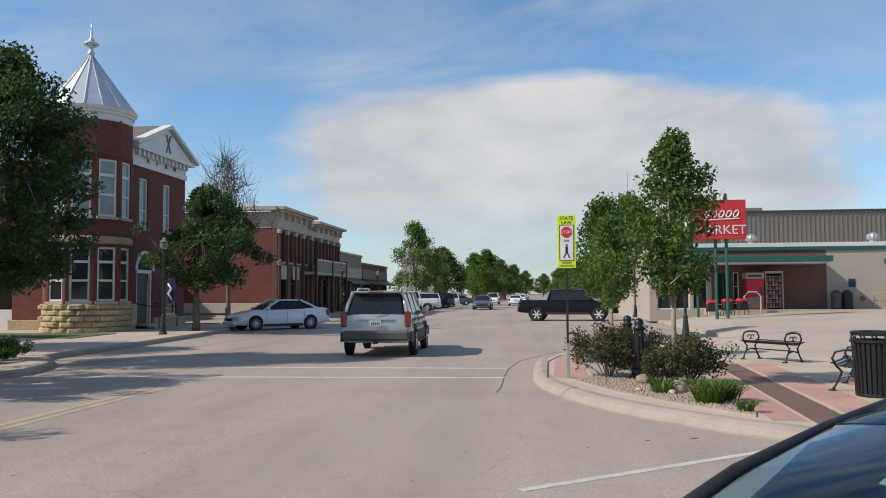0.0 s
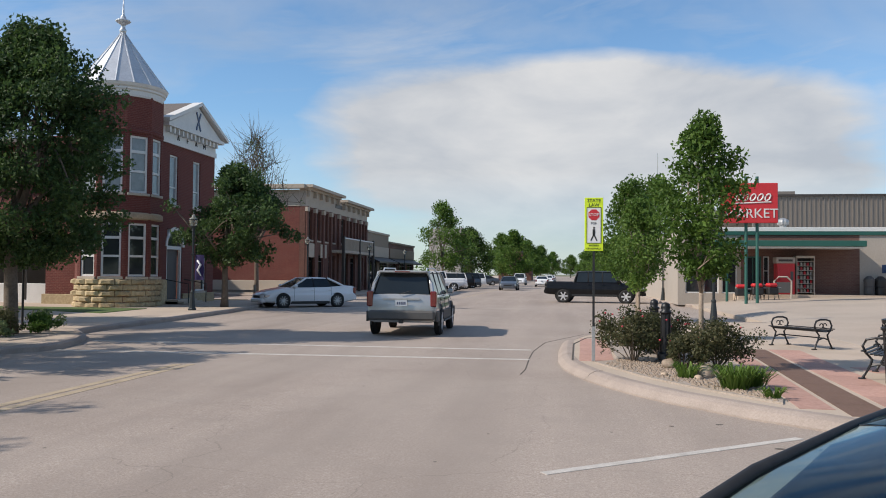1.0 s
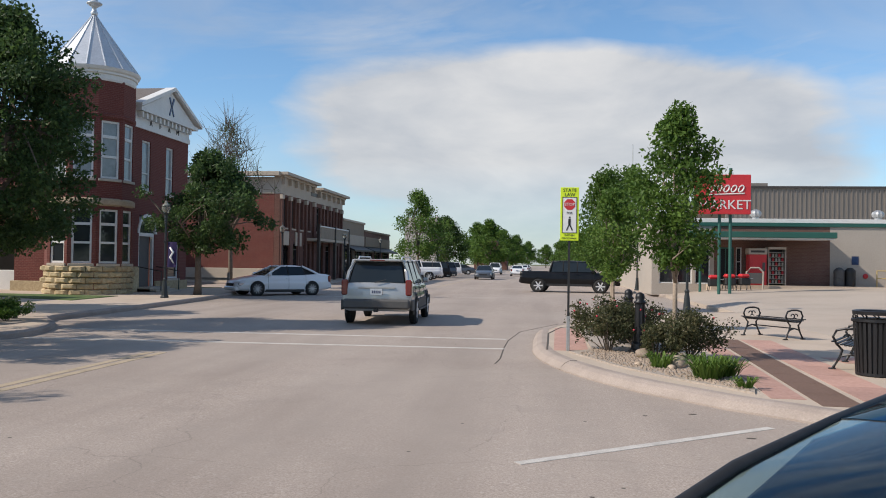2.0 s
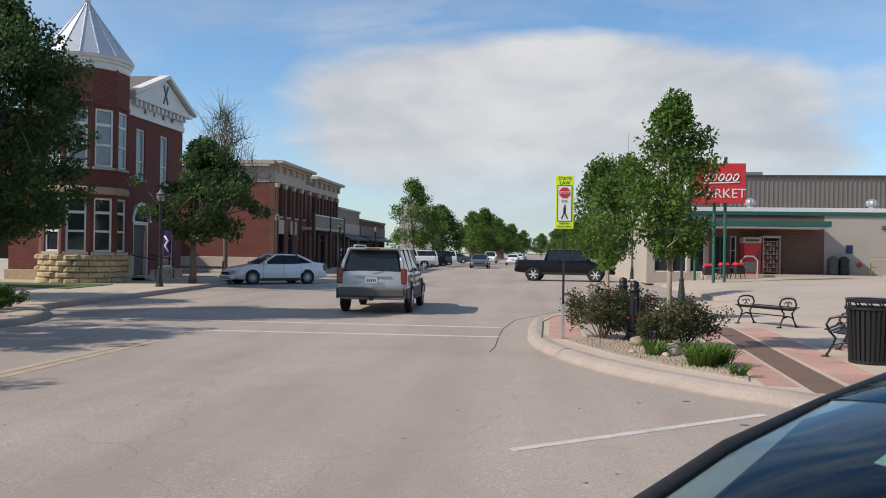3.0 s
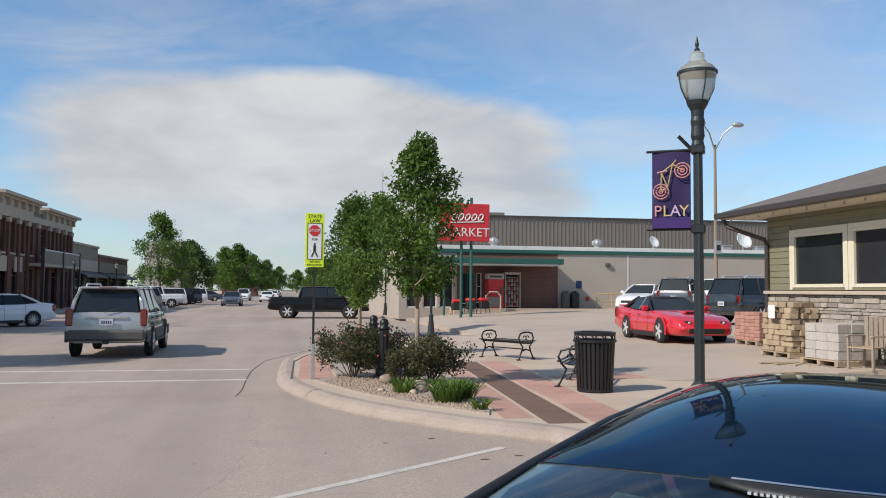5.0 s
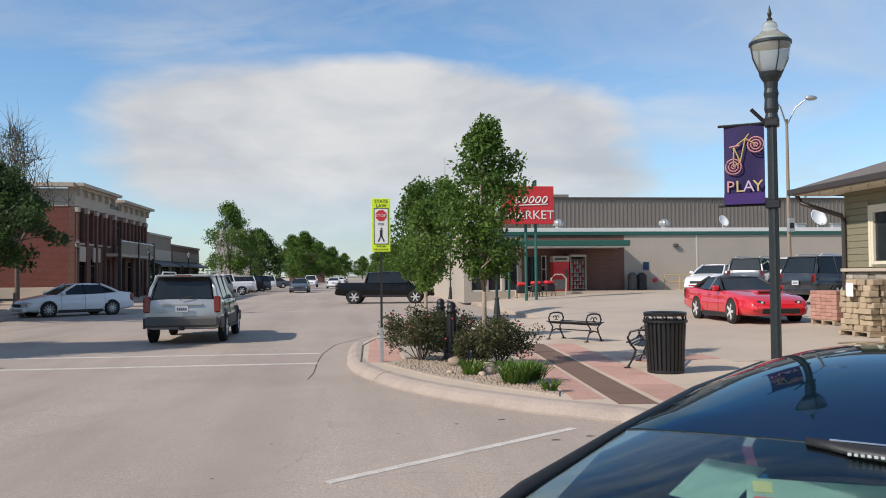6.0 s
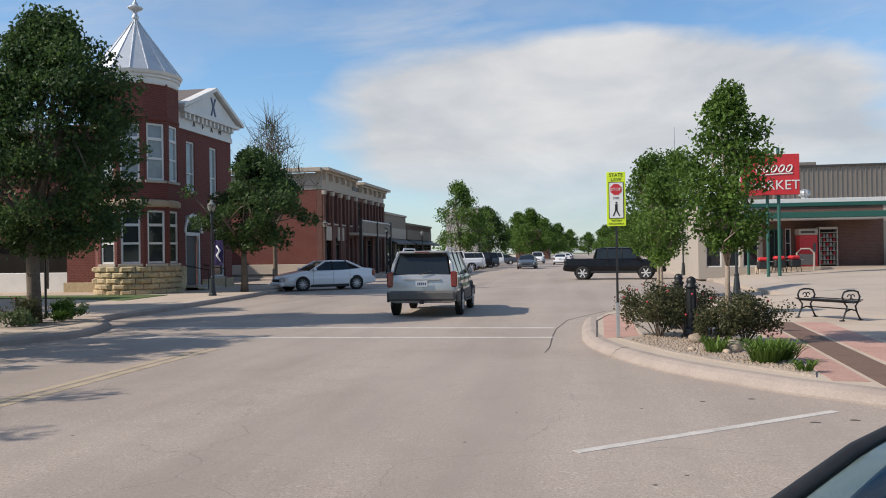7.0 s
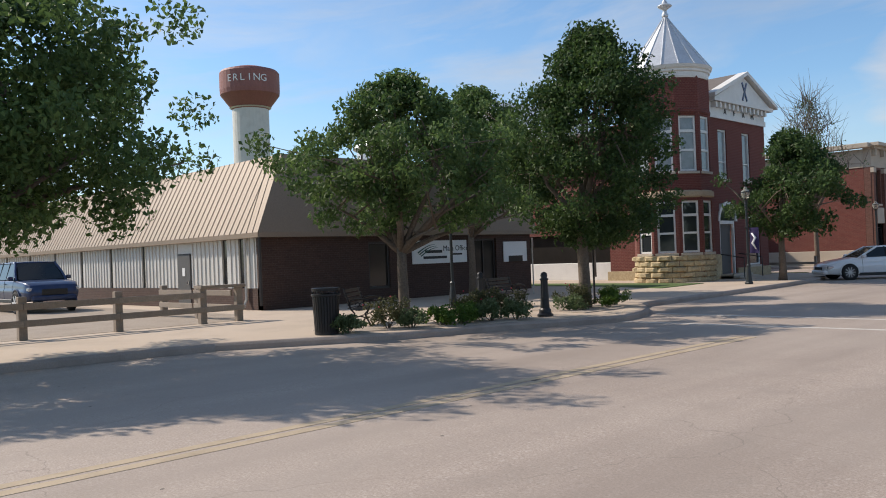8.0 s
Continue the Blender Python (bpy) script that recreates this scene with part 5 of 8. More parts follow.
def visitor_building():
    """Small shop: ledge-stone base, olive siding, cream windows, hipped shingle roof."""
    v = thing("stone_shop", "olive-sided shop with ledge-stone base and hipped shingle roof", "building")
    X, yc = 11.8, 18.9
    fx = on_x(X, -1)
    z0 = 0.2
    hol = [(15.95, 17.85, 1.86, 3.12), (13.7, 15.75, 1.86, 3.12)]
    bm = bmesh.new()
    wall_with_holes(bm, 2.0, yc, 1.78, 3.75, hol, 0.25, fx)
    part("wall", bm, M_OLIVE, v)
    part("wall", boxed(X, X + 0.25, 2.0, yc, 0.0, 1.7), M_BLOCKGREY, v)
    part("wall", boxed(X + 0.25, 24, yc - 0.25, yc, 0.0, 3.75), M_OLIVE, v)
    part("wall", boxed(X + 0.25, 24, 2.0, 2.25, 0.0, 3.75), M_OLIVE, v)
    part("floor_slab", boxed(X + 0.25, 24, 2.25, yc - 0.25, 0.0, 0.3), M_WALK, v)
    part("ceiling", boxed(X + 0.25, 24, 2.25, yc - 0.25, 3.5, 3.6), M_BROWN, v)
    part("back_wall", boxed(X + 3.4, X + 3.5, 2.25, yc - 0.25, 0.3, 3.5), M_BROWN, v)
    z = 1.80
    while z < 3.7:
        for a, b in ((17.95, yc), (2.0, 13.6)) if 1.8 < z < 3.2 else ((2.0, yc),):
            part("board", boxed(X - 0.022, X - 0.001, a, b, z, z + 0.145, 0.004), M_OLIVE, v)
        z += 0.155
    for h in hol:
        window(v, fx, *h, M_CREAM, M_GLASS, (), w=0.075, inner=0.02)
        bm = bmesh.new()
        for a, b, c, d in ((h[0] - 0.09, h[0], h[2] - 0.05, h[3] + 0.1), (h[1], h[1] + 0.09, h[2] - 0.05, h[3] + 0.1), (h[0], h[1], h[3], h[3] + 0.1)):
            block(bm, X - 0.05, X + 0.02, a, b, c, d)
        part("casing", bm, M_CREAM, v)
    part("ledge", boxed(X - 0.14, X + 0.02, 2.0, yc + 0.02, 1.70, 1.78, 0.01), M_SANDTRIM, v, "tan stone sill ledge")
    rnd = random.Random(11)
    z = 0.22
    while z < 1.66:
        h = rnd.choice((0.07, 0.09, 0.11))
        y = yc
        while y > 12.0:
            w = rnd.uniform(0.18, 0.55)
            d = rnd.uniform(0.02, 0.075)
            part("stone", boxed(X - d, X + 0.01, max(y - w, 11.8) + 0.006, y - 0.006, z, min(z + h - 0.008, 1.69), 0.008), M_VENEER, v)
            y -= w
        z += h
    # hipped roof
    ex, zt = X - 0.85, 3.78
    bm = bmesh.new()
    a = [(ex, 1.0, zt), (25, 1.0, zt), (25, yc + 0.85, zt), (ex, yc + 0.85, zt)]
    lo = [bm.verts.new(p) for p in a]
    lo2 = [bm.verts.new((p[0], p[1], zt - 0.02)) for p in a]
    r0, r1 = bm.verts.new((18.4, 8.0, 6.3)), bm.verts.new((18.4, 13.2, 6.3))
    bm.faces.new((lo[0], lo[3], r1, r0))
    bm.faces.new((lo[3], lo[2], r1))
    bm.faces.new((lo[2], lo[1], r0, r1))
    bm.faces.new((lo[1], lo[0], r0))
    bm.faces.new(lo2)
    for i in range(4):
        bm.faces.new((lo[i], lo[(i + 1) % 4], lo2[(i + 1) % 4], lo2[i]))
    bmesh.ops.recalc_face_normals(bm, faces=bm.faces[:])
    part("roof", bm, M_SHINGLE, v)
    part("gutter", boxed(ex - 0.1, ex + 0.02, 1.0, yc + 0.95, 3.62, 3.77, 0.02), M_BROWN, v)
    part("gutter", boxed(ex + 0.02, 25, yc + 0.83, yc + 0.95, 3.62, 3.77, 0.02), M_BROWN, v)
    part("soffit", boxed(ex + 0.02, X + 0.1, 1.0, yc + 0.8, 3.60, 3.66), M_CREAM, v)
    bm = bmesh.new()
    tube(bm, [(ex + 0.05, yc + 0.75, 3.62), (ex + 0.15, yc + 0.72, 3.42), (X - 0.1, yc - 0.02, 3.05), (X - 0.08, yc - 0.06, 2.9), (X - 0.08, yc - 0.06, 0.35)], 0.055, 8)
    part("downspout", bm, M_BROWN, v)
    for i in range(14):
        bm = bmesh.new()
        y = yc + 0.4 - i * 0.62
        lathe(bm, [(0.012, 0.05), (0.02, 0.02), (0.028, 0), (0.02, -0.03), (0.004, -0.045)], 8, (ex + 0.08, y, 3.56))
        part("string_bulb", bm, M_GLOBE, v)
    # red boxes inside
    for y in (16.6, 14.4):
        part("interior_box", boxed(X + 0.7, X + 1.0, y - 0.35, y + 0.35, 1.3, 2.05, 0.03), M_RED, v, "red crate behind the glass")


visitor_building()


def water_tower():
    w = thing("water_tower", "rust-red and white water tower far behind the roofs", "water tower", (-153.5, 93.0, 0))
    bm = bmesh.new()
    lathe(bm, [(4.6, -0.05), (3.85, 3), (3.85, 34.6), (4.4, 34.9)], 32)
    part("stem", bm, M_WHITEPANEL, w)
    bm = bmesh.new()
    lathe(bm, [(3.85, 34.5), (4.4, 35.2), (6.2, 37.6), (6.3, 38.5), (6.3, 42.2), (5.9, 42.7), (3.2, 43.5), (0.6, 43.9), (0.02, 43.95)], 36)
    part("tank", bm, surface("tank_rust_red", (0.23, 0.085, 0.072), (0.28, 0.11, 0.09), 0.6, fine=3, coarse=0.3, bump=0.05, stain=0.2), w)
    # letters wrapped round the tank, seen from the street
    a0 = math.atan2(-93.0, 153.5)
    for i, ch in enumerate("ERLING"):
        a = a0 + (i - 3.0) * 0.235
        m = pose(6.33 * math.cos(a), 6.33 * math.sin(a), 40.3, 90, 0, math.degrees(a) + 90)
        lettering(ch, 2.1, M_WHITE, w, m, depth=0.02)
    bm = bmesh.new()
    tube(bm, [(3.5, -2.2, 26), (3.9, -3.0, 26), (3.9, -3.0, 29), (4.3, -2.2, 29)], 0.12, 6)
    part("ladder_cage", bm, M_GALV, w)


water_tower()
# ---- trees and plants ----
def leaf_mesh(name, centres, per, spread, size, rng, squash=0.8, droop=0.0):
    """Many small folded leaves scattered in clumps round the given centres."""
    c = np.repeat(np.asarray(centres, float), per, axis=0)
    n = len(c)
    d = rng.normal(size=(n, 3))
    d /= np.linalg.norm(d, axis=1, keepdims=True)
    rad = spread * rng.random((n, 1)) ** 0.45
    p = c + d * rad * np.array([1, 1, squash])
    p[:, 2] -= droop * rad[:, 0]
    ax = rng.normal(size=(n, 3))
    ax[:, 2] -= 0.35
    ax /= np.linalg.norm(ax, axis=1, keepdims=True)
    side = np.cross(ax, rng.normal(size=(n, 3)))
    side /= np.linalg.norm(side, axis=1, keepdims=True)
    nor = np.cross(ax, side)
    s = size * (0.6 + 0.8 * rng.random((n, 1)))
    tip, base = p + ax * s, p - ax * s * 0.5
    a, b = p + side * s * 0.45 + nor * s * 0.16, p - side * s * 0.45 + nor * s * 0.16
    verts = np.stack([base, a, tip, b], 1).reshape(-1, 3)
    idx = np.arange(n)[:, None] * 4 + np.arange(4)
    me = bpy.data.meshes.new(name)
    me.from_pydata(verts.tolist(), [], idx.tolist())
    return me


def limb_tree(at, height, fork, trunk_r, shape, clumps, per, spread, leaf, leaves, bark, label, seed, limbs=7, name="tree", squash=0.8, lean=(0, 0), twigs=0):
    """A trunk that forks into bending limbs; clumps of leaves fill shape(rng) -> offset from the crown's foot."""
    rng = np.random.default_rng(seed)
    t = thing(name, label, "tree", at, group="street trees")
    bm = bmesh.new()
    top = Vector((lean[0], lean[1], fork))
    tube(bm, [(0, 0, -0.02), (trunk_r * 0.2, 0, fork * 0.3), (lean[0] * 0.6, lean[1] * 0.6, fork * 0.7), tuple(top)], [trunk_r * 1.35, trunk_r, trunk_r * 0.9, trunk_r * 0.8], 9)
    cs = np.array([shape(rng) for _ in range(clumps)])
    order = rng.permutation(clumps)
    for k in range(limbs):
        e = Vector(cs[order[k % clumps]])
        mid = top.lerp(e, 0.5) + Vector(rng.normal(size=3) * 0.12 * height * 0.2)
        mid.z = max(mid.z, fork)
        tube(bm, [tuple(top * 0.93), tuple(top.lerp(mid, 0.6)), tuple(mid), tuple(mid.lerp(e, 0.9))], [trunk_r * 0.62, trunk_r * 0.45, trunk_r * 0.3, trunk_r * 0.1], 6)
        for q in range(3):
            f = Vector(cs[order[(k * 3 + q + limbs) % clumps]])
            s0 = mid.lerp(e, 0.1 + 0.2 * q)
            if (f - s0).length < height * 0.55:
                tube(bm, [tuple(s0), tuple(s0.lerp(f, 0.5) + Vector((0, 0, 0.1))), tuple(f)], [trunk_r * 0.22, trunk_r * 0.14, trunk_r * 0.05], 5)
    for k in range(twigs):
        e = Vector(cs[order[k % clumps]])
        d = Vector(rng.normal(size=3))
        d.z = abs(d.z) + 0.8
        d.normalize()
        ln = height * rng.uniform(0.08, 0.2)
        tube(bm, [tuple(e), tuple(e + d * ln * 0.5 + Vector(rng.normal(size=3) * 0.1)), tuple(e + d * ln)], [0.016, 0.010, 0.004], 4)
    part("trunk", bm, bark, t, smooth=True)
    me = leaf_mesh("crown", cs, per, spread, leaf, rng, squash)
    me.materials.append(leaves)
    cr = new("crown", me)
    cr.parent = t
    return t


def egg(cx, cy, z0, z1, r, power=1.0, fat=0.45, shell=0.35, lobes=0.28, seed=0.0):
    """Points through a lobed, egg-shaped crown, denser to its skin, with bays and stray shoots."""
    def f(rng):
        h = rng.random() ** power
        w = r * (math.sin(math.pi * min(0.98, max(0.06, h ** fat))) ** 0.75)
        a = rng.random() * 2 * math.pi
        n = noise.noise(Vector((1.7 * math.cos(a) + r * 3.1 + seed, 1.7 * math.sin(a) + z1, 3.2 * h)))
        w *= 1 + lobes * 2.0 * n
        rr = w * (shell + (1 - shell) * rng.random() ** 0.5)
        if rng.random() < 0.05:
            rr, h = rr * 1.22, min(1.07, h + 0.05)
        top = 1 + 0.10 * noise.noise(Vector((2.2 * math.cos(a) * rr / max(r, 0.1), 2.2 * math.sin(a) * rr / max(r, 0.1), z1 + seed)))
        return (cx + rr * math.cos(a), cy + rr * math.sin(a), z0 + (z1 - z0) * h * top)
    return f


# young ornamental trees along the near kerb
limb_tree((2.23, 14.13, 0.15), 4.3, 1.35, 0.045, egg(0.04, 0, 1.62, 4.1, 0.80, 1.0, 0.62, 0.1, 0.26), 150, 75, 0.25, 0.050, M_LEAF, M_BARK_L,
          "young green tree with a slim pale forked trunk", 3, limbs=9)
limb_tree((1.75, 20.4, 0.15), 4.0, 1.3, 0.04, egg(0.02, 0, 1.25, 3.3, 0.64, 0.95, 0.58, 0.1, 0.34), 85, 75, 0.25, 0.055, M_LEAF_L, M_BARK_L,
          "young light-green tree beside the kerb", 4, limbs=8)
limb_tree((2.6, 31.0, 0.15), 6.0, 1.6, 0.07, egg(-0.2, 0, 1.5, 4.95, 1.2, 0.95, 0.6, 0.1, 0.34), 120, 80, 0.42, 0.075, M_LEAF, M_BARK_L,
          "light-green street tree at the side street", 5, limbs=8)
limb_tree((6.6, 62.0, 0.15), 8.0, 2.0, 0.12, egg(0, 0, 2.0, 8.3, 2.6, 0.9, 0.6, 0.2), 100, 90, 0.8, 0.13, M_LEAF, M_BARK,
          "leafy street tree beyond the market corner", 6)
# across the street
limb_tree((-13.16, 17.89, 0.15), 8.0, 2.4, 0.16, egg(0.10, 0.55, 1.75, 7.5, 2.22, 0.85, 0.74, 0.35, 0.20), 380, 150, 0.46, 0.072, M_LEAF_O, M_BARK,
          "dense dark-green tree with an upright oval crown", 7, limbs=9)
limb_tree((-14.15, 12.30, 0.15), 6.0, 1.75, 0.13, egg(0.15, 0.15, 2.25, 5.6, 2.75, 0.85, 0.55, 0.15, 0.55), 200, 120, 0.38, 0.075, M_LEAF_M, M_BARK,
          "spreading ash tree with open limbs over the benches", 8, limbs=14, twigs=10)
limb_tree((-16.0, 3.3, 0.15), 7.4, 2.2, 0.2, egg(0.0, 0.2, 2.2, 6.9, 4.0, 0.9, 0.60, 0.2, 0.30), 420, 160, 0.58, 0.085, M_LEAF_M, M_BARK,
          "broad shade tree overhanging the rail fence", 9, limbs=14)
limb_tree((-14.76, 34.04, 0.15), 6.2, 1.9, 0.14, egg(0.55, 0, 1.95, 5.95, 2.4, 0.95, 0.58, 0.1, 0.32), 210, 90, 0.44, 0.10, M_LEAF_O, M_BARK,
          "rounded green street tree before the brick hall", 10, limbs=10)
limb_tree((-19.9, 20.6, 0.15), 7.4, 2.3, 0.13, egg(0.0, 0.4, 3.0, 7.4, 2.7, 0.9, 0.58, 0.15, 0.36), 240, 120, 0.42, 0.08, M_LEAF_M, M_BARK,
          "leafy tree shading the walk before the brown office", 15, limbs=10)
limb_tree((-18.6, 47.5, 0.1), 10.0, 3.5, 0.13, egg(-0.2, 0, 5.0, 9.6, 2.2, 0.9, 0.5, 0.1), 130, 16, 0.45, 0.07, M_LEAF_PALE, M_BARK,
          "half-bare tree with grey twigs above thin foliage", 11, limbs=22, twigs=330)
limb_tree((-13.9, 92.0, 0.15), 10.0, 2.4, 0.15, egg(0, 0, 2.4, 9.4, 2.9, 0.85, 0.5, 0.15), 90, 90, 0.8, 0.15, M_LEAF_L, M_BARK,
          "light-green open-crowned street tree before the shops", 12)
limb_tree((-12.6, 108.0, 0.15), 8.0, 1.8, 0.17, egg(0, 0, 1.6, 7.2, 3.2, 0.85, 0.55, 0.3), 130, 90, 0.8, 0.16, M_LEAF_D, M_BARK,
          "dark round street tree further down the block", 13)
far = limb_tree((-12.0, 190.0, 0.0), 12.0, 2.5, 0.25, egg(0, 0, 2.0, 11.5, 5.0, 0.95, 0.58, 0.15, 0.42), 130, 75, 1.2, 0.28, M_LEAF, M_BARK,
                "large street tree far down the road", 14)
for i, (x, y, s) in enumerate(((-16, 205, 1.0), (-11, 235, 0.95), (-17, 255, 1.1), (-9, 290, 1.0), (-5.5, 330, 0.9), (9, 150, 0.72), (11, 118, 0.66), (8, 92, 0.6), (12, 190, 0.85),
                               (10, 235, 0.9), (13, 280, 1.0), (8, 320, 1.0), (2, 380, 0.9), (-14, 400, 1.1), (12, 420, 1.1), (-22, 150, 0.9), (17, 75, 0.55))):
    o = copy_thing(far, pose(x, y, -0.02, 0, 0, 47 * i))
    o.scale = (s, s, s)
# a far belt of woods closes the horizon
rng = np.random.default_rng(21)
cs = []
for k in range(900):
    a = rng.uniform(-math.pi, math.pi)
    r = rng.uniform(430, 600)
    x, y = r * math.sin(a), r * math.cos(a)
    if abs(x + 6) < 14 and y > 0:
        continue
    cs.append((x, y, rng.uniform(0.5, 9)))
me = leaf_mesh("far_woods", cs, 26, 9.0, 1.6, rng, 0.6)
me.materials.append(M_LEAF)
tagged(new("far_woods", me), "far belt of green woods on the horizon", "woods", kind="stuff")
cs = [(x, y, z) for x, y, z in zip(rng.uniform(30, 80, 60), rng.uniform(95, 130, 60), rng.uniform(3, 9, 60))]
me = leaf_mesh("woods_behind_market", cs, 40, 2.5, 0.4, rng, 0.8)
me.materials.append(M_LEAF)
tagged(new("woods_behind_market", me), "green treetops behind the market roof", "woods", kind="stuff")
cs = [(x, y, z) for x, y, z in zip(rng.uniform(-75, -48, 50), rng.uniform(38, 52, 50), rng.uniform(2, 8, 50))]
me = leaf_mesh("woods_behind_office", cs, 40, 1.6, 0.22, rng, 0.8)
me.materials.append(M_LEAF)
tagged(new("woods_behind_office", me), "treetops behind the office roof", "woods", kind="stuff")


def shrub(at, r, h, leaves, label, seed, blooms=0, leaf=0.035, per=60, clumps=42, name="shrub", stems=14):
    rng = np.random.default_rng(seed)
    s = thing(name, label, "shrub", at, group="bed shrubs")
    cs = []
    for _ in range(clumps):
        a, q = rng.random() * 6.283, rng.random() ** 0.5
        zz = h * (0.28 + 0.66 * rng.random())
        w = r * (0.75 + 0.3 * math.sin(3 * a + seed)) * min(1.0, 0.55 + zz / h)
        cs.append((w * q * math.cos(a), w * q * math.sin(a), zz * (1 - 0.25 * q)))
    bm = bmesh.new()
    for k in range(stems):
        e = cs[k % len(cs)]
        tube(bm, [(e[0] * 0.12, e[1] * 0.12, -0.01), (e[0] * 0.5, e[1] * 0.5, e[2] * 0.55), e], [0.012, 0.009, 0.004], 5)
    part("woody_base", bm, M_BARK, s)
    me = leaf_mesh("foliage", cs, per, r * 0.27, leaf, rng, 0.85)
    me.materials.append(leaves)
    fo = new("foliage", me)
    fo.parent = s
    for k in range(blooms):
        a, q = rng.random() * 6.283, 0.4 + 0.6 * rng.random()
        bm = bmesh.new()
        lathe(bm, [(0.003, 0), (0.014, 0.007), (0.019, 0.02), (0.012, 0.03), (0.002, 0.033)], 7,
              (r * q * math.cos(a), r * q * math.sin(a), h * (0.7 + 0.3 * rng.random()) * (1 - 0.2 * q)))
        part("bloom", bm, M_PETAL, s)
    return s


shrub((1.20, 15.0, 0.17), 0.68, 1.02, M_LEAF_SHRUB, "rose bush with bronze-green leaves and few red blooms", 31, 10, 0.032, 75, 75)
shrub((1.78, 15.9, 0.17), 0.66, 0.98, M_LEAF_SHRUB, "rose bush with bronze-green leaves beside the bollard", 32, 8, 0.032, 72, 70)
shrub((2.50, 14.2, 0.17), 0.66, 0.92, M_LEAF_SHRUB, "dense low rose bush under the young tree", 33, 3, 0.032, 75, 75)
shrub((1.92, 14.0, 0.17), 0.40, 0.66, M_LEAF_SHRUB, "low rose bush in the gravel bed", 34, 2, 0.03, 80, 40)
shrub((1.2, 18.2, 0.17), 0.5, 0.3, M_LEAF_PALE, "low pale ground cover in the gravel", 35, 0, 0.03, 50, 30)
for i, (x, y, r, h, m) in enumerate(((-13.6, 10.25, 0.40, 0.42, M_LEAF_PALE), (-13.55, 11.3, 0.55, 0.75, M_LEAF_SHRUB), (-13.1, 11.6, 0.42, 0.42, M_LEAF_PALE), (-13.0, 12.4, 0.45, 0.45, M_LEAF),
                                     (-12.8, 12.9, 0.5, 0.5, M_LEAF), (-13.1, 13.5, 0.55, 0.85, M_LEAF_SHRUB), (-12.6, 13.6, 0.5, 0.5, M_LEAF_PALE), (-12.9, 14.2, 0.6, 0.8, M_LEAF_SHRUB),
                                     (-12.4, 14.2, 0.45, 0.5, M_LEAF_PALE), (-12.8, 16.9, 0.45, 0.45, M_LEAF_PALE), (-13.0, 17.3, 0.55, 0.75, M_LEAF_SHRUB), (-12.6, 18.2, 0.45, 0.5, M_LEAF), (-12.9, 18.9, 0.45, 0.6, M_LEAF_PALE))):
    shrub((x, y, 0.165), r, h, m, "clump of mixed green and pale foliage in the bed", 50 + i, 3 if m == M_LEAF_SHRUB else 0, 0.045, 45, 30, stems=6)


def blades(at, r, h, n, label, seed):
    rng = np.random.default_rng(seed)
    s = thing("daylily", label, "plant", at, group="daylilies")
    bm = bmesh.new()
    for _ in range(n):
        a, q = rng.random() * 6.283, rng.random() ** 0.5 * r * 0.45
        b = a + rng.normal() * 0.5
        hh, out, w = h * rng.uniform(0.6, 1.05), r * rng.uniform(0.3, 0.8), 0.012
        px, py = q * math.cos(a), q * math.sin(a)
        sx, sy = -math.sin(b) * w, math.cos(b) * w
        prev = None
        for f, zz, ww in ((0, 0, 1), (0.35, 0.62, 1.1), (0.75, 1.0, 0.8), (1.15, 0.86, 0.15)):
            x, y, z = px + out * f * math.cos(b), py + out * f * math.sin(b), hh * zz - 0.005
            cur = (bm.verts.new((x - sx * ww, y - sy * ww, z)), bm.verts.new((x + sx * ww, y + sy * ww, z)))
            if prev:
                bm.faces.new((prev[0], prev[1], cur[1], cur[0]))
            prev = cur
    part("foliage", bm, M_GRASSBLADE, s)


blades((2.28, 11.65, 0.17), 0.38, 0.33, 150, "arching clump of bright green daylily leaves", 61)
blades((2.58, 11.95, 0.17), 0.34, 0.27, 110, "arching clump of bright green daylily leaves", 62)
blades((1.80, 12.75, 0.17), 0.28, 0.24, 70, "small clump of green daylily leaves", 63)
blades((2.60, 10.9, 0.17), 0.2, 0.15, 40, "small tuft of green blades at the bed's edge", 64)

# gravel and boulders
rng = np.random.default_rng(5)
poly = [(0.68, 14.3), (1.25, 12.85), (1.88, 11.7), (2.42, 10.9), (2.6, 10.6), (2.68, 11.2), (2.7, 14.5), (1.0, 15.3)]


def within(x, y):
    c = False
    for (xa, ya), (xb, yb) in zip(poly, poly[1:] + poly[:1]):
        if (ya > y) != (yb > y) and x < (xb - xa) * (y - ya) / (yb - ya) + xa:
            c = not c
    return c


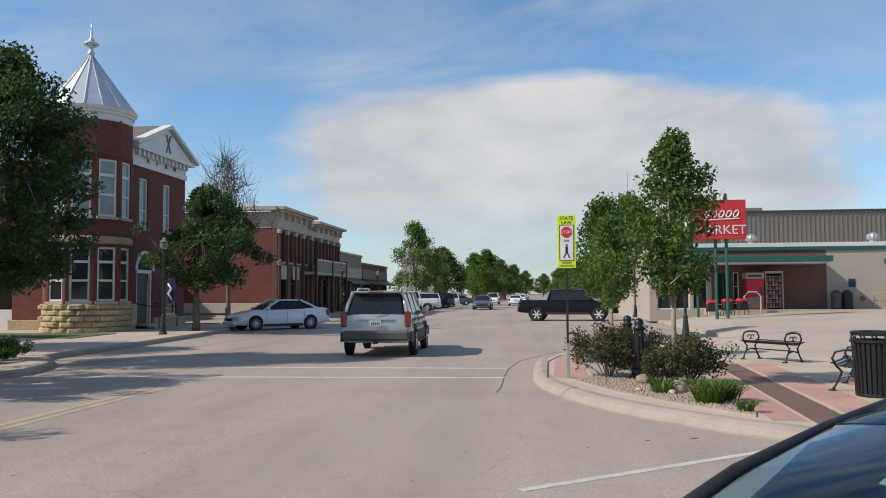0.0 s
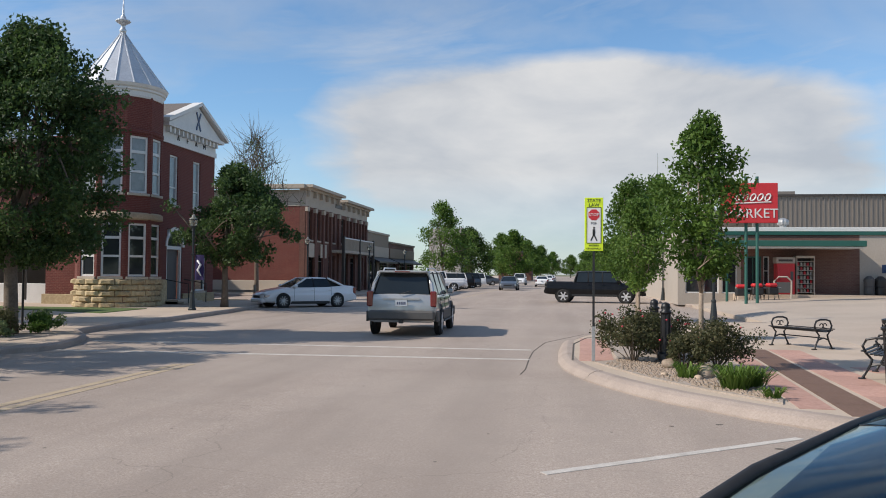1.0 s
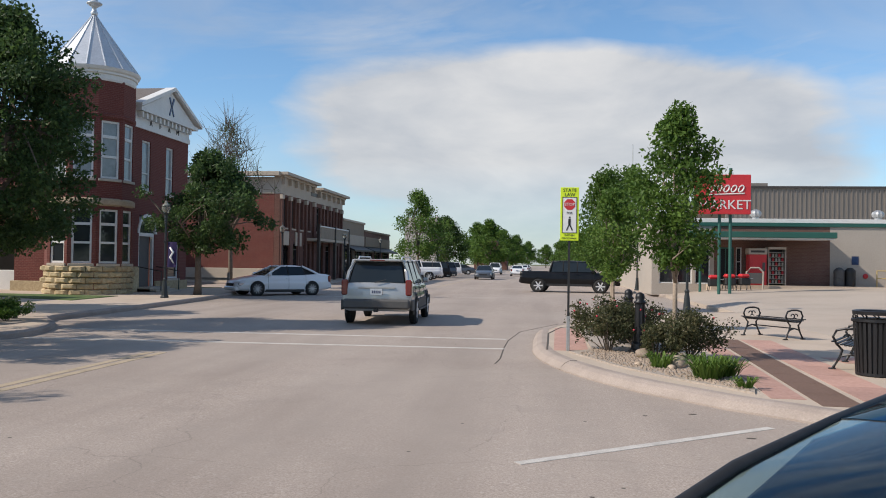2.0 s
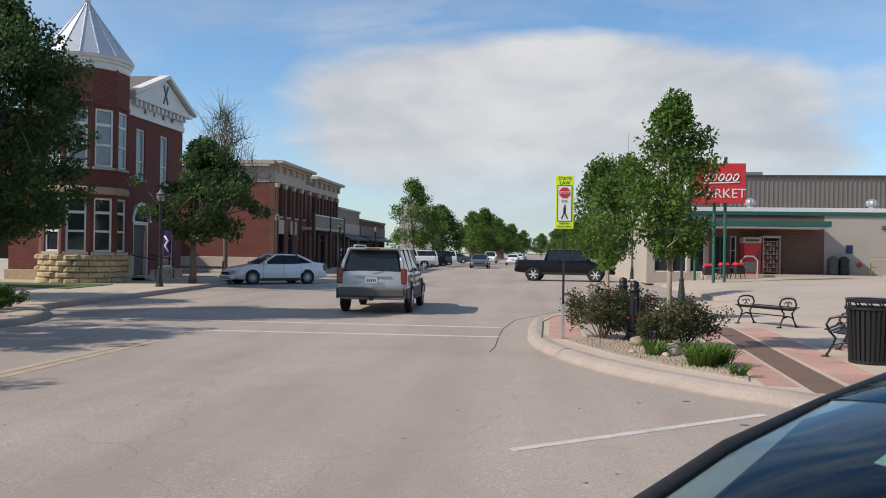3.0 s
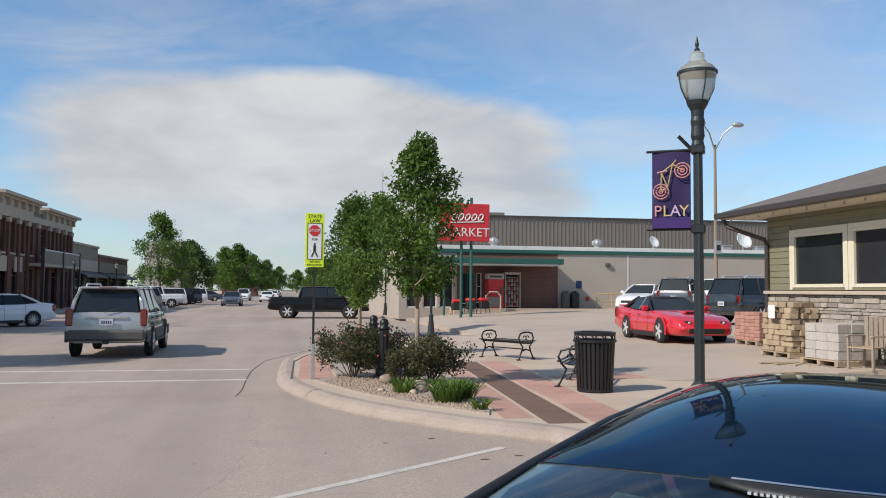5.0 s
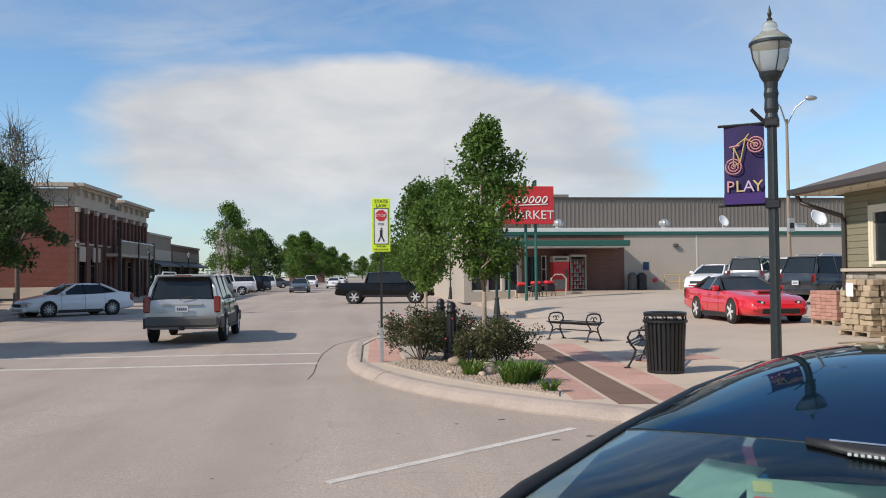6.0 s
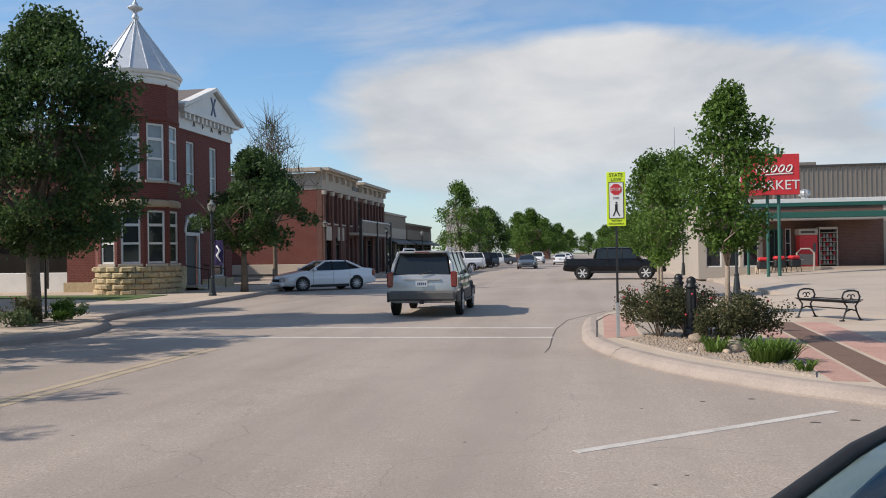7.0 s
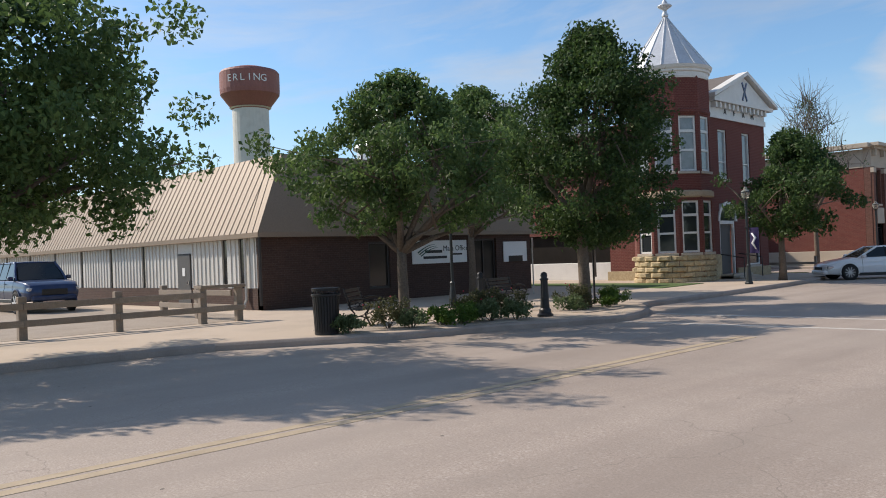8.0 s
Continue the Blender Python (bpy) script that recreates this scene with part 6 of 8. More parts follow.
bm = bmesh.new()
made = 0
while made < 1500:
    x, y = rng.uniform(0.4, 2.8), rng.uniform(10, 15.3)
    if not within(x, y):
        continue
    s = rng.uniform(0.018, 0.045)
    base = [bm.verts.new((x + s * (0.8 + 0.4 * rng.random()) * math.cos(k * 1.2566), y + s * (0.8 + 0.4 * rng.random()) * math.sin(k * 1.2566), 0.168)) for k in range(5)]
    tp = bm.verts.new((x, y, 0.172 + s * 0.7))
    for k in range(5):
        bm.faces.new((base[k], base[(k + 1) % 5], tp))
    made += 1
tagged(part("gravel", bm, M_PEBBLE), "pale river pebbles over the bed", "gravel", kind="stuff")
for x, y, s in ((2.08, 12.9, 0.16), (1.72, 14.05, 0.14), (1.95, 12.6, 0.07), (1.5, 12.9, 0.06)):
    bm = bmesh.new()
    bmesh.ops.create_icosphere(bm, subdivisions=3, radius=s)
    for v in bm.verts:
        v.co *= 1 + 0.25 * noise.noise(v.co * 6 + Vector((x, y, 0)))
        v.co.z *= 0.7
        v.co += Vector((x, y, 0.17 + s * 0.4))
    tagged(part("boulder", bm, M_PEBBLE, smooth=True), "pale rounded boulder in the gravel bed", "boulder", group="boulders")
# ---- street furniture ----
def street_lamp(at, label, banner=None, turn=0.0, group="street lamps"):
    """Fluted post with a skirted base, acrylic acorn globe and finial, about 4.15 m high."""
    p = thing("street_lamp", label, "street lamp", at, turn, group=group)
    bm = bmesh.new()
    lathe(bm, [(0.160, 0.000), (0.160, 0.057), (0.132, 0.095), (0.120, 0.189), (0.088, 0.520), (0.070, 0.661), (0.080, 0.690), (0.080, 0.737), (0.045, 0.784)], 20, flute=0.06)
    part("base", bm, M_POLE, p)
    bm = bmesh.new()
    lathe(bm, [(0.046, 0.775), (0.041, 2.93)], 20, flute=0.07)
    part("post", bm, M_POLE, p)
    bm = bmesh.new()
    lathe(bm, [(0.046, 2.90), (0.058, 2.93), (0.050, 2.97), (0.062, 3.01), (0.056, 3.10), (0.064, 3.15), (0.056, 3.19), (0.060, 3.25), (0.090, 3.30), (0.100, 3.335), (0.09, 3.34)], 18)
    part("capital", bm, M_POLE, p)
    bm = bmesh.new()
    lathe(bm, [(0.088, 3.335), (0.118, 3.38), (0.150, 3.46), (0.170, 3.56), (0.174, 3.60), (0.166, 3.630), (0.140, 3.660), (0.098, 3.685), (0.074, 3.712), (0.064, 3.735), (0.068, 3.755), (0.054, 3.785), (0.022, 3.805)], 48, flute=0.025)
    g = part("globe", bm, M_GLOBE, p, "translucent ribbed acorn globe", True)
    bm = bmesh.new()
    lathe(bm, [(0.172, 3.585), (0.182, 3.588), (0.182, 3.612), (0.170, 3.616)], 24)
    for k in range(4):
        a = k * math.pi / 2 + 0.5
        tube(bm, [(0.10 * math.cos(a), 0.10 * math.sin(a), 3.33), (0.160 * math.cos(a), 0.160 * math.sin(a), 3.46), (0.181 * math.cos(a), 0.181 * math.sin(a), 3.595)], 0.006, 5)
    part("cage", bm, M_POLE, g)
    bm = bmesh.new()
    lathe(bm, [(0.022, 3.80), (0.026, 3.82), (0.012, 3.84), (0.020, 3.87), (0.014, 3.89), (0.003, 3.945)], 8)
    part("finial", bm, M_POLE, p)
    return p


def banner_on(lamp, ox, z0, z1, w, cloth, hem, art):
    bm = bmesh.new()
    nx, nz = 10, 12
    rows = []
    for i in range(nx + 1):
        for j in range(nz + 1):
            u, v = i / nx, j / nz
            rows.append(bm.verts.new((ox - w * u, 0.02 * math.sin(5 * u + 2.5 * v) * (1 - v * 0.6), z0 + (z1 - z0) * v)))
    for i in range(nx):
        for j in range(nz):
            a = i * (nz + 1) + j
            bm.faces.new((rows[a], rows[a + 1], rows[a + nz + 2], rows[a + nz + 1]))
    r = bmesh.ops.extrude_face_region(bm, geom=bm.faces[:])
    for v in r["geom"]:
        if isinstance(v, bmesh.types.BMVert):
            v.co.y += 0.006
    bmesh.ops.recalc_face_normals(bm, faces=bm.faces[:])
    b = part("banner", bm, cloth, lamp, "navy cloth street banner")
    for z in (z0 - 0.01, z1 + 0.01):
        bm = bmesh.new()
        tube(bm, [(0, 0, z), (ox - w - 0.05, 0, z)], 0.013, 6)
        part("banner_arm", bm, M_IRON, lamp)
        part("clamp", boxed(-0.062, 0.062, -0.058, 0.058, z - 0.04, z + 0.04, 0.01), M_IRON, lamp)
    return b


C_TURN = -32.0
lampc = street_lamp((3.762, 7.165, 0.15), "dark fluted street lamp with acorn globe and navy banner", turn=C_TURN)
banner_on(lampc, -0.066, 2.17, 2.88, 0.345, M_NAVY, M_PURPLE, True)
ban = lampc.children[-1]
BX, BW = -0.066, 0.345
part("banner_hem", boxed(BX - BW, BX, -0.033, -0.027, 2.17, 2.27), M_PURPLE, lampc, "purple banner hem")
face = facing("-y")
for i, (ch, m) in enumerate(zip("PLAY", (M_PINK, M_OCHRE, M_LILAC, M_OCHRE))):
    lettering(ch, 0.145, m, lampc, Matrix.Translation((BX - BW + 0.055 + i * 0.078, -0.036, 2.325)) @ face, depth=0.003)
for cx, cz, r in ((BX - BW + 0.085, 2.51, 0.068), (BX - 0.068, 2.70, 0.068)):
    for q in (1.0, 0.62, 0.25):
        bm = bmesh.new()
        tube(bm, [(cx + r * q * math.cos(a), -0.036, cz + r * q * math.sin(a)) for a in [i * 6.2832 / 20 for i in range(21)]], 0.007, 4)
        part("printed_wheel", bm, M_PINK, lampc)
w1, w2 = Vector((BX - BW + 0.085, -0.036, 2.51)), Vector((BX - 0.068, -0.036, 2.70))
crank, seat, head = Vector((BX - 0.20, -0.036, 2.55)), Vector((BX - BW + 0.09, -0.036, 2.685)), Vector((BX - 0.155, -0.036, 2.76))
for a, b in ((w1, crank), (w1, seat), (seat, crank), (seat, head), (crank, head), (head, w2), (head, head + Vector((0.03, 0, 0.04)))):
    bm = bmesh.new()
    tube(bm, [tuple(a), tuple(b)], 0.006, 4)
    part("printed_frame", bm, M_OCHRE, lampc)
bm = bmesh.new()
tube(bm, [tuple(seat + Vector((-0.04, 0, 0))), tuple(seat + Vector((0.05, 0, 0.015)))], 0.009, 4)
part("printed_seat", bm, M_PINK, lampc)
bm = bmesh.new()
tube(bm, [(-0.06, 0, 2.9), (-0.17, -0.02, 3.02)], 0.018, 6)
part("flag_holder", bm, M_IRON, lampc)

lampa = street_lamp((-14.66, 30.71, 0.15), "black street lamp with white globe and dark banner")
banner_on(lampa, 0.46, 1.2, 2.2, 0.36, M_NAVY, M_PURPLE, False)
bm = bmesh.new()
tube(bm, [(0.20, -0.035, 1.98), (0.34, -0.035, 1.80), (0.22, -0.035, 1.60), (0.36, -0.035, 1.36)], [0.035, 0.045, 0.045, 0.02], 6)
part("printed_emblem", bm, M_WHITE, lampa, "plain white printed curve", True)
for x, y, lab in ((-16.4, 50.6, "black street lamp before the brick block"), (-15.6, 64.0, "black street lamp by the balcony"), (-15.5, 78.0, "black street lamp before the shops"),
                  (-15.5, 96.0, "black street lamp further down the block"), (4.81, 28.03, "black street lamp at the side street"), (5.9, 52.0, "black street lamp at the market corner"),
                  (-17.1, 16.83, "black street lamp behind the bench")):
    street_lamp((x, y, 0.148), lab)


def bollard(at):
    b = thing("bollard", "black fluted cast-iron bollard with a ball top", "bollard", at, group="bollards")
    bm = bmesh.new()
    lathe(bm, [(0.19, 0), (0.19, 0.05), (0.15, 0.08), (0.14, 0.16), (0.11, 0.2), (0.10, 0.45)], 18)
    part("base", bm, M_IRON, b)
    bm = bmesh.new()
    lathe(bm, [(0.095, 0.45), (0.085, 0.86)], 20, flute=0.1)
    part("shaft", bm, M_IRON, b)
    bm = bmesh.new()
    lathe(bm, [(0.10, 0.86), (0.11, 0.89), (0.07, 0.92), (0.085, 0.97), (0.07, 1.03), (0.02, 1.06)], 16)
    part("cap", bm, M_IRON, b, smooth=True)


for p in ((1.74, 14.82, 0.17), (1.73, 16.64, 0.17), (-12.36, 15.22, 0.15), (-15.37, 16.19, 0.15)):
    bollard(p)


def scroll_bench(at, turn, label, back=False, length=1.35):
    b = thing("bench", label, "bench", at, turn, group="plaza benches")
    for k, x in enumerate((-length / 2 + 0.08, length / 2 - 0.08)):
        bm = bmesh.new()
        for s in (-1, 1):
            tube(bm, [(x, s * 0.26, 0.0), (x, s * 0.23, 0.06), (x, s * 0.15, 0.2), (x, s * 0.12, 0.3), (x, s * 0.2, 0.39)], [0.024, 0.02, 0.02, 0.02, 0.02], 7)
            tube(bm, [(x, s * 0.2, 0.39), (x, s * 0.25, 0.5), (x, s * 0.2, 0.6), (x, s * 0.08, 0.63), (x, 0, 0.63)], 0.02, 7)
            tube(bm, [(x, s * 0.05 + s * 0.05 * math.cos(a), 0.5 + 0.05 * math.sin(a)) for a in [i * 0.7 for i in range(8)]], 0.012, 5)
            block(bm, x - 0.03, x + 0.03, s * 0.26 - 0.05, s * 0.26 + 0.05, 0, 0.02)
        tube(bm, [(x, -0.15, 0.2), (x, 0, 0.24), (x, 0.15, 0.2)], 0.016, 6)
        part("end_frame", bm, M_IRON, b)
    for i in range(9):
        y, dip = -0.24 + i * 0.06, 0.055 * (abs(i - 4) / 4) ** 2
        part("slat", boxed(-length / 2, length / 2, y - 0.025, y + 0.025, 0.365 + dip, 0.385 + dip, 0.004), M_IRON, b)
    bm = bmesh.new()
    tube(bm, [(-length / 2 + 0.08, 0, 0.24), (length / 2 - 0.08, 0, 0.24)], 0.014, 6)
    part("stretcher", bm, M_IRON, b)
    if back:
        for i in range(4):
            part("back_slat", boxed(-length / 2, length / 2, 0.24 + i * 0.03, 0.26 + i * 0.03, 0.48 + i * 0.1, 0.55 + i * 0.1, 0.004), M_IRON, b)
        for x in (-length / 2 + 0.08, length / 2 - 0.08):
            bm = bmesh.new()
            tube(bm, [(x, 0.2, 0.38), (x, 0.27, 0.6), (x, 0.36, 0.88)], 0.02, 6)
            part("back_post", bm, M_IRON, b)


scroll_bench((5.12, 19.05, 0.152), -58, "black backless iron bench with scrolled arms")
scroll_bench((4.98, 13.75, 0.152), 62, "black iron bench with scrolled arms beside the litter bin")
scroll_bench((-15.0, 11.9, 0.15), 128, "black slatted bench with a back in tree shade", True, 1.5)
scroll_bench((-15.4, 17.4, 0.15), 105, "black slatted bench with a back by the entrance", True, 1.5)


def litter_bin(at):
    c = thing("litter_bin", "black slatted steel litter bin with a domed ring", "litter bin", at, group="litter bins")
    bm = bmesh.new()
    lathe(bm, [(0.20, 0.03), (0.235, 0.84), (0.20, 0.84), (0.18, 0.05)], 20)
    part("liner", bm, M_BLACK, c)
    for k in range(28):
        a = 2 * math.pi * k / 28
        part("slat", boxed(0, 0.008, -0.019, 0.019, 0.03, 0.8, 0, Matrix.Rotation(a, 4, "Z") @ Matrix.Translation((0.238, 0, 0)) @ Matrix.Rotation(0.045, 4, "Y")), M_IRON, c)
    for r, z in ((0.232, 0.0), (0.285, 0.79)):
        bm = bmesh.new()
        lathe(bm, [(r, z), (r + 0.02, z + 0.01), (r + 0.02, z + 0.045), (r, z + 0.055)], 28)
        part("hoop", bm, M_IRON, c)
    for z, w in ((0.90, 0.055),):
        bm = bmesh.new()
        lathe(bm, [(0.265, z), (0.29, z + 0.005), (0.295, z + w), (0.27, z + w + 0.01), (0.22, z + w), (0.22, z)], 28)
        part("rim", bm, M_IRON, c)
    for k in range(12):
        a = 2 * math.pi * k / 12
        bm = bmesh.new()
        tube(bm, [((0.278) * math.cos(a), 0.278 * math.sin(a), 0.82), (0.278 * math.cos(a + 0.12), 0.278 * math.sin(a + 0.12), 0.87), (0.278 * math.cos(a), 0.278 * math.sin(a), 0.91)], 0.012, 5)
        part("scroll", bm, M_IRON, c)
    return c


litter_bin((4.88, 12.72, 0.152)).scale = (1.13, 1.13, 0.98)
litter_bin((-13.83, 9.9, 0.15))


def crossing_sign():
    s = thing("crossing_sign", "fluorescent yellow stop-for-pedestrians crossing sign on a post", "traffic sign", (0.50, 15.0, 0.15), 0)
    part("post", boxed(-0.02, 0.02, 0.0, 0.035, 0.0, 2.86), M_BLACK, s)
    part("post_sleeve", boxed(-0.03, 0.03, -0.01, 0.045, 0.0, 0.62, 0.004), M_GALV, s)
    bd = part("board", boxed(-0.165, 0.165, -0.008, 0.0, 1.98, 2.94, 0.003), M_SIGNY, s)
    inner = part("panel", boxed(-0.125, 0.125, -0.012, -0.0085, 2.12, 2.76, 0.002), M_WHITE, bd, "white panel with rounded black outline")
    bm = bmesh.new()
    for a, b, c, d in ((-0.13, -0.12, 2.115, 2.765), (0.12, 0.13, 2.115, 2.765), (-0.12, 0.12, 2.755, 2.765), (-0.12, 0.12, 2.115, 2.125)):
        block(bm, a, b, -0.015, -0.0125, c, d)
    part("outline", bm, M_BLACK, bd)
    up = facing("-y")
    lettering("STATE", 0.085, M_BLACK, bd, Matrix.Translation((0, -0.010, 2.885)) @ up, depth=0.002)
    lettering("LAW", 0.085, M_BLACK, bd, Matrix.Translation((0, -0.010, 2.805)) @ up, depth=0.002)
    bm = bmesh.new()
    prism(bm, [(0.105 * math.cos(radians(22.5 + 45 * k)), 0.105 * math.sin(radians(22.5 + 45 * k))) for k in range(8)], 0, 0.003)
    o = part("octagon", bm, M_RED, bd, "red stop octagon")
    o.matrix_basis = Matrix.Translation((0, -0.0125, 2.63)) @ up
    lettering("STOP", 0.075, M_WHITE, bd, Matrix.Translation((0, -0.018, 2.63)) @ up, depth=0.002)
    lettering("FOR", 0.055, M_TRIMGREY, bd, Matrix.Translation((0, -0.0145, 2.475)) @ up, depth=0.002)
    bm = bmesh.new()
    block(bm, -0.012, 0.018, -0.016, -0.0125, 2.38, 2.41)
    block(bm, -0.022, 0.022, -0.016, -0.0125, 2.27, 2.37)
    for sgn in (-1, 1):
        block(bm, -0.011, 0.011, -0.016, -0.0125, -0.13, 0.0, 0, Matrix.Translation((0, 0, 2.28)) @ Matrix.Rotation(sgn * 0.42, 4, "Y"))
    part("symbol", bm, M_BLACK, bd, "plain black crossing symbol")
    lettering("WITHIN", 0.05, M_BLACK, bd, Matrix.Translation((0, -0.010, 2.075)) @ up, depth=0.002)
    lettering("CROSSWALK", 0.045, M_BLACK, bd, Matrix.Translation((0, -0.010, 2.02)) @ up, depth=0.002)


crossing_sign()


def twin_board_post(at, turn):
    s = thing("sign_post", "dark post with two tall narrow pale boards under the tree", "sign post", at, turn)
    part("post", boxed(-0.03, 0.03, 0.0, 0.05, -0.01, 2.95), M_BLACK, s)
    for k in (-1, 1):
        m = Matrix.Translation((0.085 * k - 0.06, -0.03, 2.03)) @ Matrix.Rotation(radians(5), 4, "Y")
        part("board", boxed(-0.06, 0.06, -0.012, 0.012, 0.0, 0.90, 0.004, m), M_BEIGE, s, "narrow pale board")
    part("lower_panel", boxed(-0.13, 0.10, -0.04, -0.02, 0.75, 1.98, 0.01), M_BROWN, s, "dark lower panel")


def back_sign(at, turn, h, w, hh, label):
    s = thing("road_sign", label, "traffic sign", at, turn, group="road signs")
    part("post", boxed(-0.03, 0.03, 0, 0.04, 0, h), M_GALV, s)
    part("plate", boxed(-w / 2, w / 2, -0.01, 0, h - hh, h, 0.003), M_GALV, s)


twin_board_post((-13.98, 19.55, 0.165), 135)
back_sign((-19.69, 23.70, 0.15), 120, 2.1, 0.12, 0.3, "slim pale post with a small plate")


def rail_fence():
    f = thing("rail_fence", "weathered two-rail wooden fence", "fence")
    ys = [11.2, 10.15, 7.95, 5.8, 3.6, 1.4, -0.8, -3.0, -5.2, -7.4]
    for i, y in enumerate(ys):
        part("post", boxed(-19.68, -19.5, y - 0.09, y + 0.09, 0.12, 1.12, 0.015), M_WOOD, f)
    for a, b in zip(ys, ys[1:]):
        if a == 11.2:
            continue
        for z in (0.52, 0.90):
            part("rail", boxed(-19.5, -19.44, b, a - 0.004, z - 0.075, z + 0.075, 0.008), M_WOOD, f)
    part("rail", boxed(-19.5, -19.44, 10.15, 11.3, 0.445, 0.595, 0.008), M_WOOD, f)
    part("rail", boxed(-19.7, -19.44, 10.05, 11.35, 1.06, 1.14, 0.008), M_WOOD, f)
    xs = [-21.8, -24.0]
    for i, x in enumerate(xs):
        part("post", boxed(x - 0.09, x + 0.09, 11.1, 11.28, 0.12, 1.1, 0.015), M_WOOD, f)
        a = xs[i - 1] if i else -19.6
        for z in (0.52, 0.90):
            part("rail", boxed(x, a - 0.09, 11.03, 11.09, z - 0.075, z + 0.075, 0.008), M_WOOD, f)


rail_fence()


def low_fence():
    f = thing("low_rail_fence", "low brown wooden rail fence behind the street tree", "fence")
    for x in (-16.5, -18.3, -20.1):
        part("post", boxed(x - 0.06, x + 0.06, 41.9, 42.02, 0.1, 1.0, 0.01), M_WOOD, f)
    part("rail", boxed(-20.2, -16.4, 41.85, 41.9, 0.6, 0.72, 0.006), M_WOOD, f)


low_fence()


def light_pole():
    p = thing("light_pole", "tall pale twin-arm lot light pole", "light pole", (19.4, 35.3, lotz(19.4, 35.3)))
    bm = bmesh.new()
    tube(bm, [(0, 0, 0), (0, 0, 8.0)], [0.10, 0.06], 10)
    part("pole", bm, M_TANPANEL, p)
    for s in (1, -1):
        bm = bmesh.new()
        tube(bm, [(0, 0, 7.7), (s * 0.35, -0.15, 8.5), (s * 0.75, -0.35, 8.85)], 0.035, 6)
        arm = part("arm", bm, M_GALV, p)
        bm = bmesh.new()
        bmesh.ops.create_icosphere(bm, subdivisions=2, radius=0.2)
        for v in bm.verts:
            v.co = Vector((v.co.x * 1.5 + s * 0.95, v.co.y * 0.8 - 0.4, v.co.z * 0.6 + 8.9))
        part("lamp_head", bm, M_GALV, arm, smooth=True)
    part("control_box", boxed(-0.14, 0.14, -0.26, -0.1, 2.9, 3.5, 0.01), M_GALV, p)
    part("notice", boxed(-0.1, 0.1, -0.265, -0.261, 3.05, 3.3), M_BLACK, p)


light_pole()


def market_sign():
    s = thing("market_sign", "red market sign board on green posts", "shop sign", (8.7, 40.0, lotz(8.7, 40.0) - 0.17))
    for x in (-0.35, 0.15):
        bm = bmesh.new()
        lathe(bm, [(0.075, 0), (0.075, 6.15), (0.0, 6.16)], 10, (x, 0.15, 0))
        part("post", bm, M_GREEN, s)
    bd = part("board", boxed(-1.55, 1.02, -0.12, 0.07, 3.95, 5.82, 0.02), M_RED, s)
    lettering("MARKET", 0.62, M_TRIM, bd, Matrix.Translation((-0.15, -0.13, 4.38)) @ facing("-y"), depth=0.01)
    bm = bmesh.new()
    for k in range(5):
        x = -0.75 + k * 0.33
        tube(bm, [(x + 0.11 * math.cos(a) + 0.06 * math.sin(a), -0.13, 5.15 + 0.16 * math.sin(a)) for a in [i * 6.2832 / 10 for i in range(11)]], 0.035, 5)
    tube(bm, [(-0.95, -0.13, 4.86), (0.72, -0.13, 4.93)], 0.03, 5)
    part("script_mark", bm, M_TRIM, bd, "plain white script loops")


market_sign()


def vending():
    v = thing("vending_machine", "red drinks vending machine with a pale header", "vending machine", (11.35, 45.3, WALK_Z), group="machines")
    part("cabinet", boxed(-0.45, 0.42, -0.4, 0.4, 0, 1.62, 0.02), M_RED, v)
    part("header", boxed(-0.5, 0.45, -0.43, 0.4, 1.62, 1.95, 0.03), M_BEIGE, v, "pale header panel")
    part("front_panel", boxed(-0.35, 0.1, -0.415, -0.4, 0.35, 1.45, 0.01), M_RED, v)
    part("coin_slot", boxed(0.2, 0.34, -0.42, -0.4, 0.75, 1.2), M_TRIMGREY, v)
    bm = bmesh.new()
    block(bm, -0.4, 0.3, -0.436, -0.431, 1.72, 1.83)
    part("text_bar", bm, M_BROWN, v)
    d = thing("ice_locker", "wire-fronted gas cylinder locker with an arched top", "locker", (12.3, 45.3, WALK_Z), group="machines")
    part("back", boxed(-0.45, 0.45, 0.2, 0.4, 0, 1.95, 0.02), M_BROWN, d)
    bm = bmesh.new()
    for x in (-0.45, 0.41):
        block(bm, x, x + 0.04, -0.4, 0.2, 0, 1.9)
    block(bm, -0.45, 0.45, -0.4, 0.2, 1.9, 2.02)
    part("frame", bm, M_BEIGE, d)
    for i in range(8):
        part("shelf", boxed(-0.41, 0.41, -0.39, 0.2, 0.1 + i * 0.23, 0.125 + i * 0.23), M_BEIGE, d)
    for i in range(7):
        for k in range(5):
            bm = bmesh.new()
            lathe(bm, [(0.06, 0), (0.06, 0.13), (0.03, 0.17)], 8, (-0.32 + k * 0.16, -0.2, 0.125 + i * 0.23))
            part("bottle", bm, M_BEIGE if (i + k) % 3 else M_RED, d)


vending()


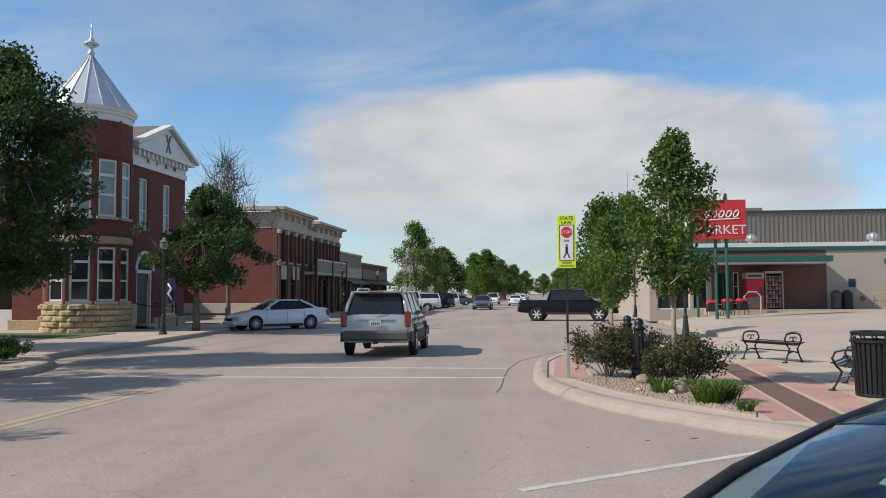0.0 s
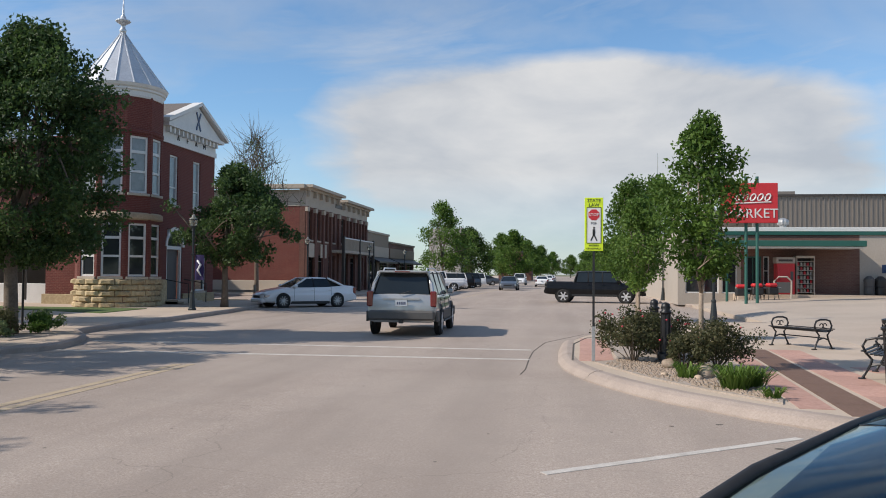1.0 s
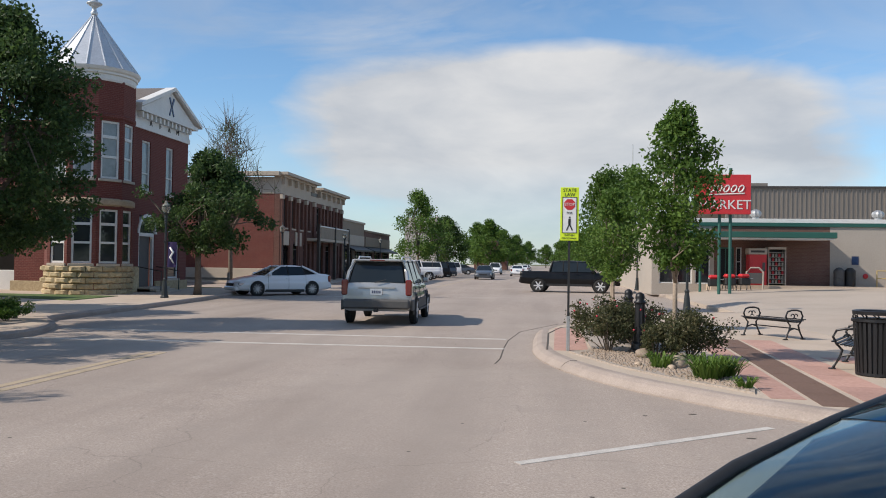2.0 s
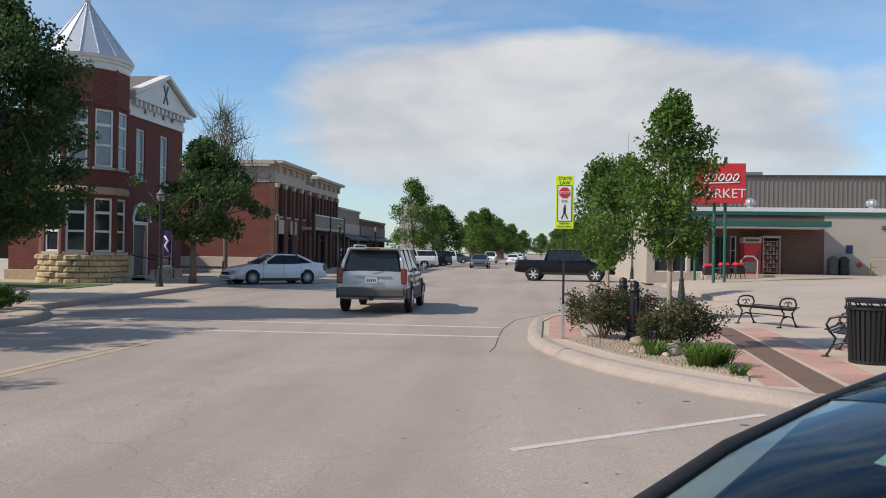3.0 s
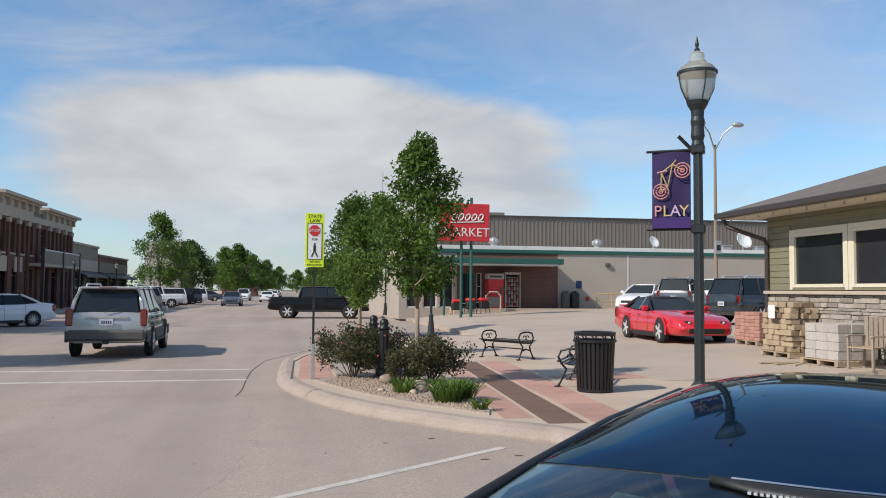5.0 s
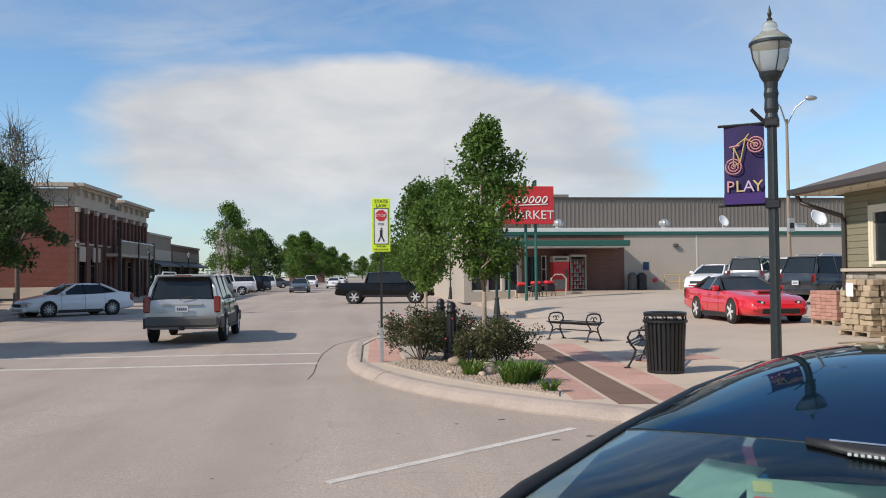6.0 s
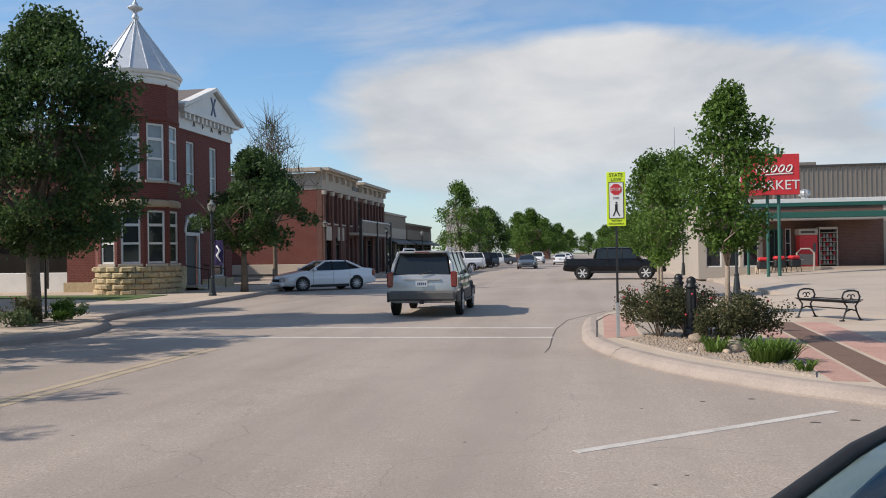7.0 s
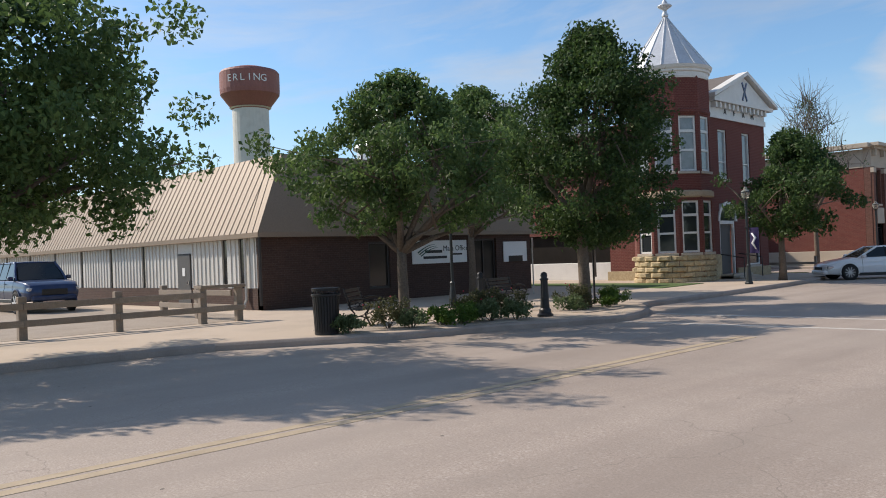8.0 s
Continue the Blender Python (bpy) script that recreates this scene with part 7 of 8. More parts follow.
def grill(x, i):
    g = thing("barbecue_grill", "red-lidded kettle grill on show before the market", "grill", (x, 43.2, lotz(x, 43.2)), 10 * i, group="grills on show")
    bm = bmesh.new()
    for s in (-1, 1):
        for q in (-1, 1):
            tube(bm, [(s * 0.3, q * 0.2, 0), (s * 0.22, q * 0.15, 0.5)], 0.018, 5)
    part("legs", bm, M_IRON, g)
    part("firebox", boxed(-0.29, 0.29, -0.22, 0.22, 0.26, 0.64, 0.06), M_BLACK, g)
    part("lid", boxed(-0.27, 0.27, -0.2, 0.2, 0.64, 0.84, 0.08), M_RED, g)
    part("side_shelf", boxed(0.27, 0.44, -0.16, 0.16, 0.6, 0.63), M_GALV, g)


for i, x in enumerate((8.75, 9.5, 10.2)):
    grill(x, i)
b = thing("white_bench_rack", "pale moulded rack beside the grills", "rack", (11.0, 44.2, lotz(11.0, 44.2)))
bm = bmesh.new()
tube(bm, [(-0.4, 0, 0), (-0.42, 0, 0.9), (-0.2, 0, 1.12), (0.2, 0, 1.12), (0.42, 0, 0.9), (0.4, 0, 0)], 0.05, 6)
part("hoop", bm, M_BEIGE, b)
part("panel", boxed(-0.36, 0.36, -0.02, 0.02, 0.3, 0.85), M_TRIMGREY, b)
for x, m in ((15.6, M_TRIMGREY), (16.15, M_BLACK)):
    w = thing("waste_barrel", "dark waste barrel by the wall", "barrel", (x, 45.5, WALK_Z), group="wall barrels")
    bm = bmesh.new()
    lathe(bm, [(0.24, 0), (0.27, 0.05), (0.26, 0.4), (0.28, 0.42), (0.26, 0.46), (0.27, 0.75)], 16)
    part("drum", bm, m, w)
    bm = bmesh.new()
    lathe(bm, [(0.28, 0.75), (0.26, 0.85), (0.12, 0.98), (0.01, 1.0)], 16)
    part("lid", bm, m, w)
r = thing("cart_rail", "yellow tubular cart rail by the market wall", "railing", (18.2, 45.0, WALK_Z))
for k, x in enumerate((-0.9, 0.0, 0.9)):
    bm = bmesh.new()
    tube(bm, [(x, 0, 0), (x, 0, 0.85)], 0.03, 6)
    part("upright", bm, M_OCHRE, r)
for z in (0.45, 0.85):
    bm = bmesh.new()
    tube(bm, [(-0.9, 0, z), (0.9, 0, z)], 0.03, 6)
    part("rail", bm, M_OCHRE, r)


def pallet(at, turn, w=1.1, d=1.0):
    p = thing("pallet", "rough wooden shipping pallet", "pallet", at, turn, group="pallets")
    for y in (-d / 2 + 0.05, 0, d / 2 - 0.05):
        part("runner", boxed(-w / 2, w / 2, y - 0.045, y + 0.045, 0, 0.09), M_PALLET, p)
    for i in range(7):
        x = -w / 2 + 0.06 + i * (w - 0.12) / 6
        part("board", boxed(x - 0.055, x + 0.055, -d / 2, d / 2, 0.09, 0.112), M_PALLET, p)


def block_stack(at, turn, nx, ny, nz, size, material, name, label, category, jitter=0.0, drop=0.0, seed=0):
    rnd = random.Random(seed)
    s = thing(name, label, category, at, turn, group="stacked masonry")
    lx, ly, lz = size
    proto = bpy.data.meshes.new("block")
    bm = bmesh.new()
    block(bm, -lx / 2 + 0.003, lx / 2 - 0.003, -ly / 2 + 0.003, ly / 2 - 0.003, 0.002, lz - 0.002, 0.008)
    bm.to_mesh(proto)
    bm.free()
    proto.materials.append(material)
    for k in range(nz):
        for i in range(nx):
            for j in range(ny):
                if k >= nz - 2 and rnd.random() < drop:
                    continue
                if 0 < i < nx - 1 and 0 < j < ny - 1 and k < nz - 2:
                    continue
                o = new("block", proto)
                o.parent = s
                o.matrix_basis = pose((i - (nx - 1) / 2) * lx + rnd.uniform(-jitter, jitter), (j - (ny - 1) / 2) * ly + rnd.uniform(-jitter, jitter), k * lz, 0, 0, rnd.uniform(-40, 40) * jitter * 8)
    return s


for i, (x, y) in enumerate(((12.75, 20.65), (11.32, 17.3), (11.15, 15.3))):
    pallet((x, y, lotz(x)), 2 * i, 0.8 if i == 1 else 1.1, 1.1)
zb = lotz(10.8) + 0.113
block_stack((12.75, 20.65, lotz(12.75) + 0.113), 4, 5, 5, 8, (0.22, 0.22, 0.095), M_BLOCKRED, "paver_stack", "stack of red pavers on a pallet", "paver stack", 0.004, 0.0, 1)
block_stack((11.32, 17.3, lotz(11.32) + 0.113), 2, 3, 5, 9, (0.235, 0.21, 0.125), M_BLOCKTAN, "rubble_block_stack", "untidy stack of tan split blocks on a pallet", "block stack", 0.05, 0.45, 2)
block_stack((11.15, 15.3, lotz(11.15) + 0.113), 4, 3, 3, 4, (0.32, 0.32, 0.18), M_BLOCKGREY, "grey_block_stack", "stack of grey concrete blocks on a pallet", "block stack", 0.006, 0.25, 3)
part("sheet", boxed(-0.47, -0.465, -0.12, 0.12, 0.75, 1.05), M_WHITE, bpy.data.objects["rubble_block_stack"], "white paper sheet")
for i in range(6):
    a = thing("loose_board", "loose weathered board on the ground", "board", (10.2 + 0.12 * i, 16.0 - 0.18 * i, lotz(10.2) + 0.001), 20 * i, group="loose boards")
    part("plank", boxed(-0.45, 0.45, -0.05, 0.05, 0, 0.022, 0.003), M_PALLET, a)


pallet((19.9, 45.3, WALK_Z), 0, 1.2, 0.9)
block_stack((19.9, 45.3, WALK_Z + 0.113), 0, 4, 3, 4, (0.28, 0.28, 0.16), M_BLOCKTAN, "bagged_goods", "pallet load of tan bagged goods by the wall", "goods stack", 0.01, 0.3, 5)


def wooden_chair():
    c = thing("garden_chair", "weathered wooden slatted garden chair", "chair", (11.0, 14.3, lotz(11)), -75)
    for i in range(5):
        part("slat", boxed(-0.25, 0.25, -0.25 + i * 0.1, -0.17 + i * 0.1, 0.40, 0.425, 0.004), M_PALLET, c)
        part("back_slat", boxed(-0.25 + i * 0.105, -0.165 + i * 0.105, 0.22, 0.245, 0.42, 1.0, 0.004), M_WOOD, c)
    for x in (-0.28, 0.25):
        part("leg", boxed(x, x + 0.04, -0.25, -0.2, 0, 0.62), M_WOOD, c)
        part("leg", boxed(x, x + 0.04, 0.2, 0.25, 0, 0.62), M_WOOD, c)
        part("arm", boxed(x - 0.02, x + 0.06, -0.28, 0.28, 0.62, 0.65, 0.004), M_WOOD, c)


wooden_chair()
m = thing("radio_mast", "thin lattice radio mast far away", "mast", (26.7, 250, 0))
bm = bmesh.new()
tube(bm, [(0, 0, 0), (0, 0, 38)], [0.4, 0.12], 4)
part("mast", bm, M_GALV, m)
# ---- vehicles ----
SEDAN = dict(L=4.86, W=1.83, H=1.46, R=0.33, wb=(1.45, -1.37), belt=0.95, roof=(-0.95, 0.15), glass=(-1.95, 1.05), wr=0.60,
             st=[(-2.43, .78, .38, .82), (-2.38, .90, .30, .98), (-1.95, .97, .24, 1.04), (-1.2, 1.0, .2, 1.0), (0.0, 1.0, .2, .97), (0.9, .99, .2, .96), (1.35, .97, .2, .90), (1.95, .93, .22, .80), (2.3, .82, .26, .68), (2.43, .64, .34, .55)])
SUV = dict(L=4.8, W=1.90, H=1.78, R=0.38, wb=(1.40, -1.39), belt=1.10, roof=(-2.1, 0.30), glass=(-2.32, 0.98), wr=0.67,
           st=[(-2.40, .88, .40, 1.0), (-2.36, .97, .38, 1.12), (-1.9, 1.0, .36, 1.13), (-0.9, 1.0, .34, 1.11), (0.3, 1.0, .34, 1.10), (0.98, .99, .34, 1.10), (1.5, .98, .34, 1.06), (2.1, .94, .36, .98), (2.33, .84, .42, .84), (2.4, .68, .48, .70)])
COUPE = dict(L=4.9, W=1.88, H=1.32, R=0.33, wb=(1.42, -1.15), belt=0.90, roof=(-0.95, -0.15), glass=(-1.75, 0.62), wr=0.60,
             st=[(-2.45, .80, .40, .80), (-2.38, .92, .30, .94), (-1.85, .99, .24, .97), (-1.0, 1.0, .2, .92), (0.0, .98, .18, .89), (0.75, .98, .18, .90), (1.4, .98, .2, .83), (2.0, .94, .22, .75), (2.35, .85, .24, .64), (2.46, .72, .28, .54)])
PICKUP = dict(L=5.9, W=2.0, H=1.92, R=0.40, wb=(1.85, -1.83), belt=1.22, roof=(-1.0, 0.95), glass=(-1.2, 1.6), wr=0.70,
              st=[(-2.95, .95, .60, 1.22), (-2.93, .98, .52, 1.24), (-2.2, 1.0, .46, 1.24), (-0.9, 1.0, .42, 1.23), (0.4, 1.0, .42, 1.22), (1.3, .99, .42, 1.21), (1.9, .98, .42, 1.18), (2.6, .95, .44, 1.12), (2.88, .86, .5, 1.0), (2.95, .74, .55, .85)])


def wheel(car, x, side, w, R, spokes=6):
    y = side * w
    o = new("wheel")
    o.parent, o.matrix_basis = car, pose(x, y, R, 90 * -side, 0, 0)
    bm = bmesh.new()
    lathe(bm, [(R * 0.70, -0.10), (R * 0.93, -0.10), (R, -0.07), (R, 0.06), (R * 0.95, 0.09), (R * 0.74, 0.10), (R * 0.70, 0.08)], 26)
    part("tyre", bm, M_TYRE, o, smooth=True)
    bm = bmesh.new()
    lathe(bm, [(R * 0.725, -0.05), (R * 0.725, 0.09), (R * 0.66, 0.094), (R * 0.64, 0.02), (R * 0.1, 0.02), (0.01, 0.02)], 26)
    part("rim_barrel", bm, M_TRIMGREY, o, smooth=True)
    bm = bmesh.new()
    for k in range(spokes):
        block(bm, 0.03, R * 0.70, -R * 0.56 / spokes, R * 0.56 / spokes, 0.05, 0.095, 0.006, Matrix.Rotation(2 * math.pi * k / spokes, 4, "Z"))
    lathe(bm, [(0.06, 0.02), (0.07, 0.085), (0.01, 0.095)], 12)
    part("rim", bm, M_RIM, o)
    return o


def smooth_rows(rows, n=4):
    """Rows of a loft filled in along a smooth curve."""
    out = []
    for i in range(len(rows) - 1):
        a, b, c, d = (rows[max(0, min(len(rows) - 1, i + k))] for k in (-1, 0, 1, 2))
        if c[0] - b[0] < 0.2:
            a, d = b, c
        for k in range(n):
            f = k / n
            out.append(tuple(q + 0.5 * f * ((r - p) + f * (2 * p - 5 * q + 4 * r - e + f * (3 * (q - r) + e - p))) if j else q + (r - q) * f
                             for j, (p, q, r, e) in enumerate(zip(a, b, c, d))))
    return out + [rows[-1]]


def vehicle(spec, paint, name, label, at, turn, glass=M_CARGLASS, lamp=M_LENS, roof_rack=False, cladding=None, spokes=6, group="parked cars", top_paint=None):
    s = spec
    W2 = s["W"] / 2
    car = thing(name, label, "car" if spec is not PICKUP else "pickup", at, turn, group=group)
    # lower body, open over nothing: closed loft with softened shoulders
    def section(x, wf, zb, zt):
        w = W2 * wf
        zm = zb + (zt - zb) * 0.55
        return [(w * 0.80, zb), (w * 0.955, zb + 0.05), (w * 0.975, zb + 0.12), (w, zm - 0.06), (w * 0.997, zm), (w * 0.972, zm + 0.04), (w * 0.968, zm + 0.12), (w * 0.95, zt - 0.05), (w * 0.925, zt - 0.02), (w * 0.88, zt), (w * 0.4, zt + 0.018)]

    loops = []
    for row in smooth_rows(s["st"]):
        half = section(*row)
        loops.append([(row[0], y, z) for y, z in half] + [(row[0], -y, z) for y, z in half[::-1]])
    bm = bmesh.new()
    rings(bm, loops)
    bmesh.ops.recalc_face_normals(bm, faces=bm.faces[:])
    body = part("body", bm, paint, car, smooth=True)
    # cabin
    g0, g1 = s["glass"]
    r0, r1 = s["roof"]
    zb, H = s["belt"], s["H"]
    wbelt, wr = W2 * 0.90, s["wr"]
    zr = H - 0.05

    def lerp(a, b, f):
        return a + (b - a) * f

    def wy(z):
        f = (z - zb) / (zr - zb)
        return lerp(wbelt, wr, f ** 1.15)

    def quad(name_, pts, out, label_="", m=None):
        bm = bmesh.new()
        vs = [bm.verts.new(p) for p in pts]
        bm.faces.new(vs)
        r = bmesh.ops.extrude_face_region(bm, geom=bm.faces[:])
        for v in r["geom"]:
            if isinstance(v, bmesh.types.BMVert):
                v.co += Vector(out)
        bmesh.ops.recalc_face_normals(bm, faces=bm.faces[:])
        return part(name_, bm, m or glass, car, label_)

    # dark cabin core behind the glass keeps it opaque to the far side
    bm = bmesh.new()
    rings(bm, [[(g0 + 0.05, y, zb - 0.05) for y in (-wbelt + 0.04, wbelt - 0.04)] + [(g1 - 0.05, y, zb - 0.05) for y in (wbelt - 0.04, -wbelt + 0.04)],
               [(r0 + 0.02, y, zr - 0.01) for y in (-wr + 0.04, wr - 0.04)] + [(r1 - 0.02, y, zr - 0.01) for y in (wr - 0.04, -wr + 0.04)]])
    bmesh.ops.recalc_face_normals(bm, faces=bm.faces[:])
    part("cabin", bm, M_WELL, car)
    quad("windscreen", [(g1, -wbelt + 0.1, zb), (g1, wbelt - 0.1, zb), (r1, wr - 0.05, zr), (r1, -wr + 0.05, zr)], (0.012, 0, 0.006))
    quad("rear_window", [(g0, wbelt - 0.12, zb + 0.04), (g0, -wbelt + 0.12, zb + 0.04), (r0, -wr + 0.06, zr - 0.03), (r0, wr - 0.06, zr - 0.03)], (-0.012, 0, 0.006))
    cuts = [g0 + 0.12, lerp(g0, g1, 0.30), lerp(g0, g1, 0.60), g1 - 0.16]
    for sd in (1, -1):
        for a, b in zip(cuts, cuts[1:]):
            def top(x):
                f = 0.93
                lo, hi = lerp(g0, r0, f), lerp(g1, r1, f)
                return min(max(x, lo + 0.06), hi - 0.06)
            zt = lerp(zb, zr, 0.93)
            ta, tb = top(a + 0.03), top(b - 0.03)
            if tb - ta < 0.05:
                continue
            quad("side_window", [(a + 0.03, sd * wbelt, zb + 0.02), (b - 0.03, sd * wbelt, zb + 0.02), (tb, sd * wy(zt), zt), (ta, sd * wy(zt), zt)], (0, sd * 0.012, 0))
        for xa, xb, rad in ((g1, r1, 0.045), (g0, r0, 0.055)):
            bm = bmesh.new()
            tube(bm, [(xa, sd * (wbelt - 0.02), zb - 0.03), (lerp(xa, xb, 0.5), sd * (wy((zb + zr) / 2)), (zb + zr) / 2), (xb, sd * (wr - 0.01), zr)], rad, 6)
            part("pillar", bm, top_paint or paint, car)
        for c in cuts[1:3]:
            bm = bmesh.new()
            tx = min(max(c, r0 + 0.05), r1 - 0.05)
            tube(bm, [(c, sd * (wbelt - 0.01), zb), (tx, sd * (wr), zr)], 0.035, 4)
            part("pillar", bm, M_BLACK, car)
    bm = bmesh.new()
    rl = []
    n = 6
    for i in range(n + 1):
        f = i / n
        x = lerp(r0 - 0.05, r1 + 0.05, f)
        zc = H - 0.03 * (2 * f - 1) ** 2
        rl.append([(x, -wr - 0.02, zr - 0.03), (x, -wr - 0.01, zr), (x, -wr * 0.75, zc - 0.012), (x, 0, zc), (x, wr * 0.75, zc - 0.012), (x, wr + 0.01, zr), (x, wr + 0.02, zr - 0.03)])
    rings(bm, rl)
    bmesh.ops.recalc_face_normals(bm, faces=bm.faces[:])
    part("roof", bm, top_paint or paint, car, smooth=True)
    # wheels and arches
    for x in s["wb"]:
        for sd in (1, -1):
            bm = bmesh.new()
            lathe(bm, [(0.01, -0.02), (s["R"] * 1.16, -0.02), (s["R"] * 1.16, 0.012), (0.01, 0.012)], 26)
            o = part("wheel_arch", bm, M_WELL, car)
            o.matrix_basis = pose(x, sd * (W2 * 0.985), s["R"] * 1.04, -90 * sd)
            bm = bmesh.new()
            tube(bm, [(x + s["R"] * 1.17 * math.cos(a), sd * W2 * 0.985, s["R"] * 1.04 + s["R"] * 1.17 * math.sin(a)) for a in [radians(-15 + 210 * i / 14) for i in range(15)]], 0.028, 5)
            part("arch_lip", bm, cladding or paint, car)
            wheel(car, x, sd, W2 - 0.055, s["R"], spokes)
    # trim, lamps, mirrors
    zn, zt0 = s["st"][-2][3], s["st"][1][3]
    xf, xb = s["st"][-2][0], s["st"][0][0]
    nose_w = W2 * s["st"][-2][1]
    for sd in (1, -1):
        part("headlamp", boxed(xf - 0.30, xf + 0.03, sd * nose_w * 0.84 - 0.17, sd * nose_w * 0.84 + 0.17, zn - 0.20, zn - 0.05, 0.035), lamp, car)
        part("tail_lamp", boxed(xb + 0.0, xb + 0.16, sd * W2 * 0.82 - 0.09, sd * W2 * 0.82 + 0.10, zt0 - 0.34, zt0 - 0.02, 0.03), M_TAIL, car)
        part("wing_mirror", boxed(g1 - 0.28, g1 - 0.12, sd * (W2 + 0.03) - 0.09, sd * (W2 + 0.03) + 0.09, zb + 0.0, zb + 0.14, 0.03), paint, car)
        for c in cuts[1:3]:
            part("door_handle", boxed(c - 0.02, c + 0.14, sd * W2 * 0.985 - 0.012, sd * W2 * 0.985 + 0.022, zb - 0.14, zb - 0.11, 0.006), cladding or paint, car)
        part("sill", boxed(s["wb"][1] + s["R"] * 1.2, s["wb"][0] - s["R"] * 1.2, sd * W2 * 0.96 - 0.03, sd * W2 * 0.96 + 0.03, s["st"][4][2] - 0.03, s["st"][4][2] + 0.10, 0.015), cladding or M_BLACK, car)
        for c in cuts[1:]:
            row = min(smooth_rows(s["st"]), key=lambda q: abs(q[0] - c))
            bm = bmesh.new()
            tube(bm, [(c, sd * y, z) for y, z in section(*row)[2:9]], 0.006, 4)
            part("shut_line", bm, M_WELL, car)
    zl = s["st"][0][2]
    part("rear_bumper", boxed(xb - 0.06, xb + 0.2, -W2 * 0.90, W2 * 0.90, zl - 0.04, zl + 0.20, 0.05), cladding or paint, car)
    part("front_bumper", boxed(s["st"][-1][0] - 0.22, s["st"][-1][0] + 0.05, -W2 * 0.78, W2 * 0.78, s["st"][-1][2] - 0.10, s["st"][-1][2] + 0.10, 0.05), cladding or paint, car)
    part("grille", boxed(s["st"][-1][0] - 0.1, s["st"][-1][0] + 0.02, -W2 * 0.45, W2 * 0.45, s["st"][-1][2] + 0.11, s["st"][-1][3] + 0.03, 0.02), M_BLACK, car)
    pl = part("number_plate", boxed(xb - 0.075, xb - 0.06, -0.16, 0.16, zl + 0.30, zl + 0.46), M_PLATE, car)
    for k in range(5):
        part("plate_bar", boxed(xb - 0.079, xb - 0.0755, -0.12 + k * 0.05, -0.09 + k * 0.05, zl + 0.34, zl + 0.41), M_BAR, pl)
    if roof_rack:
        for sd in (1, -1):
            bm = bmesh.new()
            tube(bm, [(r0 + 0.2, sd * wr * 0.88, H - 0.05), (r0 + 0.35, sd * wr * 0.88, H + 0.05), (r1 - 0.35, sd * wr * 0.88, H + 0.05), (r1 - 0.15, sd * wr * 0.88, H - 0.05)], 0.022, 6)
            part("roof_rail", bm, M_RIM, car)
    if spec is PICKUP:
        part("bed_liner", boxed(-2.85, -1.3, -W2 * 0.80, W2 * 0.80, 1.245, 1.262), M_WELL, car)
        part("tailgate_line", boxed(-2.965, -2.955, -W2 * 0.8, W2 * 0.8, 0.78, 1.18, 0.01), paint, car)
    return car


# east lot and road
suv = vehicle(SUV, P_SILVER, "silver_suv", "silver estate SUV with grey lower cladding driving off", (-4.42, 23.9, 0), 92, roof_rack=True, cladding=M_TRIMGREY, group="cars on the road")
for ob in list(suv.children):
    if ob.name.split(".")[0] == "number_plate":
        ob.location = (0, 0, 0.12)
    if ob.name.split(".")[0] in ("tail_lamp", "rear_bumper"):
        bpy.data.objects.remove(ob)
bm = bmesh.new()
tube(bm, [(-2.42, 0.05, 1.14), (-2.40, -0.25, 1.22)], 0.012, 4)
part("rear_wiper", bm, M_BLACK, suv)
part("roof_spoiler", boxed(-2.30, -2.0, -0.64, 0.64, 1.705, 1.765, 0.02), P_SILVER, suv)
part("high_brake_light", boxed(-2.315, -2.29, -0.2, 0.2, 1.72, 1.75), M_TAIL, suv)
part("bumper_cover", boxed(-2.49, -2.2, -0.90, 0.90, 0.44, 0.70, 0.05), M_TRIMGREY, suv, "dark grey plastic rear bumper")
for sd in (1, -1):
    part("corner_lamp", boxed(-2.425, -2.22, sd * 0.86 - 0.085, sd * 0.86 + 0.085, 0.80, 1.22, 0.03), M_TAIL, suv, "tall red corner lamp")
    for xa, xb in ((-2.36, -1.84), (-0.94, 0.95), (1.86, 2.2)):
        part("side_cladding", boxed(xa, xb, sd * 0.945 - 0.03, sd * 0.945 + 0.018, 0.40, 0.68, 0.015), M_TRIMGREY, suv, "dark grey lower cladding")
    part("running_board", boxed(-0.9, 0.9, sd * 0.95 - 0.06, sd * 0.95 + 0.06, 0.34, 0.39, 0.015), M_TRIMGREY, suv)
part("tailgate_strip", boxed(-2.43, -2.405, -0.5, 0.5, 0.98, 1.03, 0.005), P_SILVER, suv)
part("tow_hitch", boxed(-2.5, -2.38, -0.06, 0.06, 0.36, 0.44, 0.01), M_BLACK, suv)
vehicle(SEDAN, P_WHITE, "white_sedan", "white saloon nosed in to the far kerb", (-12.75, 38.9, 0), 222, spokes=10)
vehicle(PICKUP, P_BLACK, "black_pickup", "black crew-cab pickup at the side street", (1.75, 50.6, 0), 0 - 6, spokes=6, group="cars on the road")
vehicle(SEDAN, P_WHITE, "white_car", "white saloon driving away down the road", (-3.2, 112.0, 0), 90, group="cars on the road")
vehicle(SEDAN, P_GREY, "dark_car", "dark saloon coming up the road", (-5.9, 86.0, 0), -90, group="cars on the road")
vehicle(SUV, P_WHITE, "white_van", "white SUV coming up the road", (-7.0, 125.0, 0), -90, group="cars on the road")
vehicle(SUV, P_BEIGE, "beige_suv", "beige SUV parked nose-in before the shops", (-12.9, 70.5, 0), 180 + 14, roof_rack=True)
vehicle(PICKUP, P_WHITE, "white_pickup", "white pickup parked nose-in before the shops", (-12.5, 77.0, 0), 180 + 14)
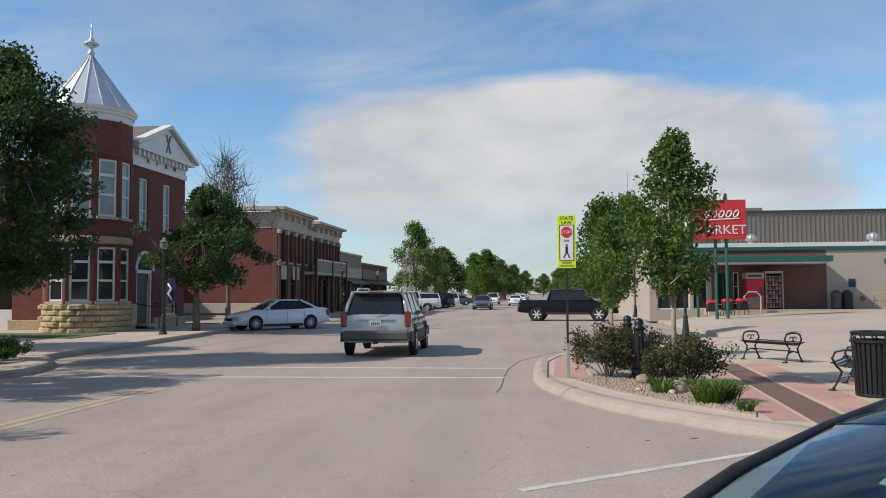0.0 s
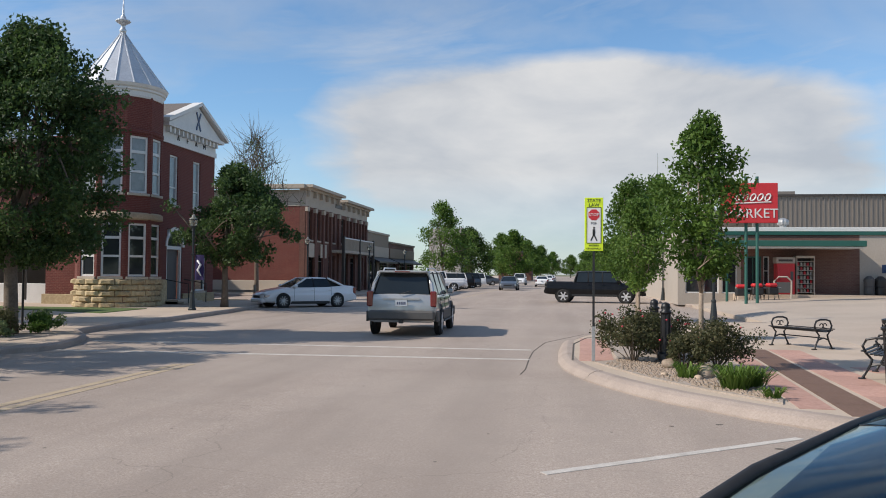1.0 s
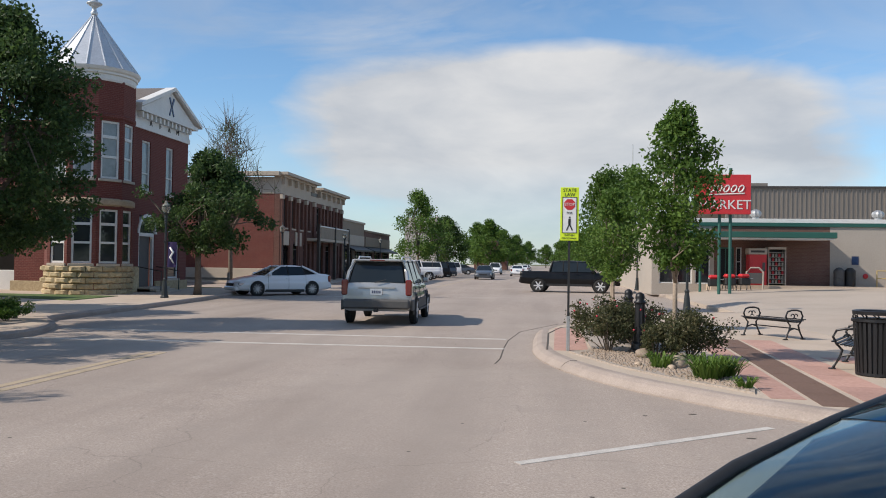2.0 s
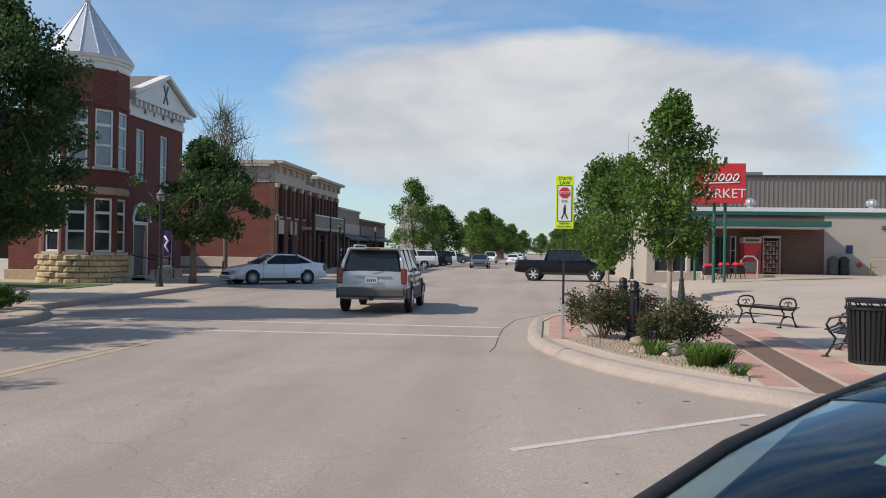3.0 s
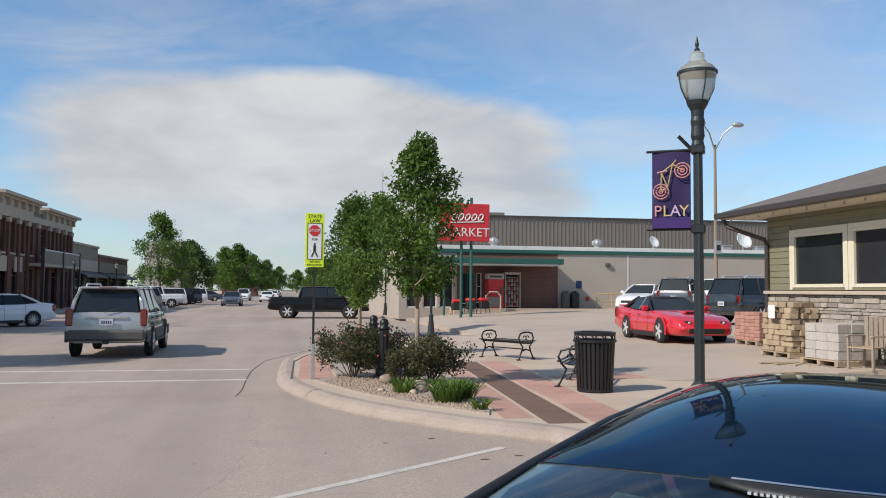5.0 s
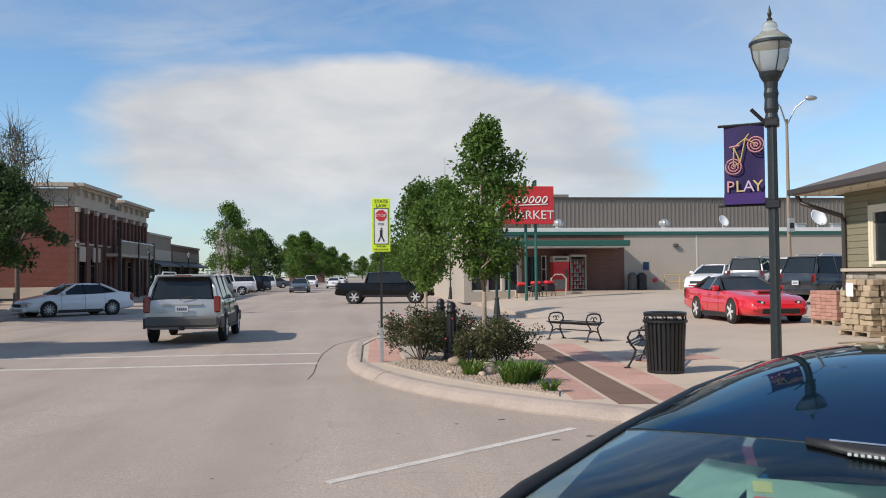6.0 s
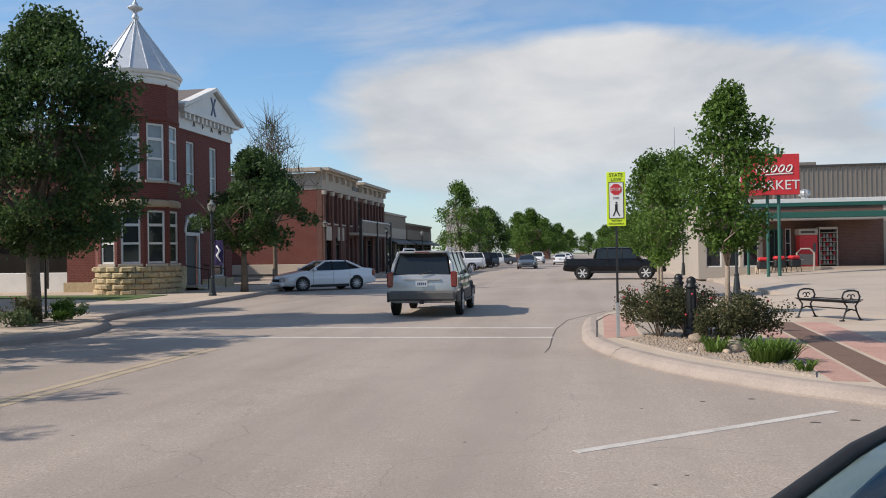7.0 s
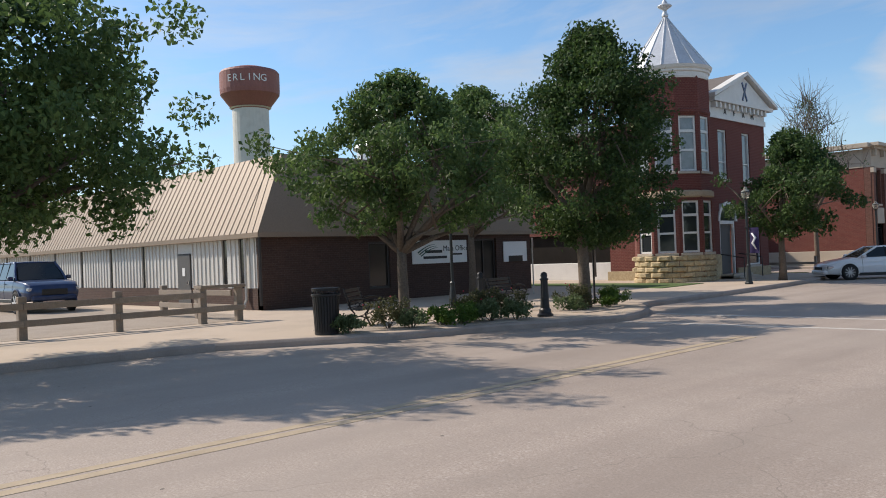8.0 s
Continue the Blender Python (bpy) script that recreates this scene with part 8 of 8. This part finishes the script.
vehicle(SUV, P_WHITE, "white_suv", "white SUV parked nose-in before the shops", (-12.4, 82.5, 0), 180 + 14)
vehicle(SUV, P_BLACK, "dark_suv", "dark SUV parked nose-in before the shops", (-12.3, 88.0, 0), 180 + 14)
vehicle(SUV, P_GREY, "grey_suv", "grey SUV parked nose-in further down", (-12.2, 94.0, 0), 180 + 14)
vehicle(SUV, P_WHITE, "white_estate", "white SUV parked nose-in under the trees", (-12.2, 100.0, 0), 180 + 14)
vehicle(SEDAN, P_GREY, "grey_car", "grey saloon parked far down the block", (-12.0, 118.0, 0), 180 + 14)
for y in (150, 165, 182, 200):
    vehicle(SEDAN, P_GREY if y % 2 else P_WHITE, "far_car", "small parked car far down the street", (-3.2 if y % 4 else 4.2, y, 0), 90)
coupe = vehicle(COUPE, P_RED, "red_coupe", "bright red sports coupe with a dark top", (11.5, 23.75, lotz(11)), -92, spokes=5, top_paint=M_BLACK, lamp=M_BLACK, group="lot cars")
for ob in list(coupe.children):
    if ob.name.split(".")[0] in ("headlamp", "front_bumper", "grille"):
        bpy.data.objects.remove(ob)
part("lower_grille", boxed(2.40, 2.485, -0.52, 0.52, 0.30, 0.44, 0.02), M_WELL, coupe, "black front air intake")
part("hood_scoop", boxed(0.85, 1.55, -0.26, 0.26, 0.80, 0.905, 0.05), P_RED, coupe, "raised hood scoop")
part("scoop_mouth", boxed(1.535, 1.56, -0.2, 0.2, 0.84, 0.885, 0.008), M_WELL, coupe)
part("rear_spoiler", boxed(-2.42, -2.12, -0.72, 0.72, 0.98, 1.03, 0.02), P_RED, coupe, "red boot spoiler")
for sd in (1, -1):
    bm = bmesh.new()
    bmesh.ops.create_icosphere(bm, subdivisions=3, radius=1.0)
    for v in bm.verts:
        v.co = Vector((2.26 + v.co.x * 0.15 - 0.10 * v.co.y * sd * 0.9, sd * 0.58 + v.co.y * 0.19, 0.605 + v.co.z * 0.055))
    hl = part("headlamp", bm, M_CARGLASS, coupe, "dark hooded headlamp", True)
    for k in (-1, 1):
        bm = bmesh.new()
        bmesh.ops.create_icosphere(bm, subdivisions=2, radius=0.04)
        for v in bm.verts:
            v.co += Vector((2.385 - 0.05 * k, sd * (0.58 + 0.075 * k), 0.60))
        part("lamp_lens", bm, M_LENS, hl, smooth=True)
    part("marker_lamp", boxed(2.36, 2.445, sd * 0.60 - 0.05, sd * 0.60 + 0.05, 0.43, 0.465, 0.01), M_OCHRE, coupe, "amber marker lamp")
vehicle(SUV, P_SLATE, "slate_suv", "dark slate estate SUV in the lot", (18.3, 29.2, lotz(18.3, 29.2)), 14, roof_rack=True, group="lot cars")
vehicle(SUV, P_GREY, "teal_suv", "dark teal SUV with roof rails in the lot", (20.8, 41.0, lotz(20.8, 41.0)), 48, roof_rack=True, group="lot cars")
vehicle(SEDAN, P_WHITE, "white_hatch", "white car in the lot", (19.0, 42.2, lotz(19.0, 42.2)), 225, group="lot cars")
vehicle(SUV, P_WHITE, "white_lot_suv", "white SUV in the lot behind the pole", (23.4, 41.6, lotz(23.4, 41.6)), 50, group="lot cars")
vehicle(PICKUP, P_BLUE, "blue_pickup", "blue pickup parked behind the rail fence", (-34.0, 10.4, 0.155), 0, group="lot cars")


def near_car():
    """Deep-blue hatchback beside the camera: rear glass, roof, spoiler with brake lamp; the rest of its body below."""
    c = thing("blue_hatchback", "deep blue hatchback with glossy roof parked in the angled stall", "car", (0.924, 1.367, 0.012), 90 - 38.0, group="parked cars")
    w, back, front = 0.50, 0.11, 1.74
    side = [(1.74, 0.485, 1.355), (1.4, 0.505, 1.402), (0.6, 0.512, 1.412), (0.1, 0.515, 1.396), (-0.17, 0.585, 1.335), (-0.45, 0.67, 1.225), (-0.7, 0.74, 1.07)]

    def edge(x, k):
        for p, q in zip(side, side[1:]):
            if q[0] <= x <= p[0] or q is side[-1] or (x > p[0] and p is side[0]):
                return p[k] + (q[k] - p[k]) * (x - p[0]) / (q[0] - p[0])

    def crown(x, u):
        f = (x - back) / (front - back)
        z = 1.415 + 0.095 * math.sin(math.pi * min(1, max(0, f * 0.75 + 0.16))) - 0.06 * max(0, f - 0.75)
        m = abs(u) ** 2.6
        return z * (1 - m) + (edge(x, 2) + 0.003) * m

    # roof: x forward from the curved seam over the rear glass
    bm = bmesh.new()
    nx, ny = 26, 28
    top = []
    for i in range(nx + 1):
        g = i / nx
        top.append([])
        for j in range(ny + 1):
            u = -1 + 2 * j / ny
            x = back + (front - back) * g + (1 - u * u) * (0.12 * g ** 3 - 0.17 * (1 - g) ** 2)
            top[-1].append(bm.verts.new((x, u * (edge(back + (front - back) * g, 1) - 0.004), crown(min(x, front), u))))
    for i in range(nx):
        for j in range(ny):
            bm.faces.new((top[i][j], top[i + 1][j], top[i + 1][j + 1], top[i][j + 1]))
    r = bmesh.ops.extrude_face_region(bm, geom=bm.faces[:])
    for v in r["geom"]:
        if isinstance(v, bmesh.types.BMVert):
            v.co.z -= 0.006
    bmesh.ops.recalc_face_normals(bm, faces=bm.faces[:])
    roof = part("roof", bm, P_NAVY, c, "glossy deep blue roof", True)
    roof.data.set_sharp_from_angle(angle=radians(40))

    def seam(u):
        x = back - 0.17 * (1 - u * u)
        return x, u * (edge(back, 1) - 0.004), crown(x, u)
    # rear glass, curved, clear and tinted
    bm = bmesh.new()
    gl = []
    for i in range(13):
        f = i / 12
        row = []
        for j in range(19):
            u = -1 + 2 * j / 18
            m = abs(u) ** 2.6
            xe = back - 0.80 * f
            xs, _, zs = seam(u)
            z = zs - 0.001 - (0.13 * f + 0.14 * f * f) * (1 - m) - (edge(back, 2) - edge(xe, 2)) * m
            row.append(bm.verts.new((xs - 0.001 - (0.80 - 0.15 * (1 - u * u)) * f, u * (edge(xe, 1) - 0.006), z)))
        gl.append(row)
    for i in range(12):
        for j in range(18):
            bm.faces.new((gl[i][j], gl[i][j + 1], gl[i + 1][j + 1], gl[i + 1][j]))
    r = bmesh.ops.extrude_face_region(bm, geom=bm.faces[:])
    for v in r["geom"]:
        if isinstance(v, bmesh.types.BMVert):
            v.co.z -= 0.005
    bmesh.ops.recalc_face_normals(bm, faces=bm.faces[:])
    g = part("rear_glass", bm, clear_glass("tinted_hatch_glass", (0.36, 0.56, 0.60)), c, "blue-tinted rear glass", True)
    g.data.set_sharp_from_angle(angle=radians(40))
    g.visible_shadow = False
    bm = bmesh.new()
    tube(bm, [(x - 0.003, y, z - 0.003) for x, y, z in [seam(-0.98 + 1.96 * i / 24) for i in range(25)]], 0.002, 5)
    part("glass_seal", bm, M_BLACK, c)
    # pillars and black roof mouldings down both sides
    for sd in (1, -1):
        bm = bmesh.new()
        tube(bm, [(x, sd * y, z) for x, y, z in side], [0.007, 0.007, 0.008, 0.010, 0.015, 0.018, 0.02], 10)
        part("roof_moulding", bm, M_BLACK, c, "black roof side moulding", True)
        bm = bmesh.new()
        rings(bm, [[(x, sd * (w + 0.01), z1), (x, sd * (w + 0.03), z1 - 0.02), (x2, sd * 0.80, 0.95), (x2, sd * 0.76, 0.95)] for x, x2, z1 in ((1.75, 2.2, 1.33), (1.68, 2.1, 1.34))])
        part("pillar", bm, P_NAVY, c)
        bm = bmesh.new()
        rings(bm, [[(0.0, sd * (w + 0.015), 1.37), (1.6, sd * (w + 0.01), 1.36), (2.05, sd * 0.79, 0.96), (-0.55, sd * 0.80, 0.96)],
                   [(0.0, sd * (w + 0.01), 1.37), (1.6, sd * (w + 0.005), 1.36), (2.05, sd * 0.785, 0.96), (-0.55, sd * 0.795, 0.96)]])
        part("side_window", bm, M_CARGLASS, c)
    # lower body with bumper and doors
    loops = []
    for x, wf, zb, zt in ((-0.82, .84, .40, .92), (-0.78, .94, .34, 1.0), (-0.4, 1.0, .28, 0.97), (0.6, 1.0, .22, 0.96), (1.7, 1.0, .22, 0.97), (2.2, .98, .22, .97), (2.8, .94, .24, .86), (3.15, .84, .28, .72), (3.28, .64, .34, .58)):
        ww = 0.88 * wf
        half = [(ww * 0.8, zb), (ww * 0.97, zb + 0.08), (ww, (zb + zt) / 2), (ww * 0.97, zt - 0.08), (ww * 0.9, zt), (ww * 0.4, zt + 0.01)]
        loops.append([(x, y, z) for y, z in half] + [(x, -y, z) for y, z in half[::-1]])
    bm = bmesh.new()
    rings(bm, loops)
    bmesh.ops.recalc_face_normals(bm, faces=bm.faces[:])
    part("body", bm, P_NAVY, c, smooth=True)
    bm = bmesh.new()
    rings(bm, [[(1.72, y, crown(1.6, y / w) - 0.02) for y in (-w + 0.05, w - 0.05)] + [(2.25, y, 0.97) for y in (0.72, -0.72)],
               [(1.70, y, crown(1.6, y / w) - 0.03) for y in (-w + 0.05, w - 0.05)] + [(2.23, y, 0.96) for y in (0.72, -0.72)]])
    part("windscreen", bm, M_CARGLASS, c)
    for x in (2.55, 0.0):
        for sd in (1, -1):
            wheel(c, x, sd, 0.83, 0.32, 5)
    for sd in (1, -1):
        part("tail_lamp", boxed(-0.83, -0.7, sd * 0.7 - 0.09, sd * 0.7 + 0.1, 0.72, 0.95, 0.03), M_TAIL, c)
    # slim spoiler lip with a high brake light behind the seam
    def lip(y, d, up):
        x, _, z = seam(y / 0.51)
        return x - d, y, z + up - 0.16 * d
    bm = bmesh.new()
    rings(bm, [[lip(y, 0.004, 0.004), lip(y, 0.012 + d * 0.4, 0.010), lip(y, 0.014 + d, 0.004), lip(y, 0.012 + d, -0.002), lip(y, 0.006, 0.0)]
               for y, d in ((0.165, 0.001), (0.13, 0.014), (0.09, 0.030), (0.0, 0.044), (-0.12, 0.046), (-0.24, 0.036), (-0.33, 0.004))])
    bmesh.ops.recalc_face_normals(bm, faces=bm.faces[:])
    sp = part("spoiler", bm, M_BLACK, c, "black spoiler lip", True)
    for k in range(30):
        y = 0.10 - k * 0.0085
        x0, _, z0 = lip(y, 0.047, 0.005)
        part("lamp_rib", boxed(x0 - 0.007, x0 + 0.007, y - 0.0026, y + 0.0026, z0 - 0.003, z0 + 0.0012, 0.0006), M_LENS, sp, "clear ribbed brake lamp" if k == 0 else "")
    # thin bright tube drawn for the light line reflected along the spoiler's top edge
    bm = bmesh.new()
    tube(bm, [lip(0.13 - 0.03 * i, 0.018, 0.0105) for i in range(14)], 0.0022, 5)
    part("chrome_strip", bm, M_CHROME, sp)
    # shelf with papers under the glass
    sh = part("parcel_shelf", boxed(-0.60, 0.35, -0.56, 0.56, 1.03, 1.045), M_TRIMGREY, c)
    m = Matrix.Translation((0.06, 0.325, 1.33)) @ Matrix.Rotation(radians(-12), 4, "Z") @ Matrix.Rotation(radians(-15), 4, "Y")
    part("paper_sheet", boxed(-0.07, 0.075, -0.055, 0.055, 0.0, 0.002, 0, m), M_LEAFLET, c, "pale green paper sheet")
    m2 = Matrix.Translation((-0.02, 0.145, 1.305)) @ Matrix.Rotation(radians(14), 4, "Z") @ Matrix.Rotation(radians(-24), 4, "Y")
    bk = part("notice_card", boxed(-0.15, 0.10, -0.11, 0.11, 0.0, 0.004, 0, m2), M_LEAFLET, c, "pale card with a red printed frame")
    bm = bmesh.new()
    for a, b, cc, d in ((-0.13, 0.04, -0.1, -0.09), (-0.13, 0.04, 0.09, 0.1), (-0.13, 0.04, -0.005, 0.005), (0.04, 0.05, -0.1, 0.1)):
        block(bm, a, b, cc, d, 0.0045, 0.006, 0, m2)
    part("red_frame", bm, M_RED, bk)
    for word, y in (("PHONE", -0.05), ("RATING", 0.045)):
        lettering(word, 0.026, M_BLACK, bk, m2 @ Matrix.Translation((-0.02, y, 0.006)), depth=0.0005)
    part("yellow_tab", boxed(0.062, 0.09, 0.07, 0.1, 0.0045, 0.006, 0, m2), M_OCHRE, bk)


M_LEAFLET = surface("pale_green_paper", (0.19, 0.24, 0.19), (0.24, 0.29, 0.235), 0.7, fine=20, coarse=3, bump=0.0, stain=0.1)
near_car()
